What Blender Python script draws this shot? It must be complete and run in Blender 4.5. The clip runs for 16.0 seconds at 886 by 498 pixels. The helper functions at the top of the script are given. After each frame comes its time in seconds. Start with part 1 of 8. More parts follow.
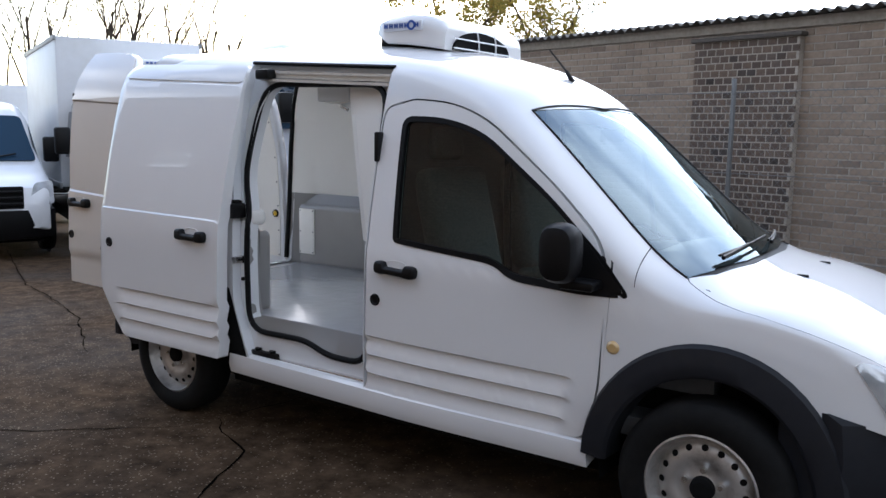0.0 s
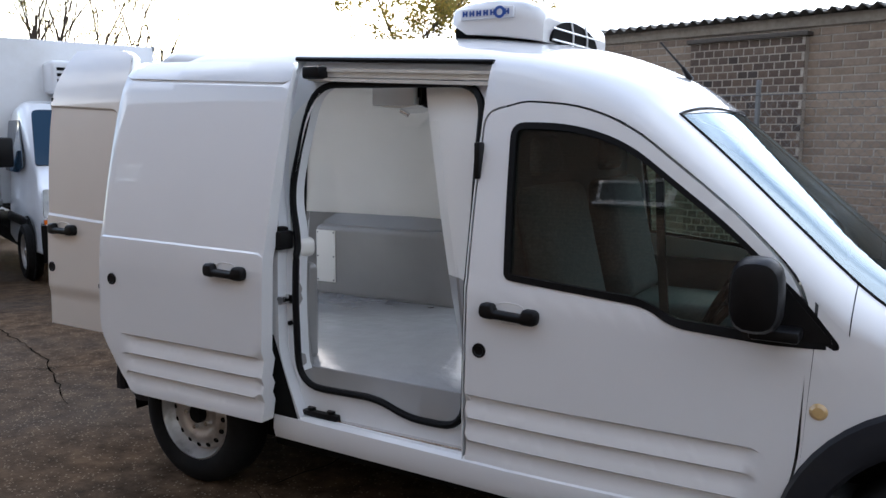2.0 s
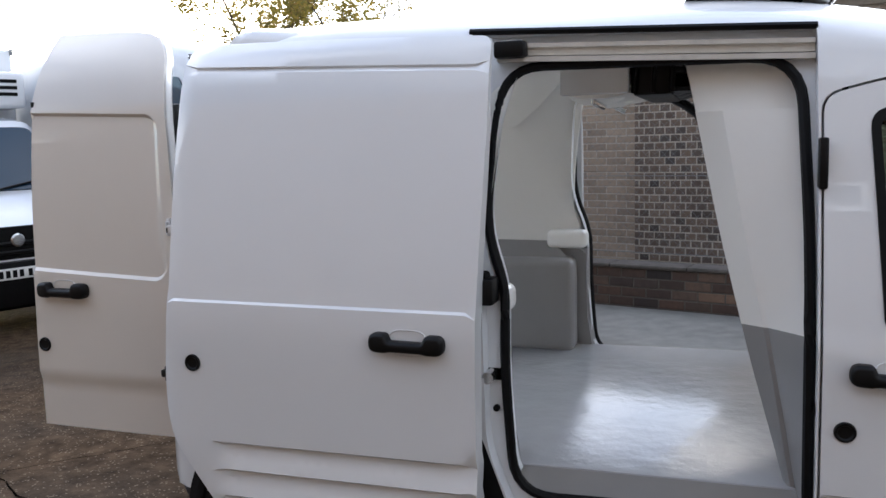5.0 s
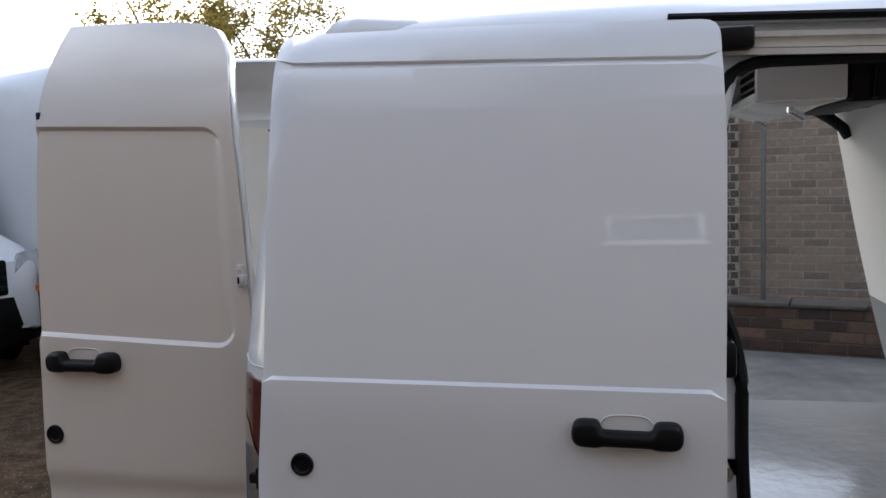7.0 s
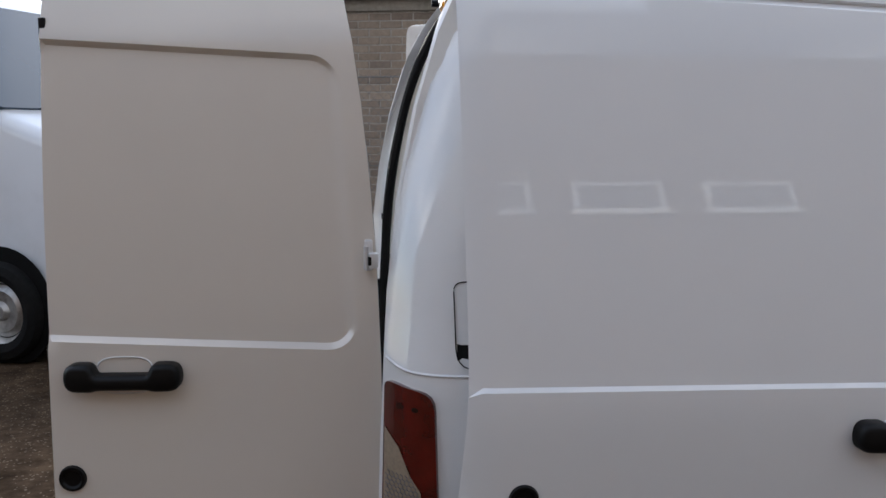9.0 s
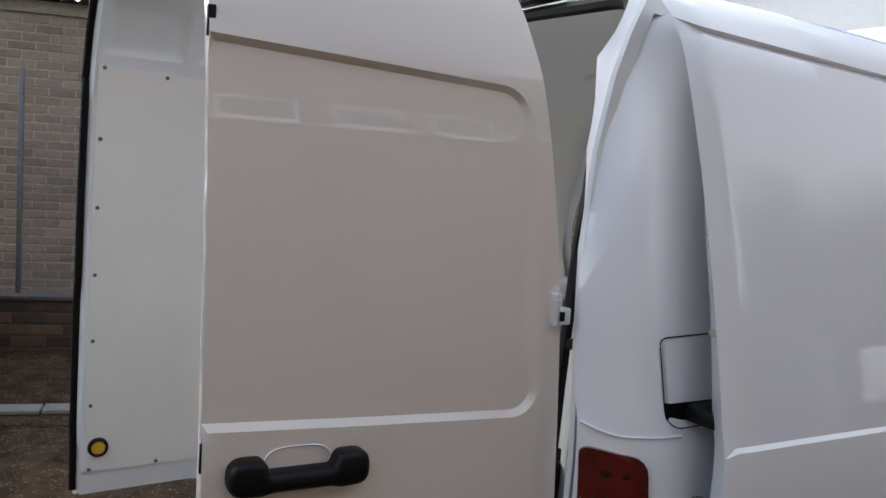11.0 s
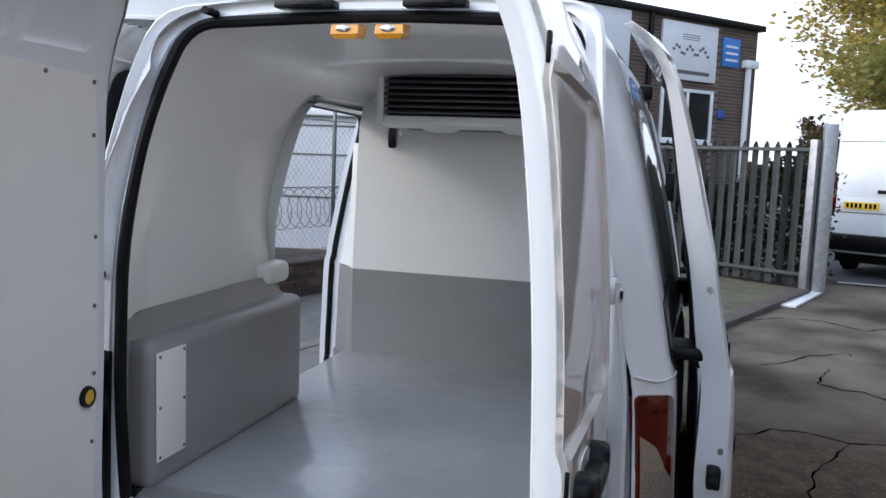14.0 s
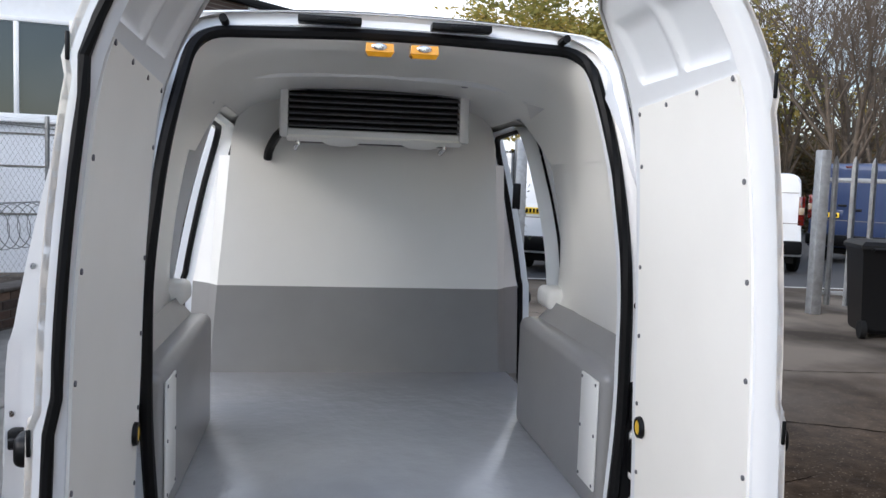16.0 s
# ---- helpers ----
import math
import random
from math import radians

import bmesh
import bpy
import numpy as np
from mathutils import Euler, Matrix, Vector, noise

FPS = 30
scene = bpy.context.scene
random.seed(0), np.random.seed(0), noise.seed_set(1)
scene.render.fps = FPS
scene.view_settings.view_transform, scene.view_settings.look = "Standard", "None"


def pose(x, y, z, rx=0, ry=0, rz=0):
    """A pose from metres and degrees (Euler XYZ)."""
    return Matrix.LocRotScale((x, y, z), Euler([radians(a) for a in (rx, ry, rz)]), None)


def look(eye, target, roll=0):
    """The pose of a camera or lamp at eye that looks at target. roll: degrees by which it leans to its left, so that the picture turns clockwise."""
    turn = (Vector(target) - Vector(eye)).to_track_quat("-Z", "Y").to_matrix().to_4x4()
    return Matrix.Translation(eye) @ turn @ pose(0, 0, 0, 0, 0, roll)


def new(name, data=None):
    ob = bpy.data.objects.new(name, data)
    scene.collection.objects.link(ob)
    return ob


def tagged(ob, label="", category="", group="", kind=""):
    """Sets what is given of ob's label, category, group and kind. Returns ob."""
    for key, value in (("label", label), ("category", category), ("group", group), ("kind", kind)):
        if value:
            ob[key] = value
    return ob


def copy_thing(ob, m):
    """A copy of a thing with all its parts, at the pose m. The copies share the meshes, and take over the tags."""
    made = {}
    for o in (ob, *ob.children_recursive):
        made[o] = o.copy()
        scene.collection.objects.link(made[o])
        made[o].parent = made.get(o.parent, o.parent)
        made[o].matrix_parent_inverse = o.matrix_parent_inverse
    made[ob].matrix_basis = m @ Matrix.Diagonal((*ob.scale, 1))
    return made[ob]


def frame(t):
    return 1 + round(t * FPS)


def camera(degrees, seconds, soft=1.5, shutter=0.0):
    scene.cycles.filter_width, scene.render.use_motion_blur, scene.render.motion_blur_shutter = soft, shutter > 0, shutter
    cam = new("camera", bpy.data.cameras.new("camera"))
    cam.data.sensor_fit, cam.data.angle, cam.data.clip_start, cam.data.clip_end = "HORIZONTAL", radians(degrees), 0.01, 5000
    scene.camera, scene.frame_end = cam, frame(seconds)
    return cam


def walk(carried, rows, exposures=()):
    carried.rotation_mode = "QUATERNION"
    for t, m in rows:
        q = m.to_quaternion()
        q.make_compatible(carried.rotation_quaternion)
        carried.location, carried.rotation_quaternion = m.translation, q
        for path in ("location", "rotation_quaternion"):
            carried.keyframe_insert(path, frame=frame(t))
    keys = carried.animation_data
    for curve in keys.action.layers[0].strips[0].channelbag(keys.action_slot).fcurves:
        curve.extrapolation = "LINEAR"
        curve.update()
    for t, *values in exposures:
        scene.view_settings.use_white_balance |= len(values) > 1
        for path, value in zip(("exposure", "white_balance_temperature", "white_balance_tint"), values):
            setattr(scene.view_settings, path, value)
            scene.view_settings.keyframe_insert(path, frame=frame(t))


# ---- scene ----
cam = camera(56.2, 16.0)
PATH = [
    (0, (3.751, -3.633, 1.563), (2.616, -2.011, 1.279), 0.9),
    (0.5, (3.505, -3.62, 1.579), (2.439, -1.948, 1.325), 0.1),
    (1, (3.259, -3.587, 1.56), (2.192, -1.914, 1.316), 0.1),
    (1.5, (3.029, -3.48, 1.575), (1.993, -1.788, 1.323), 0.1),
    (2, (2.788, -3.403, 1.568), (1.788, -1.693, 1.3), 0.4),
    (2.5, (2.523, -3.37, 1.567), (1.607, -1.611, 1.305), -0.8),
    (3, (2.246, -3.318, 1.562), (1.361, -1.544, 1.296), -0.7),
    (3.5, (2.024, -3.222, 1.576), (1.166, -1.433, 1.33), -1.2),
    (4, (1.743, -3.173, 1.593), (0.996, -1.335, 1.345), -0.8),
    (4.5, (1.458, -3.157, 1.594), (0.786, -1.29, 1.342), -2.1),
    (5, (1.155, -3.064, 1.571), (0.522, -1.184, 1.312), -1.8),
    (5.2, (1.056, -3.011, 1.579), (0.44, -1.128, 1.309), -1.8),
    (7.3, (0.181, -2.598, 1.561), (-0.175, -0.639, 1.373), -1.3),
    (7.5, (0.065, -2.569, 1.555), (-0.225, -0.599, 1.368), -0.5),
    (8, (-0.215, -2.468, 1.56), (-0.298, -0.482, 1.345), -0.2),
    (8.5, (-0.405, -2.391, 1.544), (-0.351, -0.403, 1.333), 0.8),
    (9, (-0.649, -2.296, 1.563), (-0.447, -0.329, 1.264), 0.3),
    (9.5, (-0.845, -2.19, 1.559), (-0.492, -0.239, 1.301), 2.1),
    (10, (-1.149, -2.076, 1.542), (-0.556, -0.181, 1.299), 1.4),
    (10.2, (-1.24, -2.029, 1.524), (-0.556, -0.163, 1.307), 1.9),
    (12.3, (-1.959, -1.434, 1.587), (-0.435, -0.162, 1.34), 3.9),
    (12.5, (-2.001, -1.356, 1.576), (-0.408, -0.172, 1.328), 3.5),
    (13, (-2.128, -1.168, 1.573), (-0.431, -0.145, 1.302), 3.0),
    (13.5, (-2.299, -0.983, 1.578), (-0.458, -0.24, 1.339), 2.4),
    (14, (-2.423, -0.787, 1.574), (-0.504, -0.266, 1.357), 2.2),
    (14.5, (-2.493, -0.543, 1.552), (-0.52, -0.269, 1.38), 0.8),
    (15, (-2.548, -0.324, 1.549), (-0.556, -0.264, 1.383), 2.7),
    (15.5, (-2.649, -0.057, 1.56), (-0.662, -0.189, 1.374), 1.7),
    (16, (-2.635, 0.187, 1.544), (-0.664, -0.11, 1.383), 2.0),
]
# (seconds, stops, kelvin, tint)
EXPOSURES = [(0, 0.10, 5950, 10), (3.5, 0.14, 6100, 10), (5.0, 0.26, 6200, 10), (7.3, -0.20, 6200, 10), (9.0, -0.11, 6300, 10), (10.2, -0.11, 6350, 10), (12.3, -0.09, 6230, 10), (13.2, -0.17, 6030, 10), (14.0, -0.15, 5880, 10), (15.0, -0.07, 6030, 10), (16.0, -0.02, 6150, 10)]
walk(cam, [(t, look(e, g, r)) for t, e, g, r in PATH], EXPOSURES)

# ---- light ----
world = bpy.data.worlds.new("sky")
scene.world = world
world.use_nodes = True
wn, wl = world.node_tree.nodes, world.node_tree.links
wn.clear()
w_out = wn.new("ShaderNodeOutputWorld")
w_bg = wn.new("ShaderNodeBackground")
w_sky = wn.new("ShaderNodeTexSky")
w_sky.sky_type = "NISHITA"
w_sky.sun_disc = False
w_sky.sun_elevation = radians(24)
w_sky.sun_rotation = radians(-35)
w_sky.air_density, w_sky.dust_density, w_sky.ozone_density = 1.0, 1.5, 1.0
# broken bright cloud over a pale blue sky
w_co = wn.new("ShaderNodeTexCoord")
w_map = wn.new("ShaderNodeMapping")
w_map.inputs["Scale"].default_value = (1.6, 1.6, 3.0)
w_map.inputs["Location"].default_value = (3, 1, 2)
w_noise = wn.new("ShaderNodeTexNoise")
w_noise.inputs["Scale"].default_value = 0.9
w_noise.inputs["Detail"].default_value = 6
w_noise.inputs["Roughness"].default_value = 0.5
w_ramp = wn.new("ShaderNodeValToRGB")
w_ramp.color_ramp.elements[0].position, w_ramp.color_ramp.elements[1].position = 0.40, 0.55
w_mix = wn.new("ShaderNodeMix")
w_mix.data_type = "RGBA"
w_mix.inputs[7].default_value = (9.6, 9.8, 10.4, 1)
wl.new(w_co.outputs["Generated"], w_map.inputs["Vector"])
wl.new(w_map.outputs["Vector"], w_noise.inputs["Vector"])
wl.new(w_noise.outputs["Fac"], w_ramp.inputs["Fac"])
# the cloud thins out overhead
w_sep = wn.new("ShaderNodeSeparateXYZ")
wl.new(w_co.outputs["Generated"], w_sep.inputs["Vector"])
w_thin = wn.new("ShaderNodeMapRange")
w_thin.inputs["From Min"].default_value, w_thin.inputs["From Max"].default_value = 0.25, 0.80
w_thin.inputs["To Min"].default_value, w_thin.inputs["To Max"].default_value = 1.0, 0.50
wl.new(w_sep.outputs["Z"], w_thin.inputs["Value"])
w_cover = wn.new("ShaderNodeMath")
w_cover.operation = "MULTIPLY"
wl.new(w_ramp.outputs["Color"], w_cover.inputs[0])
wl.new(w_thin.outputs["Result"], w_cover.inputs[1])
wl.new(w_cover.outputs["Value"], w_mix.inputs["Factor"])
wl.new(w_sky.outputs["Color"], w_mix.inputs[6])
# the whole sky brightens smoothly towards the low hidden sun
w_dot = wn.new("ShaderNodeVectorMath")
w_dot.operation = "DOT_PRODUCT"
w_dot.inputs[1].default_value = (-0.50, 0.80, 0.33)
w_glow = wn.new("ShaderNodeMapRange")
w_glow.interpolation_type = "SMOOTHSTEP"
w_glow.inputs["From Min"].default_value, w_glow.inputs["From Max"].default_value = -0.6, 1.0
w_glow.inputs["To Min"].default_value, w_glow.inputs["To Max"].default_value = 0.95, 2.5
w_mul = wn.new("ShaderNodeVectorMath")
w_mul.operation = "SCALE"
wl.new(w_co.outputs["Generated"], w_dot.inputs[0])
wl.new(w_dot.outputs["Value"], w_glow.inputs["Value"])
wl.new(w_mix.outputs[2], w_mul.inputs[0])
wl.new(w_glow.outputs["Result"], w_mul.inputs["Scale"])
wl.new(w_mul.outputs["Vector"], w_bg.inputs["Color"])
w_bg.inputs["Strength"].default_value = 0.168
wl.new(w_bg.outputs["Background"], w_out.inputs["Surface"])

sun = new("sun", bpy.data.lights.new("sun", "SUN"))
sun.matrix_world = look((-20, 30, 17), (0, 0, 0))
sun.data.energy, sun.data.angle, sun.data.color = 1.0, radians(12), (1.0, 0.93, 0.84)

# ---- tools ----
from mathutils import geometry



def mesh_of(name, bm, material=None, smooth=30):
    """A mesh from a bmesh, shaded smooth but for edges sharper than the angle."""
    bmesh.ops.recalc_face_normals(bm, faces=bm.faces)
    lim = radians(smooth)
    for fc in bm.faces:
        fc.smooth = True
    for ed in bm.edges:
        ed.smooth = len(ed.link_faces) == 2 and ed.calc_face_angle(0) < lim
    me = bpy.data.meshes.new(name)
    bm.to_mesh(me)
    bm.free()
    if material:
        me.materials.append(material)
    return me


def part(name, bm, material, parent=None, label="", smooth=30):
    """One mesh object from a bmesh, under a thing or a part."""
    ob = new(name, mesh_of(name, bm, material, smooth))
    ob.parent = parent
    if label:
        tagged(ob, label)
    return ob


def thing(name, label, category, m=None, group="", kind=""):
    ob = tagged(new(name), label, category, group, kind)
    ob.empty_display_size = 0.1
    if m is not None:
        ob.matrix_world = m
    return ob


def box(bm, lo, hi, bevel=0.0, m=None, seg=2):
    c = [(a + b) / 2 for a, b in zip(lo, hi)]
    s = [abs(b - a) for a, b in zip(lo, hi)]
    mm = Matrix.Translation(c) @ Matrix.Diagonal((*s, 1))
    got = bmesh.ops.create_cube(bm, size=1, matrix=mm)["verts"]
    if bevel > 0:
        es = list({e for v in got for e in v.link_edges})
        r = bmesh.ops.bevel(bm, geom=es, offset=min(bevel, min(s) * 0.45), segments=seg, affect="EDGES", profile=0.5)
        got = list({v for f_ in r["faces"] for v in f_.verts} | {v for v in got if v.is_valid})
    if m is not None:
        bmesh.ops.transform(bm, matrix=m, verts=[v for v in got if v.is_valid])
    return bm


def bx(lo, hi, bevel=0.0, m=None, seg=2):
    return box(bmesh.new(), lo, hi, bevel, m, seg)


def rod(bm, a, b, r, seg=10, r2=None):
    """A round bar from a to b."""
    a, b = Vector(a), Vector(b)
    d = b - a
    m = Matrix.Translation((a + b) / 2) @ d.to_track_quat("Z", "Y").to_matrix().to_4x4()
    bmesh.ops.create_cone(bm, cap_ends=True, segments=seg, radius1=r, radius2=r if r2 is None else r2, depth=d.length, matrix=m)
    return bm


def lathe(bm, prof, seg=32, m=None):
    """Turns the profile of (radius, height) round z."""
    rows = []
    for r, h in prof:
        if r < 1e-5:
            rows.append([bm.verts.new((0, 0, h))])
        else:
            rows.append([bm.verts.new((r * math.cos(2 * math.pi * i / seg), r * math.sin(2 * math.pi * i / seg), h)) for i in range(seg)])
    for a, b in zip(rows, rows[1:]):
        for i in range(seg):
            j = (i + 1) % seg
            if len(a) == 1 and len(b) == 1:
                continue
            if len(a) == 1:
                bm.faces.new((a[0], b[i], b[j]))
            elif len(b) == 1:
                bm.faces.new((a[i], a[j], b[0]))
            else:
                bm.faces.new((a[i], a[j], b[j], b[i]))
    if m is not None:
        bmesh.ops.transform(bm, matrix=m, verts=[v for r in rows for v in r])
    return bm


def tube(bm, pts, r, seg=8, closed=False, flat=1.0):
    """A bar of round or flattened section along points."""
    pts = [Vector(p) for p in pts]
    n = len(pts)
    rings = []
    up = Vector((0.13, 0.21, 0.97)).normalized()
    for i, p in enumerate(pts):
        a = pts[(i - 1) % n] if closed or i > 0 else p
        b = pts[(i + 1) % n] if closed or i < n - 1 else p
        d = (b - a).normalized()
        u = d.cross(up)
        if u.length < 0.05:
            u = d.cross(Vector((1, 0, 0)))
        u.normalize()
        w = u.cross(d).normalized()
        rings.append([bm.verts.new(p + r * (math.cos(k * 2 * math.pi / seg) * u + flat * math.sin(k * 2 * math.pi / seg) * w)) for k in range(seg)])
    last = n if closed else n - 1
    for i in range(last):
        a, b = rings[i], rings[(i + 1) % n]
        for k in range(seg):
            bm.faces.new((a[k], a[(k + 1) % seg], b[(k + 1) % seg], b[k]))
    if not closed:
        bm.faces.new(rings[0]), bm.faces.new(rings[-1])
    return bm


def interp(x, tab):
    """Smooth look-up in a table of (x, value)."""
    if x <= tab[0][0]:
        return tab[0][1]
    if x >= tab[-1][0]:
        return tab[-1][1]
    k = 0
    while tab[k + 1][0] < x:
        k += 1
    n = len(tab)

    def slope(i):
        a, b = max(i - 1, 0), min(i + 1, n - 1)
        return (tab[b][1] - tab[a][1]) / (tab[b][0] - tab[a][0])
    (x0, y0), (x1, y1) = tab[k], tab[k + 1]
    h = x1 - x0
    u = (x - x0) / h
    m0, m1 = slope(k) * h, slope(k + 1) * h
    return (2 * u**3 - 3 * u**2 + 1) * y0 + (u**3 - 2 * u**2 + u) * m0 + (-2 * u**3 + 3 * u**2) * y1 + (u**3 - u**2) * m1


def sstep(a, b, x):
    u = min(max((x - a) / (b - a), 0.0), 1.0)
    return u * u * (3 - 2 * u)


def rounded(pts, r=0.03, n=4):
    """The closed outline with its corners rounded; a point may carry a radius of its own."""
    out = []
    k = len(pts)
    for i in range(k):
        rr = pts[i][2] if len(pts[i]) > 2 else r
        p, a, b = Vector(pts[i][:2]), Vector(pts[i - 1][:2]), Vector(pts[(i + 1) % k][:2])
        rr = min(rr, (a - p).length * 0.48, (b - p).length * 0.48)
        if rr < 1e-4:
            out.append(tuple(p))
            continue
        q0, q1 = p + (a - p).normalized() * rr, p + (b - p).normalized() * rr
        for j in range(n + 1):
            t = j / n
            out.append(tuple((1 - t) ** 2 * q0 + 2 * t * (1 - t) * p + t * t * q1))
    return out


def dense(loop, step, closed=True):
    out = []
    n = len(loop)
    for i in range(n if closed else n - 1):
        a, b = Vector(loop[i]), Vector(loop[(i + 1) % n])
        k = max(1, int((b - a).length / step + 0.5))
        out += [tuple(a + (b - a) * j / k) for j in range(k)]
    if not closed:
        out.append(tuple(loop[-1]))
    return out


def offset_loop(loop, d):
    """The loop moved outward by d."""
    n = len(loop)
    cen = sum((Vector(p) for p in loop), Vector((0, 0))) / n
    res = []
    area = sum(loop[i - 1][0] * loop[i][1] - loop[i][0] * loop[i - 1][1] for i in range(n))
    s = 1 if area > 0 else -1
    for i in range(n):
        a, b = Vector(loop[i - 1]), Vector(loop[(i + 1) % n])
        t = (b - a).normalized()
        res.append(tuple(Vector(loop[i]) + Vector((t.y, -t.x)) * s * d))
    return res


def inside(p, loop):
    x, y = p
    c = False
    n = len(loop)
    for i in range(n):
        (x0, y0), (x1, y1) = loop[i], loop[i - 1]
        if (y0 > y) != (y1 > y) and x < (x1 - x0) * (y - y0) / (y1 - y0) + x0:
            c = not c
    return c


def sheet(outline, holes, surf, step=0.05, thick=0.0, inward=None, lines=(), bm=None):
    """A panel: the flat outline with its holes, filled with a mesh, laid on the surface surf(a, b). thick: a second skin, inward(a, b) away, and the rims."""
    bm = bm or bmesh.new()
    loops = [dense(outline, step)] + [dense(h, step) for h in holes]
    pts, edges = [], []
    for lp in loops:
        o = len(pts)
        pts += [Vector(p) for p in lp]
        edges += [(o + i, o + (i + 1) % len(lp)) for i in range(len(lp))]
    for ln, cl in lines:
        lp = dense(ln, step, cl)
        o = len(pts)
        pts += [Vector(p) for p in lp]
        edges += [(o + i, o + (i + 1) % len(lp)) for i in range(len(lp) if cl else len(lp) - 1)]
    xs, ys = [p[0] for p in loops[0]], [p[1] for p in loops[0]]
    cell = {}
    for p in pts:
        cell.setdefault((int(p[0] / step), int(p[1] / step)), []).append(p)
    x = min(xs) + step * 0.5
    while x < max(xs):
        y = min(ys) + step * 0.5
        while y < max(ys):
            ci, cj = int(x / step), int(y / step)
            near = any((q[0] - x) ** 2 + (q[1] - y) ** 2 < (0.45 * step) ** 2 for i in (-1, 0, 1) for j in (-1, 0, 1) for q in cell.get((ci + i, cj + j), ()))
            if not near and inside((x, y), loops[0]) and not any(inside((x, y), h) for h in loops[1:]):
                pts.append(Vector((x, y)))
            y += step
        x += step
    vs, es, fs, *_ = geometry.delaunay_2d_cdt(pts, edges, [], 0, 1e-6)
    keep = []
    for fc in fs:
        c = sum((vs[i] for i in fc), Vector((0, 0))) / len(fc)
        # no needles along straight borders
        if sum(vs[fc[i - 1]].x * vs[fc[i]].y - vs[fc[i]].x * vs[fc[i - 1]].y for i in range(len(fc))) < 1e-6:
            continue
        if inside(c, loops[0]) and not any(inside(c, h) for h in loops[1:]):
            keep.append(fc)
    used = sorted({i for fc in keep for i in fc})
    top = {i: bm.verts.new(surf(*vs[i])) for i in used}
    made = [bm.faces.new([top[i] for i in fc]) for fc in keep]
    if thick:
        low = {i: bm.verts.new(Vector(surf(*vs[i])) + Vector(inward) * thick) for i in used}
        for fc in keep:
            bm.faces.new([low[i] for i in reversed(fc)])
        count = {}
        for fc in keep:
            for a, b in zip(fc, fc[1:] + fc[:1]):
                count[(a, b)] = 1
        for a, b in count:
            if (b, a) not in count:
                bm.faces.new((top[b], top[a], low[a], low[b]))
    return bm


def mirrored(bm):
    """Adds the mirror image across the van's middle plane."""
    got = bmesh.ops.duplicate(bm, geom=bm.verts[:] + bm.edges[:] + bm.faces[:])["geom"]
    for v in got:
        if isinstance(v, bmesh.types.BMVert):
            v.co.y = -v.co.y
    bmesh.ops.reverse_faces(bm, faces=[g for g in got if isinstance(g, bmesh.types.BMFace)])
    return bm


def flip(bm):
    for v in bm.verts:
        v.co.y = -v.co.y
    bmesh.ops.reverse_faces(bm, faces=bm.faces[:])
    return bm


def loft(bm, rows, closed=True, caps=False):
    """Faces between rows of points."""
    rr = [[bm.verts.new(p) for p in r] for r in rows]
    for a, b in zip(rr, rr[1:]):
        n = len(a)
        for i in range(n if closed else n - 1):
            bm.faces.new((a[i], a[(i + 1) % n], b[(i + 1) % n], b[i]))
    if caps:
        bm.faces.new(list(reversed(rr[0]))), bm.faces.new(rr[-1])
    return bm


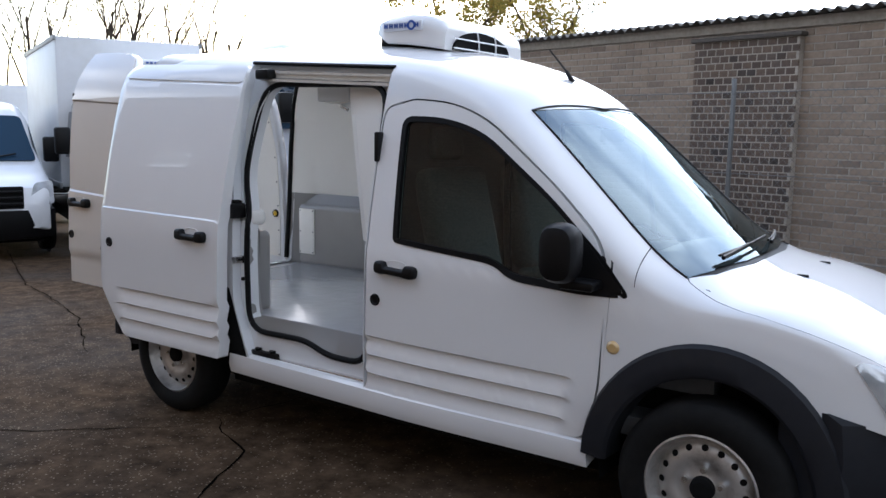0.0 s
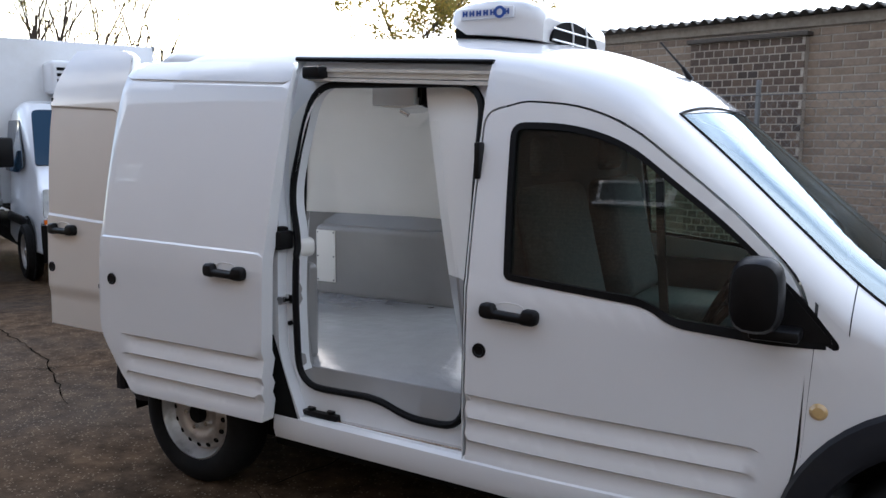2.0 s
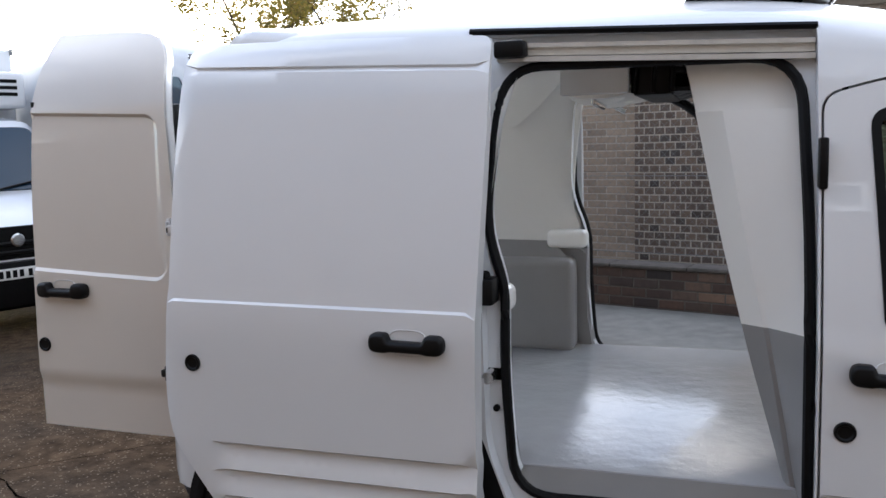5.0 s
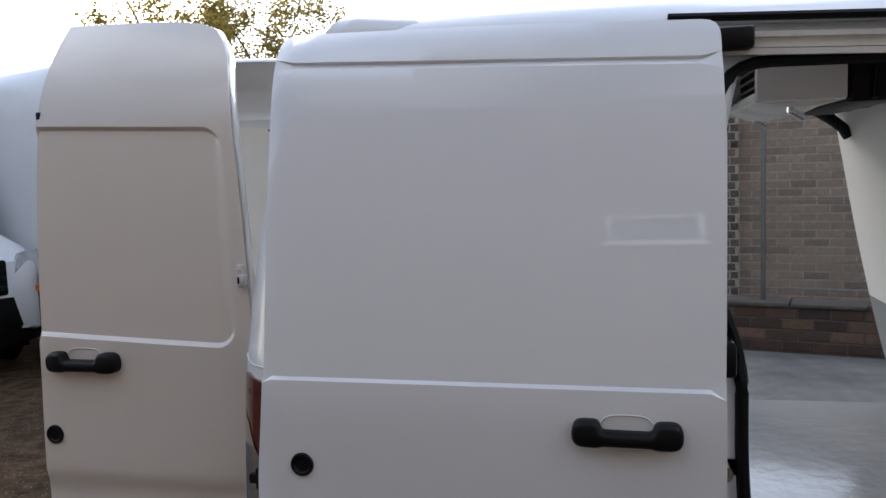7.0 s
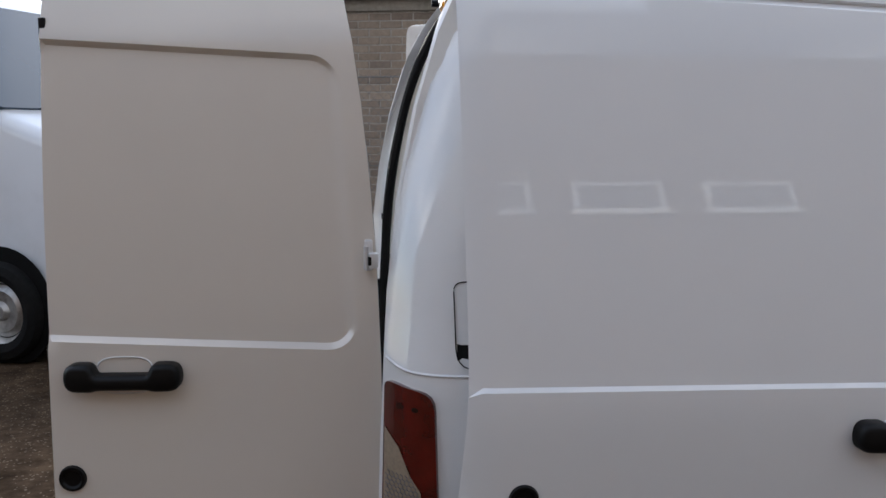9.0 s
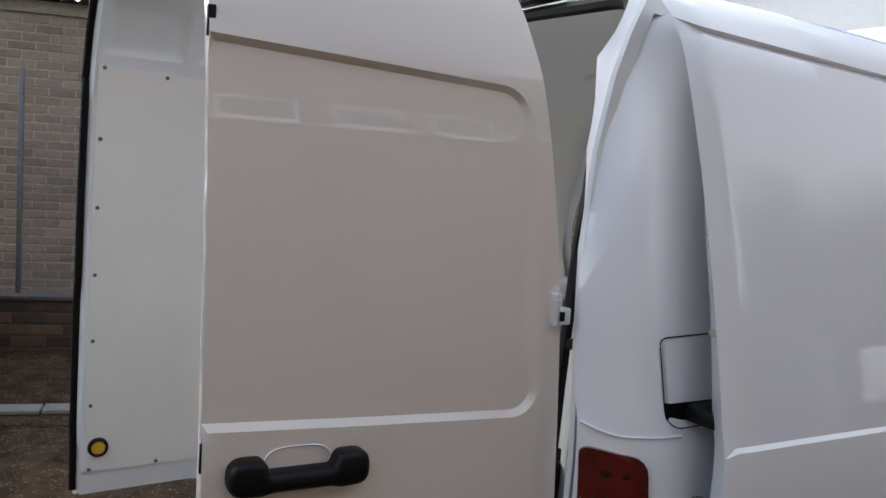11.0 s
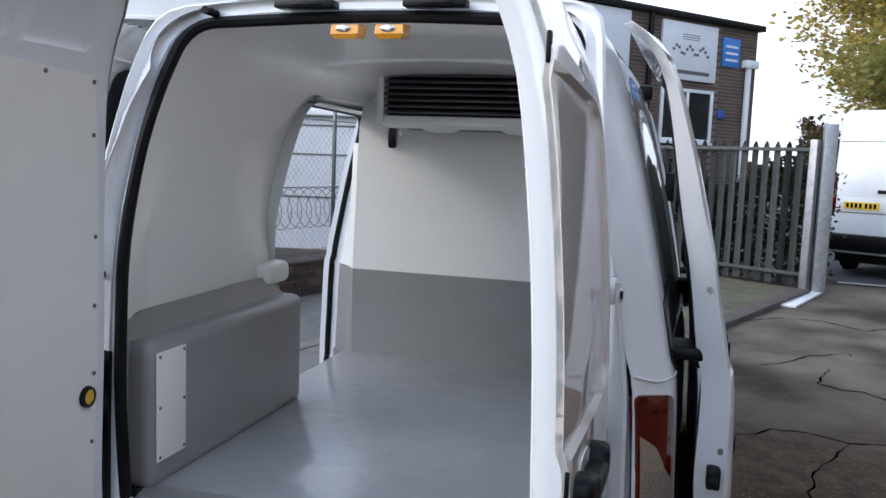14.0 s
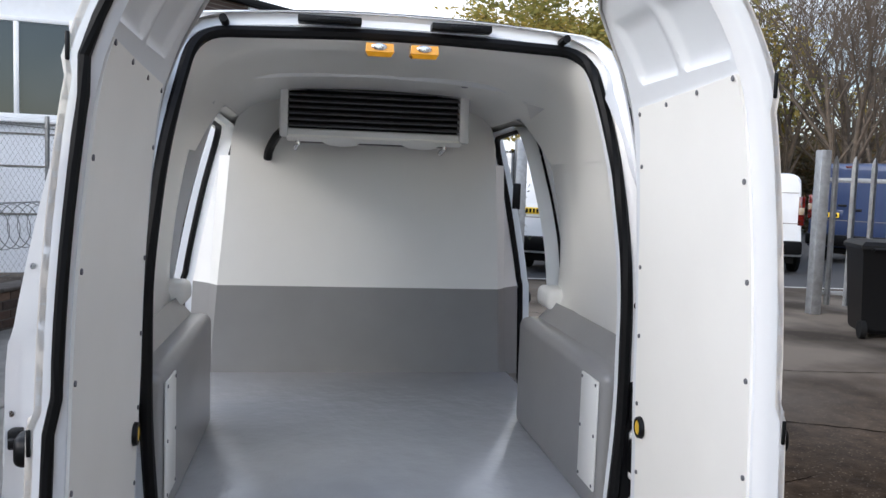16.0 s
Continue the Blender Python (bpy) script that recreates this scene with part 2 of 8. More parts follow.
# ---- materials ----
def material(name, base, rough=0.5, metal=0.0, coat=0.0, vary=0.0, grain=30.0, bump=0.0, bump_scale=200.0, spec=0.5, rough_vary=0.0, dirt=None, dirt_amount=0.0, dirt_scale=2.0):
    """A surface with variation at two scales and fine relief."""
    ma = bpy.data.materials.new(name)
    ma.use_nodes = True
    nt = ma.node_tree
    b = nt.nodes["Principled BSDF"]
    b.inputs["Base Color"].default_value = (*base, 1)
    b.inputs["Roughness"].default_value, b.inputs["Metallic"].default_value = rough, metal
    b.inputs["Coat Weight"].default_value, b.inputs["Coat Roughness"].default_value = coat, 0.02
    b.inputs["Specular IOR Level"].default_value = spec
    co = nt.nodes.new("ShaderNodeTexCoord")
    last = None
    if vary:
        n1 = nt.nodes.new("ShaderNodeTexNoise")
        n1.inputs["Scale"].default_value, n1.inputs["Detail"].default_value = grain, 6
        nt.links.new(co.outputs["Object"], n1.inputs["Vector"])
        mr = nt.nodes.new("ShaderNodeMapRange")
        mr.inputs["To Min"].default_value, mr.inputs["To Max"].default_value = 1 - vary, 1 + vary
        mr.inputs["From Min"].default_value, mr.inputs["From Max"].default_value = 0.25, 0.75
        nt.links.new(n1.outputs["Fac"], mr.inputs["Value"])
        mx = nt.nodes.new("ShaderNodeVectorMath")
        mx.operation = "SCALE"
        mx.inputs[0].default_value = base
        nt.links.new(mr.outputs["Result"], mx.inputs["Scale"])
        last = mx.outputs["Vector"]
    if dirt:
        n2 = nt.nodes.new("ShaderNodeTexNoise")
        n2.inputs["Scale"].default_value, n2.inputs["Detail"].default_value, n2.inputs["Roughness"].default_value = dirt_scale, 8, 0.65
        nt.links.new(co.outputs["Object"], n2.inputs["Vector"])
        m2 = nt.nodes.new("ShaderNodeMapRange")
        m2.inputs["From Min"].default_value, m2.inputs["From Max"].default_value = 0.5, 0.75
        m2.inputs["To Max"].default_value = dirt_amount
        nt.links.new(n2.outputs["Fac"], m2.inputs["Value"])
        mix = nt.nodes.new("ShaderNodeMix")
        mix.data_type = "RGBA"
        mix.inputs[6].default_value = (*base, 1)
        mix.inputs[7].default_value = (*dirt, 1)
        if last:
            nt.links.new(last, mix.inputs[6])
        nt.links.new(m2.outputs["Result"], mix.inputs["Factor"])
        last = mix.outputs[2]
    if last:
        nt.links.new(last, b.inputs["Base Color"])
    if rough_vary:
        n3 = nt.nodes.new("ShaderNodeTexNoise")
        n3.inputs["Scale"].default_value, n3.inputs["Detail"].default_value = 6, 6
        nt.links.new(co.outputs["Object"], n3.inputs["Vector"])
        m3 = nt.nodes.new("ShaderNodeMapRange")
        m3.inputs["To Min"].default_value, m3.inputs["To Max"].default_value = max(rough - rough_vary, 0.02), min(rough + rough_vary, 1)
        nt.links.new(n3.outputs["Fac"], m3.inputs["Value"])
        nt.links.new(m3.outputs["Result"], b.inputs["Roughness"])
    if bump:
        nb = nt.nodes.new("ShaderNodeTexNoise")
        nb.inputs["Scale"].default_value, nb.inputs["Detail"].default_value = bump_scale, 4
        nt.links.new(co.outputs["Object"], nb.inputs["Vector"])
        bu = nt.nodes.new("ShaderNodeBump")
        bu.inputs["Strength"].default_value, bu.inputs["Distance"].default_value = 1.0, bump
        nt.links.new(nb.outputs["Fac"], bu.inputs["Height"])
        nt.links.new(bu.outputs["Normal"], b.inputs["Normal"])
    return ma


def glass(name, tint=(0.9, 0.95, 0.93), rough=0.0, ior=1.6, sheen=(1, 1, 1)):
    ma = bpy.data.materials.new(name)
    ma.use_nodes = True
    nt = ma.node_tree
    nt.nodes.clear()
    out = nt.nodes.new("ShaderNodeOutputMaterial")
    tr = nt.nodes.new("ShaderNodeBsdfTransparent")
    tr.inputs["Color"].default_value = (*tint, 1)
    gl = nt.nodes.new("ShaderNodeBsdfGlossy")
    gl.inputs["Roughness"].default_value = rough
    gl.inputs["Color"].default_value = (*sheen, 1)
    fr = nt.nodes.new("ShaderNodeFresnel")
    fr.inputs["IOR"].default_value = ior
    mx = nt.nodes.new("ShaderNodeMixShader")
    nt.links.new(fr.outputs["Fac"], mx.inputs["Fac"])
    nt.links.new(tr.outputs["BSDF"], mx.inputs[1])
    nt.links.new(gl.outputs["BSDF"], mx.inputs[2])
    nt.links.new(mx.outputs["Shader"], out.inputs["Surface"])
    return ma


PAINT = material("white_paint", (0.77, 0.77, 0.77), 0.45, coat=1.0, vary=0.012, grain=3, bump=0.00004, bump_scale=600, dirt=(0.62, 0.60, 0.56), dirt_amount=0.05, dirt_scale=2.5)
# copy of the white paint with warm, dimmer reflected light in its colour
PAINT_WARM_LIT = material("warm_lit_white_paint", (0.74, 0.685, 0.615), 0.42, coat=1.0, vary=0.015, grain=3, bump=0.00004, bump_scale=600, dirt=(0.58, 0.54, 0.47), dirt_amount=0.10, dirt_scale=2.0)
for m_ in (PAINT, PAINT_WARM_LIT):
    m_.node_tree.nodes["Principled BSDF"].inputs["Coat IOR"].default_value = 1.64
JAMB = material("jamb_paint", (0.76, 0.78, 0.80), 0.38, coat=0.4, vary=0.02, grain=5, dirt=(0.5, 0.5, 0.48), dirt_amount=0.12, dirt_scale=6)
GRP_WHITE = material("white_gelcoat", (0.86, 0.85, 0.81), 0.38, coat=0.25, vary=0.02, grain=4, bump=0.0003, bump_scale=35)
GRP_GREY = material("grey_gelcoat", (0.27, 0.265, 0.26), 0.34, coat=0.3, vary=0.05, grain=6, bump=0.0004, bump_scale=35)
# darker copy of the grey gelcoat, for the shaded floor edge
GRP_GREY_SHADE = material("shaded_grey_gelcoat", (0.205, 0.19, 0.172), 0.42, coat=0.15, vary=0.05, grain=6, bump=0.0004, bump_scale=35)
FLOOR_GREY = material("grey_floor_coat", (0.39, 0.392, 0.40), 0.22, coat=0.4, vary=0.05, grain=8, bump=0.0045, bump_scale=13)
FLOOR_GREY.node_tree.nodes["Principled BSDF"].inputs["Coat Roughness"].default_value = 0.16
LINING = material("door_lining_board", (0.85, 0.835, 0.79), 0.5, coat=0.1, vary=0.02, grain=5, bump=0.0002, bump_scale=60)
BLACK = material("black_plastic", (0.004, 0.004, 0.0045), 0.42, spec=0.22, vary=0.15, grain=40, bump=0.0002, bump_scale=500)
BLACK_MATT = material("black_matt", (0.006, 0.006, 0.006), 0.9, spec=0.15, vary=0.2, grain=30)
RUBBER = material("rubber_seal", (0.003, 0.003, 0.0035), 0.55, spec=0.18, vary=0.2, grain=60)
TYRE = material("tyre_rubber", (0.006, 0.006, 0.006), 0.8, spec=0.2, vary=0.3, grain=25, bump=0.0008, bump_scale=120, dirt=(0.022, 0.019, 0.015), dirt_amount=0.35, dirt_scale=9)
TRIM_GREY = material("arch_trim", (0.013, 0.0145, 0.019), 0.5, spec=0.28, vary=0.12, grain=20, bump=0.0003, bump_scale=400, dirt=(0.028, 0.027, 0.025), dirt_amount=0.35, dirt_scale=6)
STEEL = material("wheel_silver", (0.55, 0.54, 0.52), 0.42, metal=0.75, vary=0.08, grain=15, dirt=(0.12, 0.10, 0.08), dirt_amount=0.7, dirt_scale=10)
CHROME = material("bright_metal", (0.72, 0.72, 0.72), 0.25, metal=1.0, vary=0.05, grain=20)
HINGE = material("hinge_metal", (0.74, 0.75, 0.76), 0.32, metal=0.35, vary=0.06, grain=40)
ALU = material("cream_rail", (0.66, 0.63, 0.57), 0.42, metal=0.1, vary=0.06, grain=12, dirt=(0.3, 0.27, 0.22), dirt_amount=0.4, dirt_scale=8)
GLASS = glass("cab_glass", (0.49, 0.60, 0.53), ior=1.44)
# the screen's reflection colour is tinted to add the blue of the sky
SCREEN = glass("screen_glass", (0.55, 0.68, 0.72), ior=2.15, sheen=(0.80, 0.93, 1.0))
SEAT = material("seat_cloth", (0.10, 0.11, 0.115), 0.9, vary=0.2, grain=80, bump=0.0006, bump_scale=300)
DASH = material("dash_plastic", (0.06, 0.065, 0.07), 0.6, vary=0.1, grain=40, bump=0.0003, bump_scale=300)
RED_LENS = material("red_lens", (0.085, 0.0035, 0.0015), 0.08, coat=0.8, vary=0.55, grain=13)
RED_DEEP = material("dark_red_lens", (0.02, 0.0015, 0.001), 0.15, coat=0.6, vary=0.3, grain=40)
CLEAR_LENS = material("clear_lens", (0.30, 0.235, 0.17), 0.22, coat=1.0, vary=0.15, grain=120, bump=0.001, bump_scale=140)
AMBER = material("amber_lens", (0.80, 0.36, 0.02), 0.25, coat=0.8, vary=0.1, grain=40)
YELLOW = material("yellow_disc", (0.72, 0.46, 0.03), 0.45, vary=0.06, grain=30)
BLUE_INK = material("blue_print", (0.03, 0.09, 0.36), 0.5)
GREY_INK = material("grey_print", (0.12, 0.12, 0.13), 0.6)
PALE_INK = material("pale_print", (0.74, 0.76, 0.80), 0.5)
HEADLAMP = material("headlamp_lens", (0.62, 0.65, 0.68), 0.12, metal=0.5, coat=1.0, vary=0.3, grain=12)

# ---- ground ----
def ground_material():
    ma = bpy.data.materials.new("old_concrete")
    ma.use_nodes = True
    nt = ma.node_tree
    N, L = nt.nodes.new, nt.links.new
    b = nt.nodes["Principled BSDF"]
    b.inputs["Specular IOR Level"].default_value = 0.05
    co = N("ShaderNodeTexCoord")
    big = N("ShaderNodeTexNoise")
    big.inputs["Scale"].default_value, big.inputs["Detail"].default_value = 0.55, 8
    mid = N("ShaderNodeTexNoise")
    mid.inputs["Scale"].default_value, mid.inputs["Detail"].default_value, mid.inputs["Roughness"].default_value = 7, 8, 0.7
    peb = N("ShaderNodeTexVoronoi")
    peb.inputs["Scale"].default_value = 70
    fine = N("ShaderNodeTexNoise")
    fine.inputs["Scale"].default_value, fine.inputs["Detail"].default_value = 160, 3
    for n in (big, mid, peb, fine):
        L(co.outputs["Object"], n.inputs["Vector"])
    r1 = N("ShaderNodeValToRGB")
    e = r1.color_ramp.elements
    e[0].position, e[0].color = 0.34, (0.025, 0.0155, 0.0085, 1)
    e[1].position, e[1].color = 0.66, (0.092, 0.060, 0.036, 1)
    L(mid.outputs["Fac"], r1.inputs["Fac"])
    r2 = N("ShaderNodeMapRange")
    r2.inputs["From Min"].default_value, r2.inputs["From Max"].default_value = 0.35, 0.65
    r2.inputs["To Min"].default_value, r2.inputs["To Max"].default_value = 0.62, 1.25
    L(big.outputs["Fac"], r2.inputs["Value"])
    sc = N("ShaderNodeVectorMath")
    sc.operation = "SCALE"
    L(r1.outputs["Color"], sc.inputs[0])
    L(r2.outputs["Result"], sc.inputs["Scale"])
    # scattered pale stones in the worn face
    wn_ = N("ShaderNodeTexWhiteNoise")
    L(peb.outputs["Position"], wn_.inputs["Vector"])
    stone = N("ShaderNodeMath")
    stone.operation = "GREATER_THAN"
    stone.inputs[1].default_value = 0.80
    # more stones show where the rear of the yard is worn
    wear = N("ShaderNodeMapRange")
    wear.inputs["From Min"].default_value, wear.inputs["From Max"].default_value = 0.0, 4.0
    wear.inputs["To Min"].default_value, wear.inputs["To Max"].default_value = 0.80, 0.985
    sx = N("ShaderNodeSeparateXYZ")
    L(co.outputs["Object"], sx.inputs[0])
    L(sx.outputs["X"], wear.inputs["Value"])
    L(wear.outputs["Result"], stone.inputs[1])
    L(wn_.outputs["Value"], stone.inputs[0])
    size = N("ShaderNodeMath")
    size.operation = "LESS_THAN"
    size.inputs[1].default_value = 0.36
    L(peb.outputs["Distance"], size.inputs[0])
    both = N("ShaderNodeMath")
    both.operation = "MULTIPLY"
    L(stone.outputs[0], both.inputs[0])
    L(size.outputs[0], both.inputs[1])
    fade = N("ShaderNodeMath")
    fade.operation = "MULTIPLY"
    L(both.outputs[0], fade.inputs[0])
    L(mid.outputs["Fac"], fade.inputs[1])
    mx = N("ShaderNodeMix")
    mx.data_type = "RGBA"
    L(fade.outputs[0], mx.inputs["Factor"])
    # greyer, smoother slab towards the gate
    slab = N("ShaderNodeMix")
    slab.data_type = "RGBA"
    far = N("ShaderNodeMapRange")
    far.inputs["From Min"].default_value, far.inputs["From Max"].default_value = 1.5, 4.5
    L(sx.outputs["X"], far.inputs["Value"])
    blot = N("ShaderNodeTexNoise")
    blot.inputs["Scale"].default_value, blot.inputs["Detail"].default_value = 0.8, 5
    L(co.outputs["Object"], blot.inputs["Vector"])
    tone = N("ShaderNodeValToRGB")
    q = tone.color_ramp.elements
    q[0].position, q[0].color = 0.36, (0.048, 0.040, 0.032, 1)
    q[1].position, q[1].color = 0.60, (0.165, 0.140, 0.114, 1)
    L(blot.outputs["Fac"], tone.inputs["Fac"])
    L(far.outputs["Result"], slab.inputs["Factor"])
    L(sc.outputs["Vector"], slab.inputs[6])
    L(tone.outputs["Color"], slab.inputs[7])
    L(slab.outputs[2], mx.inputs[6])
    mx.inputs[7].default_value = (0.27, 0.215, 0.16, 1)
    L(mx.outputs[2], b.inputs["Base Color"])
    rr = N("ShaderNodeMapRange")
    rr.inputs["From Min"].default_value, rr.inputs["From Max"].default_value = 0.38, 0.62
    rr.inputs["To Min"].default_value, rr.inputs["To Max"].default_value = 0.62, 0.95
    L(big.outputs["Fac"], rr.inputs["Value"])
    L(rr.outputs["Result"], b.inputs["Roughness"])
    add = N("ShaderNodeMath")
    L(fine.outputs["Fac"], add.inputs[0])
    L(peb.outputs["Distance"], add.inputs[1])
    bu = N("ShaderNodeBump")
    bu.inputs["Distance"].default_value, bu.inputs["Strength"].default_value = 0.0018, 0.7
    L(add.outputs[0], bu.inputs["Height"])
    L(bu.outputs["Normal"], b.inputs["Normal"])
    return ma


CONCRETE = ground_material()
CRACK = material("crack_dirt", (0.004, 0.0035, 0.003), 0.95, vary=0.3, grain=40, spec=0.0)
ASPHALT = material("road_asphalt", (0.055, 0.055, 0.058), 0.85, vary=0.25, grain=60, bump=0.003, bump_scale=150, dirt=(0.10, 0.09, 0.08), dirt_amount=0.4, dirt_scale=0.7)
KERB = material("kerb_concrete", (0.20, 0.185, 0.165), 0.85, vary=0.15, grain=30, bump=0.001, bump_scale=120, dirt=(0.10, 0.085, 0.06), dirt_amount=0.5, dirt_scale=3)
LINE = material("worn_road_line", (0.55, 0.54, 0.50), 0.8, vary=0.2, grain=30)

def lie(x, y):
    """The ground's height: level round the van, falling away to the rear of the yard."""
    s = -0.85 * x + 0.53 * y - 2.6
    return -0.045 * (min(s, 16) if s < 14 else 14 + (1 - math.exp(-(s - 14) / 4)) * 4) * sstep(0.0, 3.0, s) if s > 0 else 0.0


ticks = [-400, -200, -100, -60, -40, -30] + [-24 + k for k in range(49)] + [30, 40, 60, 100, 200, 400]
bm = bmesh.new()
grid = [[bm.verts.new((x, y, lie(x, y))) for y in ticks] for x in ticks]
for a, b in zip(grid, grid[1:]):
    for i in range(len(ticks) - 1):
        bm.faces.new((a[i], b[i], b[i + 1], a[i + 1]))
ground = part("ground", bm, CONCRETE)
tagged(ground, "worn brown concrete yard with loose pale stones and cracks", "ground", kind="structure")


def crack(pts, w, seed):
    """A jagged crack, filled with dirt."""
    rnd = random.Random(seed)
    line = []
    for a, b in zip(pts, pts[1:]):
        a, b = Vector(a), Vector(b)
        k = max(2, int((b - a).length / 0.07))
        nrm = Vector((-(b - a).y, (b - a).x)).normalized()
        for j in range(k):
            line.append(a + (b - a) * j / k + nrm * rnd.uniform(-0.013, 0.013))
    bm = bmesh.new()
    prev = None
    for i, p in enumerate(line):
        q = line[min(i + 1, len(line) - 1)]
        o = line[max(i - 1, 0)]
        nrm = Vector((-(q - o).y, (q - o).x)).normalized()
        ww = w * rnd.uniform(0.25, 0.95) * (0.35 + 0.65 * min(1, i / 6, (len(line) - 1 - i) / 6))
        h = lie(*p) + (0.0035 if lie(*p) == 0 else 0.012)
        cur = (bm.verts.new((*(p + nrm * ww), h)), bm.verts.new((*(p - nrm * ww), h)))
        if prev:
            bm.faces.new((prev[0], prev[1], cur[1], cur[0]))
        prev = cur
    ob = part("crack", bm, CRACK)
    return tagged(ob, "dark open crack across the worn concrete", "crack", "cracks in the yard", "structure")


crack([(-2.6, -3.4), (-1.2, -2.2), (-0.25, -1.45), (0.25, -1.0), (0.3, -0.8)], 0.0064, 1)
crack([(0.3, -0.8), (0.55, -0.95), (0.77, -1.02), (0.93, -1.35), (1.1, -1.7), (1.5, -2.6)], 0.008, 2)
crack([(0.3, -0.8), (0.5, 0.2), (0.4, 1.6), (0.8, 3.0)], 0.0056, 3)
crack([(-8.5, 2.6), (-5.6, 1.25), (-4.25, 0.62), (-2.5, 0.1), (-1.4, -0.5)], 0.0077, 4)
crack([(-5.2, 3.6), (-3.4, 3.4), (-1.9, 3.2), (0.2, 2.75), (2.5, 2.1)], 0.0066, 5)
crack([(6.3, -1.2), (6.65, -1.56), (7.07, -2.02), (7.08, -2.43), (6.66, -2.75), (6.94, -3.05), (7.04, -3.77), (6.81, -4.15), (6.14, -4.07), (5.68, -4.06), (5.37, -3.66), (5.09, -3.09)], 0.017, 6)
crack([(4.65, -1.56), (4.84, -1.79), (5.21, -2.02), (5.28, -2.18), (5.49, -2.37), (5.25, -2.39)], 0.015, 7)
crack([(4.74, -2.11), (4.22, -1.94), (4.07, -2.08), (4.08, -2.23), (3.87, -2.36), (3.77, -2.49), (3.19, -2.37), (2.87, -2.2), (2.83, -2.1)], 0.013, 8)
crack([(2.6, -1.1), (2.75, -1.36), (2.89, -1.48), (2.9, -1.61), (2.87, -1.76), (2.77, -1.89), (2.83, -2.1), (2.92, -2.31), (2.88, -2.41), (2.82, -2.63), (2.71, -2.82), (2.51, -2.95), (2.2, -3.6), (2.4, -4.4)], 0.011, 9)
crack([(2.77, -1.89), (2.45, -1.74), (2.18, -1.61), (1.81, -1.53), (1.3, -1.3)], 0.009, 10)
crack([(5.09, -3.09), (4.5, -3.3), (4.0, -3.9), (3.9, -4.8), (4.6, -5.4)], 0.013, 11)
crack([(6.81, -4.15), (7.6, -4.6), (8.6, -4.4)], 0.013, 12)
crack([(-3.2, -1.0), (-2.4, -0.2), (-1.6, 0.6), (-0.6, 1.6)], 0.00385, 13)
crack([(-5.4, 0.2), (-3.6, -0.6), (-2.6, -1.6), (-2.2, -2.6)], 0.00495, 14)

cover = part("cover_plate", bx((-0.27, -0.20, 0.0), (0.27, 0.20, 0.006), 0.003, pose(6.22, -3.22, 0, 0, 0, 17)), material("worn_cover_steel", (0.10, 0.112, 0.125), 0.45, metal=0.2, vary=0.2, grain=12))
tagged(cover, "smooth grey steel inspection cover in the yard", "cover", kind="structure")

# ---- the refrigerated van: body surface ----
# x runs forward from the rear axle, y to the van's left, z up
SIDE = [(0.25, 0.838), (0.40, 0.862), (0.60, 0.868), (0.82, 0.862), (1.0, 0.856), (1.10, 0.848), (1.30, 0.812), (1.5, 0.768), (1.7, 0.715), (1.80, 0.682), (1.9, 0.64)]
REAR = [(0.40, -0.63), (0.8, -0.625), (1.06, -0.615), (1.3, -0.60), (1.5, -0.57), (1.7, -0.52), (1.85, -0.455), (1.95, -0.385), (2.0, -0.33)]
TOP = [(-0.7, 1.975), (-0.36, 1.997), (0.0, 2.005), (0.8, 2.004), (1.2, 1.985), (1.45, 1.95), (1.7, 1.895), (1.93, 1.80), (2.11, 1.668), (2.4, 1.425), (2.7, 1.175), (2.88, 1.07), (2.98, 1.04), (3.1, 1.02), (3.3, 0.965), (3.5, 0.88), (3.65, 0.76), (3.76, 0.60)]
SHOULDER = [(-0.7, 1.76), (0.0, 1.80), (1.3, 1.80), (1.6, 1.75), (1.9, 1.635), (2.1, 1.49), (2.29, 1.325), (2.5, 1.12), (2.65, 0.995), (2.8, 0.945), (3.1, 0.92), (3.4, 0.83), (3.6, 0.70), (3.76, 0.52)]
CREASE = [(-0.7, 1.16), (-0.45, 1.125), (0.5, 1.11), (1.4, 1.062), (2.5, 0.966), (3.0, 0.90), (3.6, 0.8)]
WRAP = 0.8


def top_z(x):
    return interp(x, TOP)


def shoulder(x):
    return interp(x, SHOULDER)


def half(x, z, corner=True, crease=True):
    """Half the body's width at x and z."""
    w = interp(z, SIDE)
    if crease:
        w += 0.007 * sstep(interp(x, CREASE) + 0.004, interp(x, CREASE) - 0.008, z)
    if corner:
        u = x - interp(z, REAR)
        if u < 1.0:
            w -= 0.03 * sstep(1.0, 0.15, u)
        if u < 0.17:
            k = min((0.17 - u) / 0.17, 0.999)
            w -= 0.15 * (1 - math.sqrt(1 - k * k))
    if x > 1.6:
        w -= 0.052 * sstep(1.5, 2.6, x) + 0.05 * sstep(2.6, 3.4, x)
    if x > 3.2:
        k = min((x - 3.2) / 0.58, 0.999)
        w -= 0.42 * (1 - math.sqrt(1 - k * k))
    return w


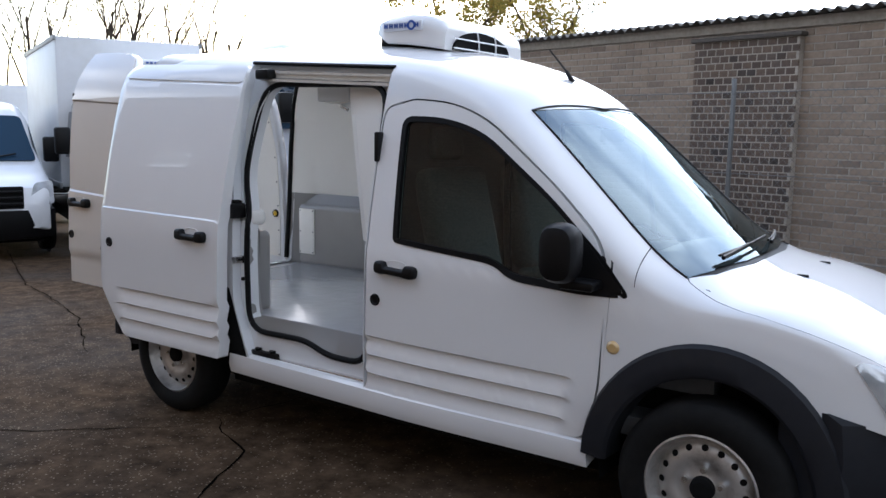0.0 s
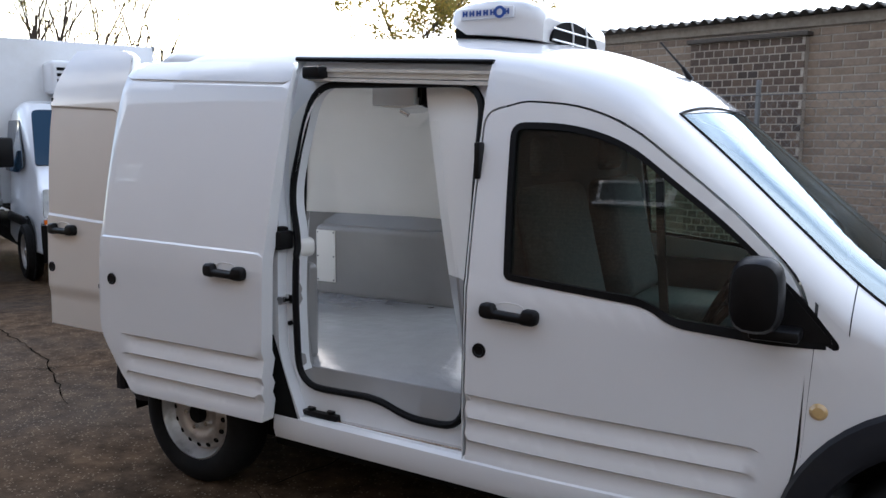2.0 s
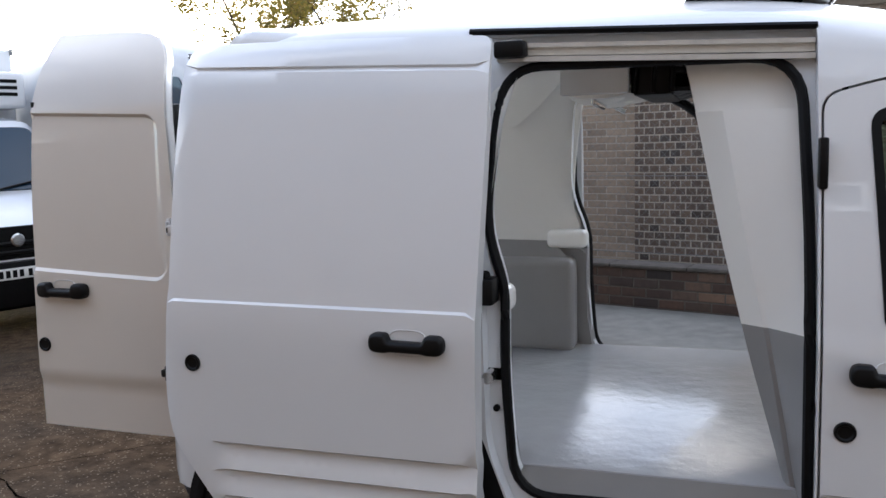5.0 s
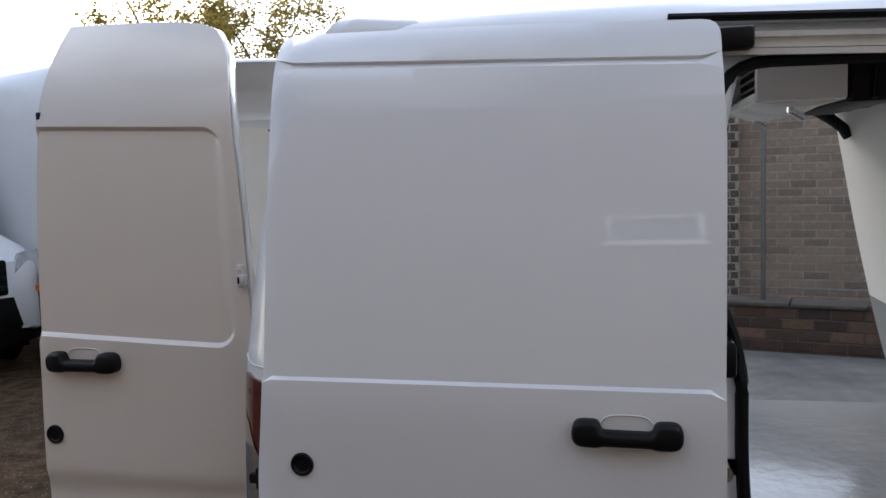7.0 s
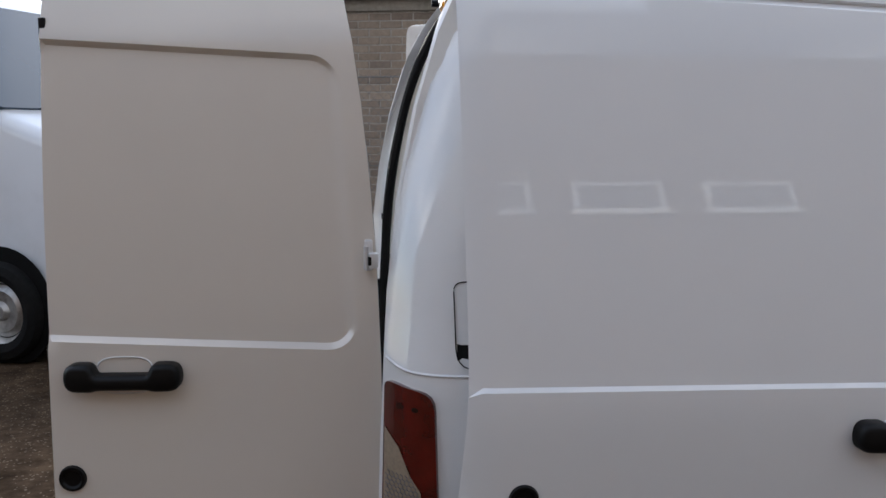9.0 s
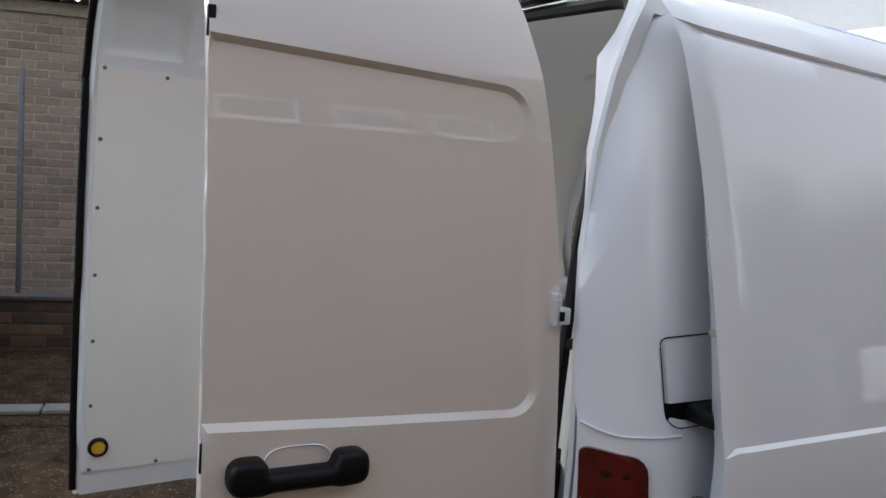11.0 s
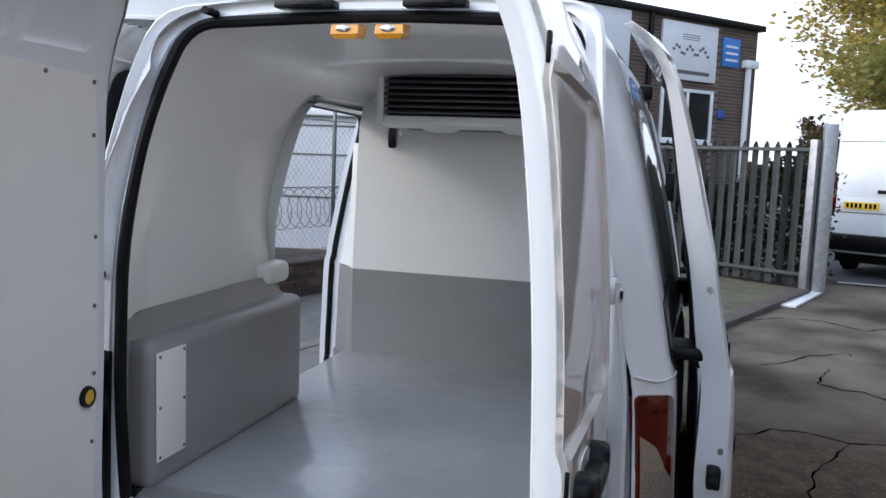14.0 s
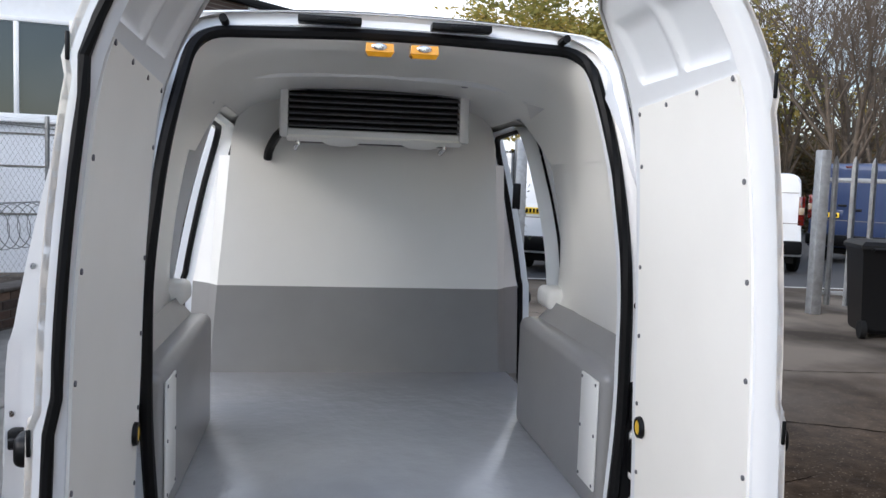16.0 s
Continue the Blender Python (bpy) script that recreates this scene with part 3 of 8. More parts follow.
def skin(x, q, out=0.0):
    """The right flank and half the roof: q is the height under the shoulder, or the way over it towards the middle."""
    zs = shoulder(x)
    if q <= 0:
        return Vector((x, -half(x, zs + q) - out, zs + q))
    t = min(q / WRAP, 1.0)
    w0 = half(x, zs, crease=False)
    dw = (half(x, zs, crease=False) - half(x, zs - 0.05, crease=False)) / 0.05
    zt = top_z(x)
    h = zt - zs
    k = sstep(0.9, -0.2, x)
    p0, p1 = Vector((w0, zs)), Vector((w0 + dw * h * 0.55, zs + h * (0.55 + 0.17 * k)))
    p2, p3 = Vector((w0 * (0.62 + 0.18 * k), zt)), Vector((0, zt))
    p = (1 - t) ** 3 * p0 + 3 * t * (1 - t) ** 2 * p1 + 3 * t * t * (1 - t) * p2 + t**3 * p3
    return Vector((x, -p[0] - out * (1 - t), p[1] + out * t))


def flat(pts):
    """Outline points (x, z, radius) as (x, q, radius)."""
    return [to_q(*p[:2]) for p in pts]


def to_q(x, z):
    """A place (x, z) on the flank as (x, q)."""
    d = z - shoulder(x)
    if d <= 0:
        return (x, d)
    lo, hi = 0.0, WRAP
    for _ in range(20):
        m = (lo + hi) / 2
        if skin(x, m).z < z:
            lo = m
        else:
            hi = m
    return (x, lo)


def loop_q(pts, r=0.03, n=4):
    """A rounded outline in (x, z), as a fine loop in (x, q)."""
    return flat(dense(rounded(pts, r, n), 0.03))


# the cut of the sliding door in the flank, and the opening within it
CUT = [(0.645, 0.40, 0.02), (0.53, 0.70, 0.06), (0.52, 1.15, 0.1), (0.452, 1.40, 0.1), (0.448, 1.888, 0.015), (1.0, 1.862, 0.0), (1.388, 1.838, 0.015), (1.392, 0.40, 0.02)]
HOLE = [(0.60, 0.545, 0.12), (0.575, 0.9, 0.1), (0.578, 1.14, 0.08), (0.512, 1.32, 0.1), (0.526, 1.55, 0.1), (0.552, 1.778, 0.13), (1.352, 1.764, 0.13), (1.374, 1.30, 0.1), (1.378, 0.50, 0.11), (1.13, 0.50, 0.08), (0.99, 0.552, 0.08)]
DOOR_F = [(1.402, 0.395, 0.02), (1.402, 1.655, 0.045), (1.55, 1.69, 0.03), (1.75, 1.675, 0.12), (1.93, 1.605, 0.12), (2.29, 1.335, 0.15), (2.49, 1.135, 0.1), (2.515, 0.95, 0.05), (2.50, 0.60, 0.05), (2.455, 0.395, 0.06)]
WIN_F = [(1.545, 1.085, 0.02), (1.512, 1.615, 0.05), (1.72, 1.612, 0.1), (1.92, 1.555, 0.12), (2.26, 1.305, 0.1), (2.50, 1.09, 0.05), (2.60, 0.97, 0.02), (2.40, 0.965, 0.04), (2.12, 0.985, 0.06), (2.03, 1.04, 0.06)]


def arch(cx, r, zc, a0, a1, n=14):
    return [(cx + r * math.cos(radians(a0 + (a1 - a0) * i / n)), zc + r * math.sin(radians(a0 + (a1 - a0) * i / n))) for i in range(n + 1)]


van = thing("van", "white high-roof refrigerated panel van with its side and rear doors open", "van")

# flank, roof and pillars
rear_edge = [(interp(z, REAR) + 0.012, z) for z in (0.45, 0.7, 0.95, 1.2, 1.4, 1.6, 1.74)]
out = [(x, z - shoulder(x)) for x, z in rear_edge]
for k in range(1, 9):
    q = WRAP * k / 8
    x = -0.44
    for _ in range(4):
        x = interp(skin(x, q).z, REAR) + 0.012
    out.append((x, q))
out += [(x, WRAP) for x in (0.2, 0.8, 1.4, 1.8, 2.11)]


def screen_edge(s):
    """The windscreen's side edge, from its top corner (0) to its foot (1), as (x, q)."""
    x = 2.05 + 0.727 * s
    y = 0.575 + 0.115 * s
    lo, hi = 0.0, WRAP
    for _ in range(24):
        m = (lo + hi) / 2
        if -skin(x, m).y > y:
            lo = m
        else:
            hi = m
    return (x, lo)


top_q = screen_edge(0)[1]
out += [(2.11 - 0.06 * (k / 4) ** 2, WRAP + (top_q - WRAP) * k / 4) for k in range(1, 4)]
edge_line = [screen_edge(k / 8) for k in range(9)]
out += [e for e in edge_line if e[0] < 2.62] + [screen_edge(0.79)]
out += [(2.62, -0.012), (2.525, 1.10 - shoulder(2.525)), (2.53, 0.95 - shoulder(2.53)), (2.515, 0.6 - shoulder(2.515)), (2.47, 0.4 - shoulder(2.47)), (2.47, 0.30 - shoulder(2.47))]
out += [(x, 0.30 + 0.03 * (2.4 - x) / 1.8 - shoulder(x)) for x in [2.4 - 0.1 * k for k in range(18)]]
out += [(x, z - shoulder(x)) for x, z in ((0.60, 0.335), (0.595, 0.40), (0.475, 0.70), (0.38, 0.79), (0.2, 0.83), (0.0, 0.835), (-0.2, 0.82), (-0.36, 0.72), (-0.42, 0.56))]
out += [(-0.43, 0.45 - shoulder(-0.43))]
door_big = [(1.395, 0.388, 0.02), (1.395, 1.66, 0.05), (1.55, 1.697, 0.03), (1.75, 1.682, 0.12), (1.935, 1.612, 0.12), (2.297, 1.34, 0.15), (2.505, 1.14, 0.1), (2.524, 0.95, 0.05), (2.508, 0.60, 0.05), (2.46, 0.388, 0.06)]
cut_loop, front_loop = loop_q(CUT), loop_q(door_big)
body = bmesh.new()
front_loop = [(min(p[0], 2.512), p[1]) for p in front_loop]
sheet(out, [cut_loop, front_loop], skin, 0.045, bm=body)
mirrored(body)
bmesh.ops.remove_doubles(body, verts=[v for v in body.verts if abs(v.co.y) < 0.002], dist=0.003)
part("body_shell", body, PAINT, van, smooth=40)


def frame_skin(x, q, deep=0.055):
    return skin(x, q, -deep)


# the recessed jamb round the side opening, its return and the gutter over it
hole_loop = loop_q(HOLE, n=6)
bm = bmesh.new()
big = [(0.625, 0.33), (0.61, 0.40), (0.495, 0.70), (0.44, 0.9), (0.40, 1.2), (0.40, 1.89), (1.45, 1.84), (1.45, 0.33)]
sheet(flat(dense(big, 0.05)), [hole_loop], frame_skin, 0.05, bm=bm)
d = dense(cut_loop, 0.04)
loft(bm, [[skin(*p) for p in d], [skin(p[0], p[1], -0.06) for p in d]])
d = dense(hole_loop, 0.03)
loft(bm, [[frame_skin(*p) for p in d], [skin(p[0], p[1], -0.12) for p in d]])
jamb = part("side_jamb", bm, JAMB, van, "pale painted door jamb", smooth=35)
bm = jamb.data.copy()
jamb_l = new("side_jamb", bm)
jamb_l.parent = van
jamb_l.data.transform(Matrix.Diagonal((1, -1, 1, 1)))
jamb_l.data.flip_normals()


def each_side(name, bm, mat, label="", smooth=30, parent=None):
    """The part on the right and its mirror image on the left."""
    other = bm.copy()
    a = part(name, bm, mat, parent or van, label, smooth)
    b = part(name, flip(other), mat, parent or van, label, smooth)
    return a, b


each_side("door_seal", tube(bmesh.new(), [frame_skin(p[0], p[1], 0.049) for p in dense(hole_loop, 0.025)], 0.0145, 8, True), RUBBER, "black rubber door seal")


def on_side(x, z, out=0.0):
    return skin(x, z - shoulder(x), out)


# black gutter line, cream roller rail and its roller at the top of the opening
each_side("gutter_strip", tube(bmesh.new(), [skin(*to_q(x, 1.888 - 0.053 * (x - 0.45)), 0.001) for x in [0.44 + 0.0475 * i for i in range(21)]], 0.010, 6), RUBBER)
for z0, z1, o in ((1.768, 1.79, -0.03), (1.79, 1.802, -0.012), (1.749, 1.763, -0.016)):
    rows = []
    for i in range(13):
        x = 0.53 + 0.855 * i / 12
        dz = 0.045 - 0.048 * (x - 0.53)
        a, b = skin(*to_q(x, z0 + dz), -0.056), skin(*to_q(x, z1 + dz), o)
        rows.append([(x, a.y, z0 + dz), (x, b.y, z0 + dz), (x, b.y, z1 + dz), (x, a.y, z1 + dz)])
    each_side("roller_rail", loft(bmesh.new(), rows, True, True), ALU, "cream painted sliding door rail")
p = skin(*to_q(0.60, 1.83))
each_side("rail_roller", bx((0.53, p.y - 0.035, 1.80), (0.62, p.y + 0.03, 1.85), 0.01), BLACK)

# lower sill, its bright edge and the lower runner
bm = bmesh.new()
rows = []
for i in range(21):
    x = 0.50 + 1.97 * i / 20
    z = 0.30 + 0.03 * (2.4 - x) / 1.8
    y = -half(x, 0.4)
    rows.append([(x, y + 0.10, z + 0.01), (x, y + 0.0, z - 0.012), (x, y - 0.012, z + 0.03), (x, y - 0.006, z + 0.085), (x, y + 0.012, z + 0.098), (x, y + 0.08, z + 0.10)])
loft(bm, rows, True, True)
each_side("sill", bm, PAINT)
bm = bx((0.56, -0.835, 0.405), (1.40, -0.80, 0.428), 0.004)
box(bm, (0.56, -0.80, 0.425), (1.40, -0.785, 0.45), 0.003)
each_side("lower_runner", bm, CHROME, "bare metal lower door runner")
bm = bx((0.62, -0.845, 0.425), (0.80, -0.79, 0.45), 0.006)
rod(bm, (0.66, -0.825, 0.43), (0.66, -0.825, 0.462), 0.018)
rod(bm, (0.76, -0.825, 0.43), (0.76, -0.825, 0.462), 0.018)
each_side("runner_bracket", bm, BLACK)

# black sheet laid over the flank to paint the shaded wheel arch gap
each_side("arch_liner", sheet([(0.44, 0.40), (0.44, 0.77), (0.505, 0.755), (0.527, 0.70), (0.60, 0.50), (0.628, 0.41)], [], lambda x, z: on_side(x, z, 0.003), 0.05), BLACK_MATT, "black sheet standing for the dark gap at the door's foot")

# striker, stop and plugs on the rear jamb
bm = rod(bmesh.new(), on_side(0.535, 0.90, -0.05), on_side(0.535, 0.90, -0.0), 0.018)
box(bm, on_side(0.535, 0.90, -0.06) - Vector((0.03, 0.01, 0.018)), on_side(0.535, 0.90, -0.04) + Vector((0.035, 0.01, 0.018)), 0.005)
each_side("door_striker", bm, CHROME)
each_side("plug", rod(bmesh.new(), on_side(0.548, 0.80, -0.062), on_side(0.548, 0.80, -0.044), 0.010), RUBBER)
each_side("mid_rail_slot", bx((0.44, -0.86, 1.13), (0.535, -0.80, 1.20), 0.01), BLACK_MATT)
part("door_contact", bx((1.388, -0.80, 1.42), (1.41, -0.755, 1.55), 0.006), BLACK, van)
each_side("plug", rod(bmesh.new(), (1.386, -0.815, 0.86), (1.394, -0.815, 0.86), 0.022), RUBBER)


# door handles
def door_handle(parent, m):
    """A black pull handle over its painted finger dish."""
    h = new("door_handle")
    h.parent = parent
    h.matrix_local = m @ Matrix.Diagonal((0.9, 0.92, 1, 1))
    tagged(h, "black plastic pull handle over a white dish")
    bm = bmesh.new()
    grip = rounded([(-0.123, -0.030, 0.028), (-0.123, 0.030, 0.028), (-0.064, 0.030, 0.012), (-0.054, 0.007, 0.006), (0.054, 0.007, 0.006), (0.064, 0.030, 0.012), (0.123, 0.030, 0.028), (0.123, -0.030, 0.028), (0.066, -0.030, 0.01), (0.052, -0.026, 0.01), (-0.052, -0.026, 0.01), (-0.066, -0.030, 0.01)], n=5)
    bow = [0.006 * (1 - min(1, abs(p[0]) / 0.123) ** 2) for p in grip]
    loft(bm, [[(p[0], p[1], z + b) for p, b in zip(offset_loop(grip, -i), bow)] for z, i in ((-0.002, 0.0), (0.020, 0.0), (0.026, 0.0025), (0.030, 0.007), (0.0315, 0.0115))], True, True)
    part("grip", bm, BLACK, h)
    bm = bmesh.new()
    n = 24
    rim = [(0.060 * math.copysign(abs(math.cos(a)) ** 0.6, math.cos(a)), 0.040 * math.copysign(abs(math.sin(a)) ** 0.6, math.sin(a))) for a in [2 * math.pi * k / n for k in range(n)]]
    loft(bm, [[(x * 1.03, y * 1.03, 0.0005) for x, y in rim], [(x, y, 0.003) for x, y in rim], [(x * 0.9, y * 0.86, -0.004) for x, y in rim], [(x * 0.5, y * 0.4, -0.007) for x, y in rim]], True)
    part("dish", bm, PAINT, h)
    return h


def lock_plug(parent, m):
    bm = lathe(bmesh.new(), [(0.0, 0.002), (0.016, 0.002), (0.020, 0.006), (0.025, 0.006), (0.027, 0.0)], 24)
    ob = part("lock_plug", bm, BLACK, parent, "round black lock blank")
    ob.matrix_local = m
    return ob


def facing(p, n, up=(0, 0, 1)):
    """The pose at p whose z looks along n and whose y looks up."""
    n, up = Vector(n).normalized(), Vector(up)
    x = up.cross(n).normalized()
    y = n.cross(x)
    return Matrix(((x[0], y[0], n[0], p[0]), (x[1], y[1], n[1], p[1]), (x[2], y[2], n[2], p[2]), (0, 0, 0, 1)))


def grooves(x, z, x0, x1, top, fade=0.05):
    """Three pressed ribs low in a door: how far the skin steps in."""
    k = sstep(x0, x0 + fade, x) * sstep(x1, x1 - fade, x)
    d = top - z
    if d < 0 or d > 0.255:
        return 0.0
    u = (d % 0.085) / 0.085
    return k * 0.016 * (sstep(0.0, 0.12, u) * (1 - sstep(0.30, 0.95, u)))


def groove_lines(x0, x1, top):
    return [([(x0, top - 0.085 * k - e), (x1, top - 0.085 * k - e)], False) for k in range(3) for e in (0.0, 0.010, 0.026, 0.055)]


# front doors
def front_skin(x, q):
    p = skin(x, q)
    z = p.z
    p.y += grooves(x, z, 1.30, 2.41 - 0.25 * (0.66 - z) * 0.5, 0.655 - 0.022 * (x - 1.4))
    # raised lip round the window
    return p


win_loop = loop_q(WIN_F, n=5)
fd_loop = loop_q(DOOR_F)
lines = [([(a[0], a[1] - 0.022 * (a[0] - 1.4) - shoulder(a[0])) for a in ln], c) for ln, c in [(dense(l, 0.05, False), c) for l, c in groove_lines(1.42, 2.40, 0.655)]]


def in_door(p):
    return inside(p, fd_loop)


win_cut = [p if in_door(p) else (min(p[0], 2.49), p[1]) for p in win_loop]
for sgn in (1, -1):
    fdoor = new("front_door")
    fdoor.parent = van
    bm = sheet(fd_loop, [win_cut], front_skin, 0.03, 0.04, (0, 1, 0), lines)
    part("door_skin", bm if sgn == 1 else flip(bm), PAINT, fdoor, smooth=32)
    band = sheet(offset_loop(win_loop, 0.006), [offset_loop(win_loop, -0.016)], lambda x, q: skin(x, q, 0.004), 0.04, 0.02, (0, 1, 0))
    part("window_seal", band if sgn == 1 else flip(band), RUBBER, fdoor, "black rubber window surround")
    # the bar before the quarter light and the black mirror corner
    band = sheet([(2.012, 1.52 - shoulder(2.012)), (2.040, 1.50 - shoulder(2.040)), (2.108, 0.96 - shoulder(2.108)), (2.078, 0.98 - shoulder(2.078))], [], lambda x, q: skin(x, q, -0.022), 0.05, 0.012, (0, 1, 0))
    part("window_bar", band if sgn == 1 else flip(band), BLACK, fdoor)
    band = sheet([(2.33, 0.965 - shoulder(2.33)), (2.36, 1.16 - shoulder(2.36)), (2.43, 1.15 - shoulder(2.43)), (2.58, 0.985 - shoulder(2.58))], [], lambda x, q: skin(x, q, 0.006), 0.05, 0.015, (0, 1, 0))
    part("mirror_corner", band if sgn == 1 else flip(band), BLACK, fdoor)
    pane = sheet(offset_loop(win_loop, -0.01), [], lambda x, q: skin(x, q, -0.012), 0.06)
    pane = part("pane", pane if sgn == 1 else flip(pane), GLASS, fdoor, "dark tinted door glass")
    pane.visible_shadow = False
    p = on_side(1.572, 0.965)
    mm = facing((p.x, p.y * sgn, p.z), (0, -sgn, 0.05), (0.05 if sgn > 0 else -0.05, 0, 1))
    door_handle(fdoor, mm)
    p = on_side(1.456, 0.82)
    lock_plug(fdoor, facing((p.x, p.y * sgn, p.z), (0, -sgn, 0)))
    # mirror
    mir = new("door_mirror")
    mir.parent = fdoor
    tagged(mir, "black plastic door mirror")
    bm = bmesh.new()
    rows = []
    for t, s in ((0.0, 0.62), (0.15, 0.9), (0.4, 1.0), (0.75, 0.97), (0.92, 0.86), (1.0, 0.6)):
        rows.append([(2.385 + 0.075 * math.copysign(abs(math.cos(a)) ** 0.7, math.cos(a)) * s, -0.865 - 0.128 * t, 1.125 + 0.112 * (abs(math.sin(a)) ** 0.6) * math.copysign(1, math.sin(a)) * s) for a in [2 * math.pi * k / 20 for k in range(20)]])
    loft(bm, rows, True, True)
    part("mirror_shell", bm if sgn == 1 else flip(bm), BLACK, mir)
    bm = bx((2.36, -0.90, 0.985), (2.50, -0.79, 1.02), 0.01)
    part("mirror_arm", bm if sgn == 1 else flip(bm), BLACK, mir)

# front wings, bonnet and nose
wing = []
wing += [(2.532, 0.95 - shoulder(2.532)), (2.535, 1.09 - shoulder(2.535)), (2.623, -0.006)] + [screen_edge(s) for s in (0.795, 0.86, 0.93, 1.0)] + [(2.79, 0.262), (2.90, 0.19), (3.0, 0.135)]
wing += [(x, 0.105) for x in (3.12, 3.3, 3.45)]
wing += [(3.56, 0.0), (3.58, -0.1), (3.5, 0.60 - shoulder(3.5)), (3.33, 0.645 - shoulder(3.33))]
wing += [(x, z - shoulder(x)) for x, z in arch(2.912, 0.445, 0.33, 42, 168, 14)]
wing += [(2.485, 0.42 - shoulder(2.485)), (2.515, 0.6 - shoulder(2.515))]
each_side("front_wing", sheet(wing, [], skin, 0.04), PAINT, smooth=40)
bon = [(2.79, 0.268), (2.90, 0.195), (3.0, 0.14), (3.12, 0.11), (3.3, 0.11), (3.45, 0.11), (3.58, 0.13), (3.66, 0.3), (3.69, 0.55), (3.70, WRAP), (2.905, WRAP), (2.90, 0.65), (2.875, 0.55), (2.845, 0.42), (2.78, 0.292)]
bm = mirrored(sheet(bon, [], skin, 0.05))
bmesh.ops.remove_doubles(bm, verts=[v for v in bm.verts if abs(v.co.y) < 0.002], dist=0.003)
part("bonnet", bm, PAINT, van, smooth=40)
for sgn in (-1, 1):
    part("washer_jet", bx((3.05, sgn * 0.215 - 0.008, 1.012), (3.095, sgn * 0.215 + 0.008, 1.028), 0.005), BLACK, van)
# headlamps, grille and bumper
for sgn in (-1, 1):
    bm = sheet([(3.36, -0.015), (3.42, 0.085), (3.60, 0.06), (3.64, -0.12), (3.50, -0.16)], [], lambda x, q: skin(x, q, 0.006), 0.03, 0.02, (-0.3, 0.9, 0))
    part("headlamp", bm if sgn < 0 else flip(bm), HEADLAMP, van, "clear headlamp glass")
bm = bmesh.new()
rows = []
for k in range(25):
    a = -1 + 2 * k / 24
    y = 0.79 * a
    x = 3.80 - 0.46 * abs(a) ** 2.6
    rows.append([(x - 0.05, y * 0.98, 0.665), (x, y, 0.64), (x + 0.015, y * 1.01, 0.52), (x, y, 0.34), (x - 0.06, y * 0.98, 0.25), (x - 0.2, y * 0.95, 0.25), (x - 0.2, y * 0.95, 0.66)])
loft(bm, rows, True, True)
part("front_bumper", bm, TRIM_GREY, van, "dark grey plastic front bumper", smooth=40)
bm = bmesh.new()
for k in range(4):
    z = 0.67 + 0.035 * k
    loft(bm, [[(3.745 - 0.03 * k - 0.22 * abs(a) ** 2.4 + dx, 0.5 * a, z + dz) for dx, dz in ((0, 0), (0.02, 0.005), (0.02, 0.02), (0, 0.024))] for a in [-1 + k2 / 6 for k2 in range(13)]], True, True)
part("grille", bm, BLACK, van)
part("nose_panel", loft(bmesh.new(), [[(3.70 - 0.20 * abs(a) ** 2.4, 0.62 * a, z) for a in [-1 + k2 / 6 for k2 in range(13)]] for z in (0.6, 0.82)], False), BLACK_MATT, van)

# dark arch trims
for cx, r0, r1, zc, a0, a1, o in ((2.912, 0.405, 0.525, 0.315, 6, 176, 0.03), (0.0, 0.46, 0.50, 0.33, 8, 176, 0.0)):
    bm = bmesh.new()
    rows = []
    for i in range(25):
        a = radians(a0 + (a1 - a0) * i / 24)
        row = []
        for r, e in ((r0 - 0.01, -0.10), (r0, o - 0.012), (r0 + 0.015, o), ((r0 + r1) / 2, o), (r1 - 0.012, o * 0.8), (r1, 0.002)):
            x, z = cx + (r * 0.90 if cx > 1 else r) * math.cos(a), zc + r * math.sin(a)
            z = max(z, 0.30)
            row.append((x, -half(min(x, 3.25), min(z, shoulder(min(x, 3.3))), corner=cx > 1) - e, z))
        rows.append(row)
    loft(bm, rows, False)
    each_side("arch_trim", bm, TRIM_GREY, "dark grey plastic wheel arch", smooth=40)
    # black liner of the arch
    bm = bmesh.new()
    loft(bm, [[(cx + (r0 - 0.004) * math.cos(radians(t)), y, max(zc + (r0 - 0.004) * math.sin(radians(t)), 0.18)) for t in range(-10, 191, 10)] for y in (-0.80, -0.61)], False)
    sheet([(cx + (r0 + 0.05) * math.cos(radians(t)), max(zc + (r0 + 0.05) * math.sin(radians(t)), 0.18)) for t in range(-10, 191, 10)], [], lambda x, z: (x, -0.61, z), 0.2, bm=bm)
    each_side("arch_liner", bm, BLACK_MATT)

# wheels
wheel0 = new("wheel")
wheel0.parent = van
bm = lathe(bmesh.new(), [(0.200, -0.075), (0.215, -0.088), (0.25, -0.098), (0.285, -0.092), (0.308, -0.075), (0.315, -0.06), (0.317, 0.0), (0.315, 0.06), (0.308, 0.075), (0.285, 0.092), (0.25, 0.098), (0.215, 0.090), (0.200, 0.078)], 56)
part("tyre", bm, TYRE, wheel0, "black road tyre, dusty", smooth=35)
bm = bmesh.new()
prof = [(0.200, 0.074), (0.205, 0.083), (0.198, 0.086), (0.190, 0.070), (0.178, 0.030), (0.172, 0.026), (0.160, 0.044), (0.140, 0.052), (0.118, 0.058), (0.098, 0.050), (0.086, 0.044), (0.050, 0.044), (0.036, 0.050), (0.030, 0.060), (0.0, 0.060)]
lathe(bm, prof, 64)
part("rim", bm, STEEL, wheel0, "silver steel wheel rim", smooth=40)
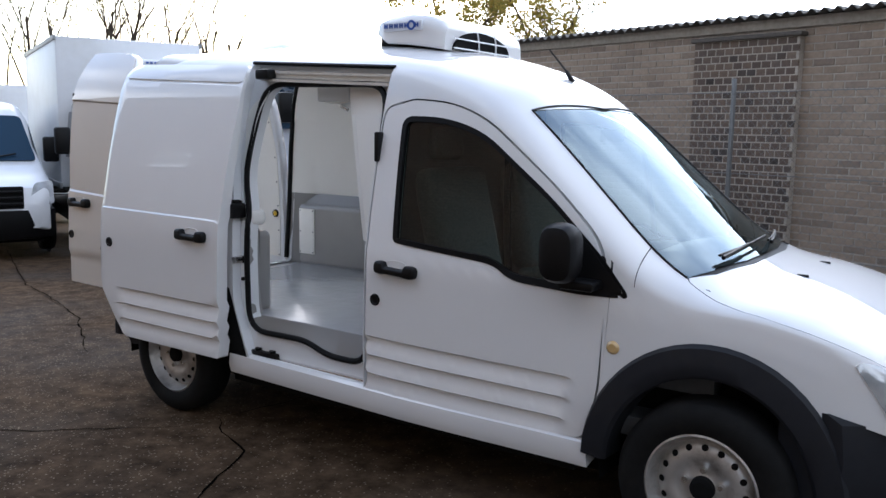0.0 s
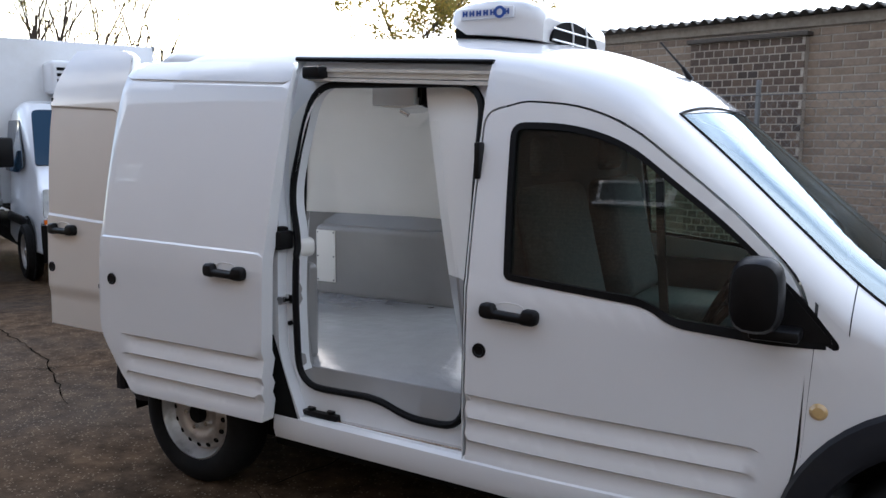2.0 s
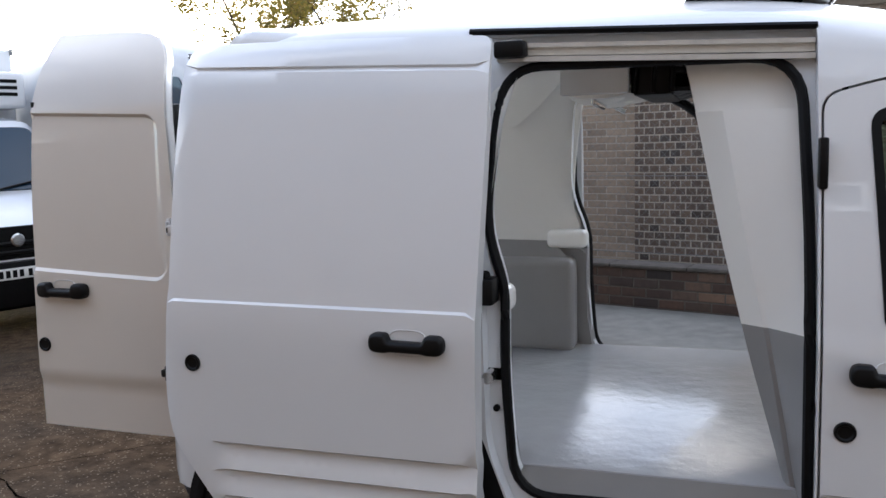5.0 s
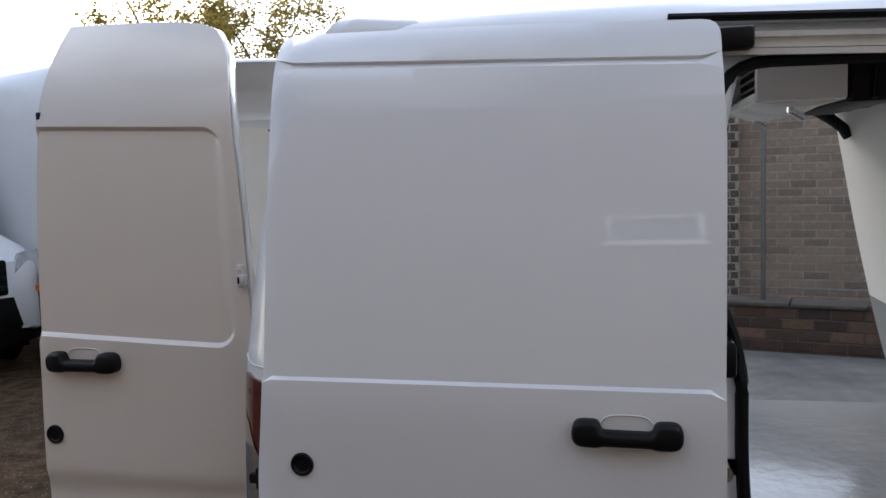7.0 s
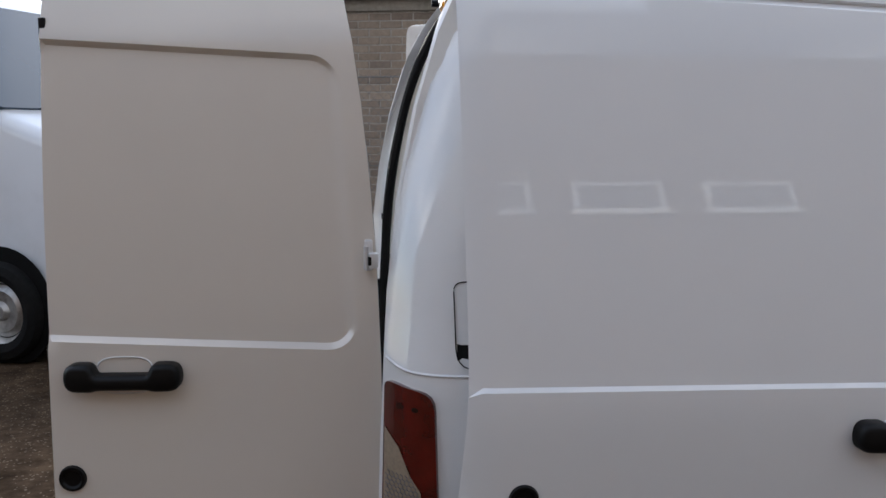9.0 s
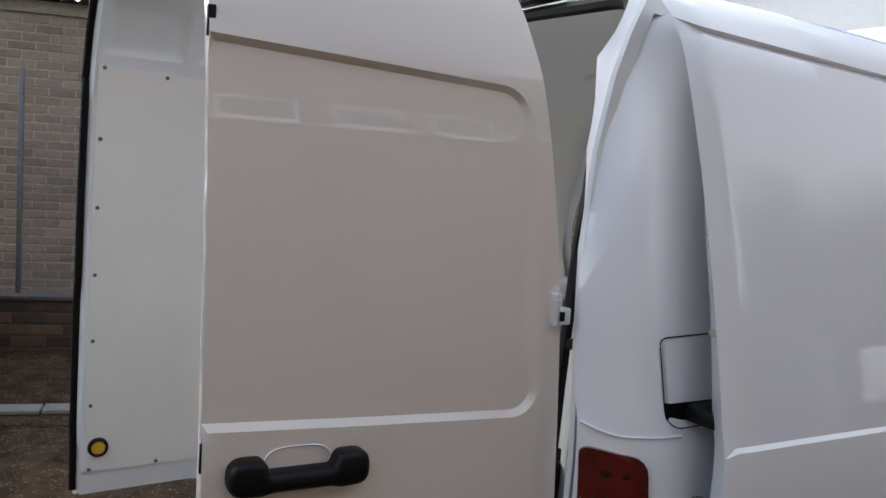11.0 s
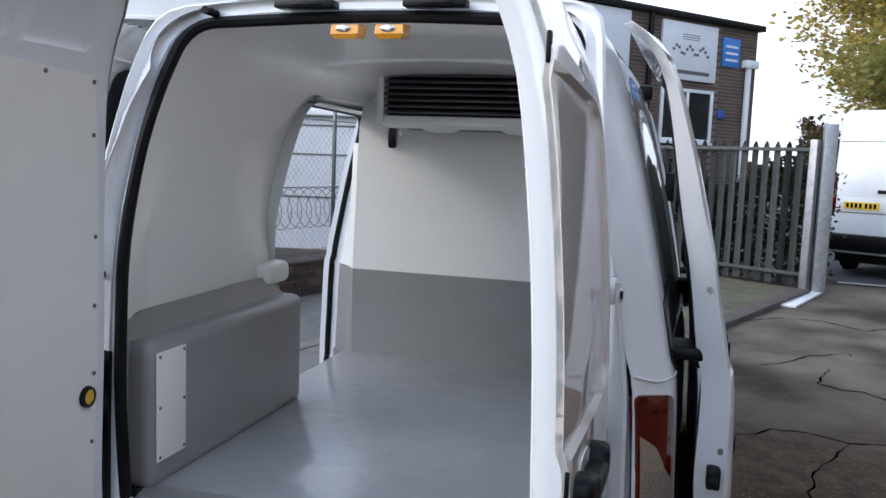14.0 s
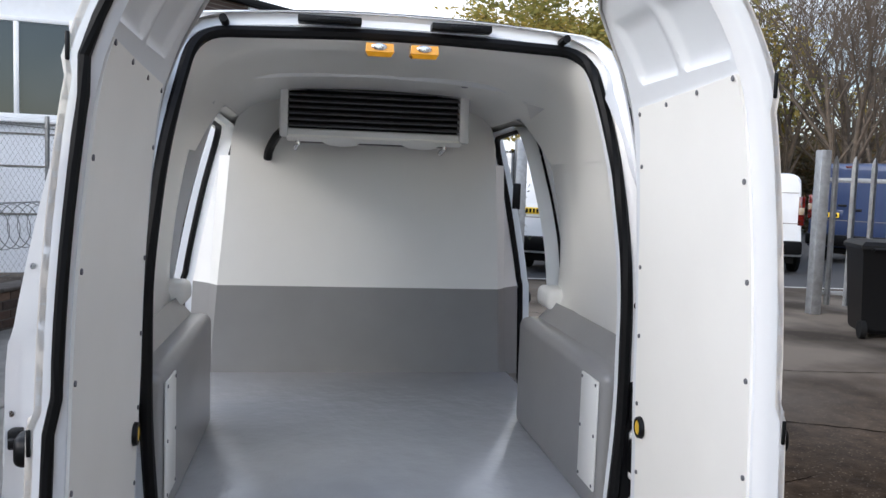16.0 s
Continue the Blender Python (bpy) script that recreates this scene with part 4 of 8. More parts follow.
for k in range(16):
    a = 2 * math.pi * k / 16
    bm = bmesh.new()
    lathe(bm, [(0.0, 0.0035), (0.010, 0.0035), (0.0125, 0.0)], 14, Matrix.Translation((0.150 * math.cos(a), 0.150 * math.sin(a), 0.049)) @ Matrix.Rotation(a, 4, "Z") @ Matrix.Rotation(radians(24), 4, "Y"))
    part("vent_hole", bm, BLACK_MATT, wheel0)
for k in range(5):
    a = 2 * math.pi * k / 5 + 0.3
    bm = bmesh.new()
    rod(bm, (0.068 * math.cos(a), 0.068 * math.sin(a), 0.04), (0.068 * math.cos(a), 0.068 * math.sin(a), 0.064), 0.011, 6)
    part("wheel_nut", bm, CHROME, wheel0)
bm = lathe(bmesh.new(), [(0.0, 0.078), (0.03, 0.077), (0.042, 0.068), (0.045, 0.045)], 28)
part("hub_cap", bm, BLACK_MATT, wheel0)
wheel0.matrix_local = Matrix.Translation((2.912, -0.752, 0.317)) @ Matrix.Rotation(radians(90), 4, "X")
for x, y, s in ((0.0, -0.772, 1), (2.912, 0.752, -1), (0.0, 0.772, -1)):
    m = Matrix.Translation((x, y, 0.317)) @ Matrix.Rotation(radians(90 * s), 4, "X") @ Matrix.Rotation(radians(20 + 50 * x), 4, "Z")
    copy_thing(wheel0, m)

# underside
bm = bx((-0.55, -0.62, 0.19), (2.45, 0.62, 0.32), 0.02)
box(bm, (0.42, -0.78, 0.24), (2.40, 0.78, 0.32), 0.01)
box(bm, (-0.03, -0.72, 0.28), (0.03, 0.72, 0.34))
box(bm, (2.88, -0.70, 0.26), (2.95, 0.70, 0.32))
box(bm, (2.3, -0.48, 0.22), (3.55, 0.48, 0.5))
part("underbody", bm, BLACK_MATT, van)

# windscreen
ws = list(reversed(edge_line)) + [(2.05 + 0.06 * (k / 4), top_q + (WRAP - top_q) * k / 4) for k in range(1, 5)]
foot = [(2.875, WRAP), (2.868, 0.65), (2.845, 0.55), (2.82, 0.42), (2.785, 0.32)]
loop = [(p[0], p[1] + 0.004) for p in ws] + foot
bm = mirrored(sheet(loop, [], lambda x, q: skin(x, q, -0.004), 0.06))
bmesh.ops.remove_doubles(bm, verts=[v for v in bm.verts if abs(v.co.y) < 0.002], dist=0.003)
screen = part("windscreen", bm, SCREEN, van, "laminated windscreen reflecting sky and cloud", smooth=60)
screen.visible_shadow = False
line = [skin(p[0], p[1], 0.002) for p in dense(loop[:len(ws) - 0], 0.05, False)]
bm = tube(bmesh.new(), line, 0.0055, 6)
mirrored(bm)
part("screen_seal", bm, RUBBER, van)
# scuttle and wipers
bm = mirrored(sheet([(2.778, 0.30), (2.80, 0.40), (2.835, 0.55), (2.855, 0.65), (2.862, WRAP), (2.915, WRAP), (2.908, 0.65), (2.883, 0.55), (2.852, 0.42), (2.785, 0.285)], [], lambda x, q: skin(x, q, -0.012), 0.03))
part("scuttle", bm, BLACK, van)
for y0, y1 in ((-0.45, 0.15), (0.10, 0.60)):
    bm = bmesh.new()

    def on_screen(y, up):
        x = 2.865 - 0.24 * up - 0.10 * abs(y / 0.7) ** 2
        lo, hi = 0.0, WRAP
        for _ in range(20):
            m = (lo + hi) / 2
            if -skin(x, m).y > abs(y):
                lo = m
            else:
                hi = m
        p = skin(x, lo, 0.018)
        return (p.x + 0.01, math.copysign(p.y, y), p.z + 0.012)
    tube(bm, [on_screen(y0 + (y1 - y0) * k / 8, 0.06 + 0.10 * k / 8) for k in range(9)], 0.006, 6)
    tube(bm, [on_screen(y0 + (y1 - y0) * (0.0 + 0.5 * k / 5), 0.0 + 0.11 * k / 5) for k in range(6)], 0.009, 6)
    part("wiper", bm, BLACK, van)

# aerial and side repeaters
bm = rod(bmesh.new(), (1.93, 0.03, 1.80), (1.895, 0.03, 1.85), 0.014, 10, 0.008)
rod(bm, (1.895, 0.03, 1.85), (1.80, 0.03, 1.955), 0.005, 8, 0.0035)
part("aerial", bm, BLACK, van, "black roof aerial")
p = on_side(2.556, 0.775)
bm = lathe(bmesh.new(), [(0.0, 0.011), (0.016, 0.010), (0.024, 0.004), (0.026, 0.0)], 20)
rep = part("side_repeater", bm, material("repeater_lens", (0.62, 0.42, 0.18), 0.25, coat=1.0, vary=0.1), van, "small amber side repeater lamp")
rep.matrix_local = facing(p, (0, -1, 0))

# ---- sliding doors, rear doors, roof unit ----
def slide_half(z):
    if z <= 1.79:
        return half(1.0, z, corner=False, crease=False)
    lo, hi = 0.0, WRAP
    for _ in range(22):
        m = (lo + hi) / 2
        if skin(1.0, m).z < z:
            lo = m
        else:
            hi = m
    return -skin(1.0, lo).y


SL_TAB = [(z / 50, slide_half(z / 50)) for z in range(15, 97)]


def slide_skin(x, z):
    w = interp(z, SL_TAB)
    zc = 1.108 - 0.012 * x
    w += 0.007 * sstep(zc + 0.003, zc - 0.004, z)
    zg = 1.801 - 0.046 * x
    w -= 0.009 * sstep(zg + 0.003, zg - 0.001, z) * sstep(zg - 0.013, zg - 0.006, z) + 0.003 * sstep(zg - 0.008, zg, z)
    w -= grooves(x, z, -0.31 - 0.1 * (0.68 - z) * 0.5, 0.75, 0.681, 0.06)
    u = x + 0.47
    if u < 0.05:
        w -= 0.012 * (1 - u / 0.05) ** 2
    return Vector((x, -w - 0.100, z))


SLIDE = [(0.525, 0.41, 0.012), (0.53, 1.12, 0.0), (0.545, 1.60, 0.0), (0.541, 1.862, 0.035), (0.05, 1.888, 0.0), (-0.474, 1.903, 0.03), (-0.468, 1.55, 0.1), (-0.462, 1.10, 0.1), (-0.492, 0.83, 0.08), (-0.47, 0.70, 0.06), (-0.30, 0.46, 0.05), (-0.26, 0.408, 0.03)]
sl_loop = rounded(SLIDE)
sl_lines = groove_lines(-0.36, 0.52, 0.681)
sl_lines = [([p for p in dense(l, 0.04, False) if inside(p, offset_loop(sl_loop, -0.01))], c) for l, c in sl_lines]
sl_lines += [([(x / 50, 1.108 - 0.012 * x / 50 + e) for x in range(-22, 26)], False) for e in (0.012, 0.003, -0.004, -0.014)]
sl_lines += [([(x / 50, 1.801 - 0.046 * x / 50 + e) for x in range(-21, 26)], False) for e in (0.0035, 0.001, -0.002, -0.006, -0.010, -0.014)]
for sgn in (1, -1):
    sl = new("sliding_door")
    sl.parent = van
    tagged(sl, "white sliding side door slid fully back")
    bm = sheet(sl_loop, [], slide_skin, 0.035, 0.064, (0, 1, 0), sl_lines)
    # the rear edge is folded in at an angle
    for v in bm.verts:
        w = slide_skin(v.co.x, v.co.z).y
        if v.co.y > w + 0.03:
            v.co.x += 0.05 * max(0.0, 1 - (v.co.x + 0.47) / 0.13) * sstep(0.60, 0.75, v.co.z)
            v.co.y = w + 0.064 - 0.012 * sstep(1.1, 1.4, v.co.z) - 0.032 * sstep(1.4, 1.85, v.co.z)
    part("door_skin", bm if sgn == 1 else flip(bm), PAINT, sl, smooth=32)
    # unseen dark sheet, added to darken the slot between door and flank
    bm = sheet(rounded([(0.48, 0.52, 0.05), (0.50, 1.76, 0.08), (-0.37, 1.80, 0.08), (-0.36, 0.9, 0.1), (-0.22, 0.52, 0.05)]), [], lambda x, z: (x, slide_skin(x, 1.1).y + 0.080 + slide_half(1.1) - slide_half(z) - 0.012 * sstep(1.1, 1.4, z) - 0.032 * sstep(1.4, 1.85, z), z), 0.05, 0.004, (0, 1, 0))
    part("inner_lining", bm if sgn == 1 else flip(bm), TRIM_GREY, sl, "added dark sheet that shades the slot behind the door", smooth=40)
    w = slide_skin(0.335, 1.02)
    door_handle(sl, facing((0.335, w.y * sgn, 1.016), (0, -sgn, 0.03), (0.02 * sgn, 0, 1)))
    w = slide_skin(-0.37, 0.922)
    lock_plug(sl, facing((-0.37, w.y * sgn, 0.922), (0, -sgn, 0)))
    # latch and rollers on the rear edge, arm to the mid rail
    bm = bx((-0.520, -0.930, 0.855), (-0.46, -0.910, 0.880), 0.006)
    box(bm, (-0.500, -0.937, 0.845), (-0.462, -0.907, 0.895), 0.005)
    part("latch", bm if sgn == 1 else flip(bm), BLACK, sl)
    for x, z in ((-0.462, 0.93), (-0.458, 0.80), (-0.448, 0.765), (-0.446, 1.30)):
        y = slide_skin(x, z).y + 0.022
        bm = rod(bmesh.new(), (x - 0.012, y, z), (x + 0.01, y, z), 0.008, 10)
        part("edge_bolt", bm if sgn == 1 else flip(bm), CHROME, sl)
    bm = bx((-0.425, -0.895, 1.122), (-0.30, -0.80, 1.155), 0.01)
    box(bm, (-0.40, -0.905, 1.10), (-0.33, -0.86, 1.18), 0.01)
    part("roller_arm", bm if sgn == 1 else flip(bm), BLACK, sl, "dark greased roller arm")
    bm = bx((0.50, -0.88, 1.11), (0.56, -0.80, 1.185), 0.01)
    part("front_roller", bm if sgn == 1 else flip(bm), BLACK, sl)

# mid rail slot and the flap seams on the rear quarter
bm = bmesh.new()
rows = []
for i in range(13):
    x = -0.469 + 0.922 * i / 12
    y = -half(x, 1.14)
    rows.append([(x, y + 0.03, 1.114 - 0.012 * i / 12), (x, y - 0.004, 1.114 - 0.012 * i / 12), (x, y - 0.004, 1.157), (x, y + 0.03, 1.157)])
loft(bm, rows, True, True)
each_side("mid_rail", bm, BLACK, "black recessed mid rail of the sliding door")
bm = bmesh.new()
flap = rounded([(-0.10, 1.284, 0.01), (-0.10, 1.122, 0.01), (-0.470, 1.112, 0.035), (-0.474, 1.270, 0.018)], n=5)
tube(bm, [on_side(x, z, 0.001) for x, z in dense(flap, 0.03)], 0.0012, 5, True)
each_side("flap_seam", bm, BLACK_MATT)
each_side("rail_flap", sheet(rounded([(-0.104, 1.280, 0.01), (-0.104, 1.160, 0.004), (-0.466, 1.156, 0.006), (-0.469, 1.266, 0.016)], n=4), [], lambda x, z: on_side(x, z, 0.0045), 0.03), PAINT, "white flap over the end of the door rail")
bm = bmesh.new()
tube(bm, [on_side(-0.40 + 0.055 * math.cos(a), 0.90 + 0.085 * math.sin(a), 0.0) for a in [2 * math.pi * k / 28 for k in range(28)]], 0.0012, 5, True)
each_side("filler_flap_seam", bm, BLACK_MATT)

# rear frame
outer_r = [skin(p[0], p[1]) for p in out[:15]]
ring = [(p.y, p.z) for p in outer_r]
ring = ring + [(-y, z) for y, z in reversed(ring[:-1])]
ring = [(ring[0][0], 0.50)] + ring + [(-ring[0][0], 0.50)]
RH = [(-0.585, 0.615, 0.03), (-0.610, 0.95, 0.1), (-0.612, 1.30, 0.1), (-0.588, 1.58, 0.1), (-0.560, 1.75, 0.1), (-0.530, 1.916, 0.10), (0.0, 1.938, 0.2), (0.530, 1.916, 0.10), (0.560, 1.75, 0.1), (0.588, 1.58, 0.1), (0.612, 1.30, 0.1), (0.610, 0.95, 0.1), (0.585, 0.615, 0.03)]
rh_loop = rounded(RH, n=6)


def rear_skin(y, z, d=0.0):
    return Vector((interp(z, REAR) + 0.012 + d, y, z))


bm = sheet(ring, [rh_loop], lambda y, z: rear_skin(y, z, 0.050), 0.05)
d = dense(rh_loop, 0.04)
loft(bm, [[rear_skin(*p, 0.050) for p in d], [rear_skin(*p, 0.08) for p in d]])
part("rear_frame", bm, JAMB, van, "pale painted rear door frame", smooth=40)
seal_line = [p for p in dense(rh_loop, 0.03) if p[1] > 0.63]
k = max(range(len(seal_line)), key=lambda i: math.dist(seal_line[i], seal_line[i - 1]))
seal_line = seal_line[k:] + seal_line[:k]
bm = tube(bmesh.new(), [rear_skin(p[0], p[1], 0.044) for p in seal_line], 0.0165, 8)
part("rear_seal", bm, RUBBER, van, "black rubber rear door seal")
# painted hoop round the upper rear edge of the body
HOOP = [(0.730, 0.72), (0.729, 0.90), (0.724, 1.06), (0.716, 1.14), (0.702, 1.24), (0.670, 1.42), (0.645, 1.60), (0.630, 1.74), (0.622, 1.82), (0.616, 1.875), (0.604, 1.922), (0.578, 1.950), (0.535, 1.966), (0.44, 1.976), (0.30, 1.988), (0.15, 1.995)]
HOOP_IN = [(0.628, 0.72), (0.630, 0.90), (0.631, 1.06), (0.630, 1.14), (0.628, 1.24), (0.620, 1.42), (0.600, 1.60), (0.578, 1.74), (0.566, 1.81), (0.556, 1.858), (0.538, 1.895), (0.500, 1.922), (0.45, 1.934), (0.38, 1.942), (0.28, 1.950), (0.14, 1.956)]
h_out = [(-y, z) for y, z in HOOP] + [(0.0, 1.998)] + list(reversed(HOOP))
h_in = [(-y, z) for y, z in HOOP_IN] + [(0.0, 1.957)] + list(reversed(HOOP_IN))
bm = bmesh.new()
loft(bm, [[rear_skin(y * 0.995, z - 0.003, 0.04) for y, z in h_out], [rear_skin(y, z, 0.004) for y, z in h_out], [rear_skin(y * 0.99, z - 0.006, -0.002) for y, z in h_out],
          [rear_skin(y * 0.8 + v * 0.2, z * 0.8 + w_ * 0.2, 0.010) for (y, z), (v, w_) in zip(h_out, h_in)], [rear_skin(y * 0.5 + v * 0.5, z * 0.5 + w_ * 0.5, 0.030) for (y, z), (v, w_) in zip(h_out, h_in)], [rear_skin(y, z, 0.042) for y, z in h_in], [rear_skin(y * 0.99, z - 0.01, 0.066) for y, z in h_in]], False)
# the rim runs out forwards into the roof
h_top = [p for p in h_out if p[1] > 1.86]
loft(bm, [[rear_skin(y * k, z - e, d_) for y, z in h_top] for k, e, d_ in ((0.88, 0.10, 0.72), (0.945, 0.038, 0.42), (0.975, 0.016, 0.20), (0.995, 0.003, 0.04))], False)
part("rear_hoop", bm, PAINT, van, "white painted rim round the rear opening", smooth=50)
# latch plates and rubber stop on the header
for y0, y1 in ((0.10, 0.268), (-0.253, -0.088)):
    x = interp(1.955, REAR) + 0.012
    bm = bx((x - 0.016, y0, 1.952), (x + 0.03, y1, 1.971), 0.003)
    box(bm, (x - 0.019, y0 + 0.03, 1.957), (x + 0.0, y1 - 0.05, 1.965), 0.002)
    part("header_latch_plate", bm, BLACK, van, "black plastic latch plate")
for y in (0.456, -0.456):
    x = interp(1.93, REAR)
    part("rubber_stop", rod(bmesh.new(), (x + 0.05, y, 1.942), (x - 0.008, y, 1.944), 0.011), RUBBER, van)

# rear step and bumper
bm = bmesh.new()
box(bm, (-0.640, -0.60, 0.570), (-0.482, 0.60, 0.604), 0.006)
part("rear_sill", bm, PAINT, van)
bm = bmesh.new()
rows = []
for k in range(25):
    a = -1 + 2 * k / 24
    y, x = 0.845 * a, -0.715 + 0.26 * abs(a) ** 7
    rows.append([(x + 0.14, y * 0.96, 0.585), (x + 0.02, y, 0.575), (x, y * 1.005, 0.54), (x + 0.005, y, 0.40), (x + 0.05, y * 0.98, 0.31), (x + 0.14, y * 0.95, 0.31)])
loft(bm, rows, True, True)
part("rear_bumper", bm, TRIM_GREY, van, "dark grey plastic rear bumper", smooth=40)

# tail lamps
for sgn in (1, -1):
    lamp = new("tail_lamp")
    lamp.parent = van
    tagged(lamp, "upright red tail lamp with a clear lower lens")
    def rim(z):
        return interp(z, REAR) + 0.013
    full = rounded([(rim(0.62), 0.62, 0.02), (rim(1.058), 1.076, 0.016), (-0.513, 1.064, 0.03), (-0.502, 0.66, 0.04)], n=4)
    bm = sheet(full, [], lambda x, z: on_side(x, z, 0.007), 0.02, 0.02, (0.5, 0.8, 0))
    part("red_lens", bm if sgn == 1 else flip(bm), RED_LENS, lamp)
    low = [(rim(0.66) + 0.004, 0.66), (rim(0.95) + 0.004, 0.985), (-0.578, 0.955), (-0.558, 0.905), (-0.538, 0.875), (-0.530, 0.66)]
    bm = sheet(low, [], lambda x, z: on_side(x, z, 0.0095), 0.02)
    part("clear_lens", bm if sgn == 1 else flip(bm), CLEAR_LENS, lamp, "clear ribbed reversing lens")
    # honeycomb of the lower lens
    bm = bmesh.new()
    g = 0.0078
    for j in range(27):
        for k in range(10):
            cx, cz = rim(0.8) + 0.006 + g * (k + 0.5 * (j % 2)), 0.668 + g * 0.87 * 1.3 * j
            ends = [(cx + g * 0.56 * math.sin(radians(a)), cz + g * 0.72 * math.cos(radians(a))) for a in (0, 60, 120, 180)]
            if all(inside(p, low) for p in ends):
                tube(bm, [on_side(x, zz, 0.010) for x, zz in ends], 0.0009, 3)
    part("lens_ribs", bm if sgn == 1 else flip(bm), GREY_INK, lamp)
    for x, z, r in ((-0.575, 1.034, 0.0075), (-0.548, 1.032, 0.006)):
        cup = sheet([(x + r * math.cos(2 * math.pi * k / 14), z + 0.8 * r * math.sin(2 * math.pi * k / 14)) for k in range(14)], [], lambda a, b: on_side(a, b, 0.0082), 0.02)
        part("bulb_cup", cup if sgn == 1 else flip(cup), RED_DEEP, lamp)
    bm = bmesh.new()
    tube(bm, [on_side(x, 1.099 + 6.0 * min(0.0, x + 0.545) ** 2, 0.0) for x in (rim(1.08) + 0.004, -0.595, -0.58, -0.565, -0.55, -0.53, -0.50, -0.47, -0.44)], 0.0032, 5)
    part("lamp_crease", bm if sgn == 1 else flip(bm), PAINT, lamp)


# rear doors, built shut and then swung on their hinges
F_W, F_LO, F_HI, F_R = 0.655, 1.148, 1.713, 0.055
F_FALL = 0.047


DOOR_X = [(0.40, -0.63), (0.8, -0.625), (1.06, -0.615), (1.3, -0.606), (1.5, -0.59), (1.7, -0.563), (1.8, -0.53), (1.87, -0.495), (1.95, -0.44), (2.03, -0.37)]


def in_field(a, z):
    """Distance outside (+) or inside (-) the rounded pressed field."""
    z += F_FALL * (a - 0.066)
    a += 0.06 * (z - F_LO) * (a - 0.066) / 0.586
    dx = a - (F_W - F_R)
    dz = abs(z - (F_LO + F_HI) / 2) - ((F_HI - F_LO) / 2 - F_R)
    return math.hypot(max(dx, 0), max(dz, 0)) + min(max(dx, dz), 0) - F_R


def field_line(o):
    """The field's outline, o further out, from the door's free edge round and back."""
    c, r = F_W - F_R, F_R + o
    pts = [(-0.072 - 0.0165 * k, F_LO - o) for k in range(int((c - 0.072) / 0.0165) + 1)]
    pts += [(-c - r * math.sin(radians(t)), F_LO + F_R - r * math.cos(radians(t))) for t in range(0, 91, 10)]
    pts += [(-F_W - o, F_LO + F_R + (F_HI - F_LO - 2 * F_R) * k / 24) for k in range(1, 24)]
    pts += [(-c - r * math.cos(radians(t)), F_HI - F_R + r * math.sin(radians(t))) for t in range(0, 91, 10)]
    pts += [(-0.072 - 0.0165 * k, F_HI + o) for k in reversed(range(int((c - 0.072) / 0.0165) + 1))]
    pts = [(y + 0.06 * (z - F_LO) * (-y - 0.066) / 0.586, z) for y, z in pts]
    return [(y, z - F_FALL * (-y - 0.066)) for y, z in pts]


def door_out(y, z):
    """The outer face of a shut rear door."""
    a = abs(y)
    x = interp(z, DOOR_X) - 0.014 - 0.018 * (1 - (a / 0.7) ** 2)
    # pressed field between the two creases
    soft = sstep(0.0, 0.06, in_field(a, (F_LO + F_HI) / 2) - max(F_LO - z, z - F_HI)) if a > F_W - F_R else 0.0
    x += 0.011 * sstep(0.005 + 0.006 * soft, -0.006 - 0.02 * soft, in_field(a, z))
    x += 0.010 * sstep(0.752, 0.735, z)
    return Vector((x, y, z))


EDGE = [(0.5, 0.706), (0.8, 0.709), (1.06, 0.706), (1.3, 0.697), (1.5, 0.680), (1.7, 0.655), (1.85, 0.624), (1.90, 0.608), (1.95, 0.57)]
side_pts = [(-interp(z, EDGE), z) for z in (0.56, 0.7, 0.9, 1.1, 1.3, 1.45, 1.6, 1.72, 1.82, 1.88, 1.925)]
FREE = -0.064
rd_loop = [(FREE, 0.56)] + side_pts + [(-0.555, 1.965), (-0.50, 1.988), (-0.42, 2.000), (-0.3, 2.008), (FREE, 2.015)]
f_lines = [(field_line(o), False) for o in (0.012, 0.005, 0.0, -0.006, -0.014, -0.026)]
f_lines += [([(-0.076 - 0.02 * k, z) for k in range(30)], False) for z in (0.752, 0.735)]


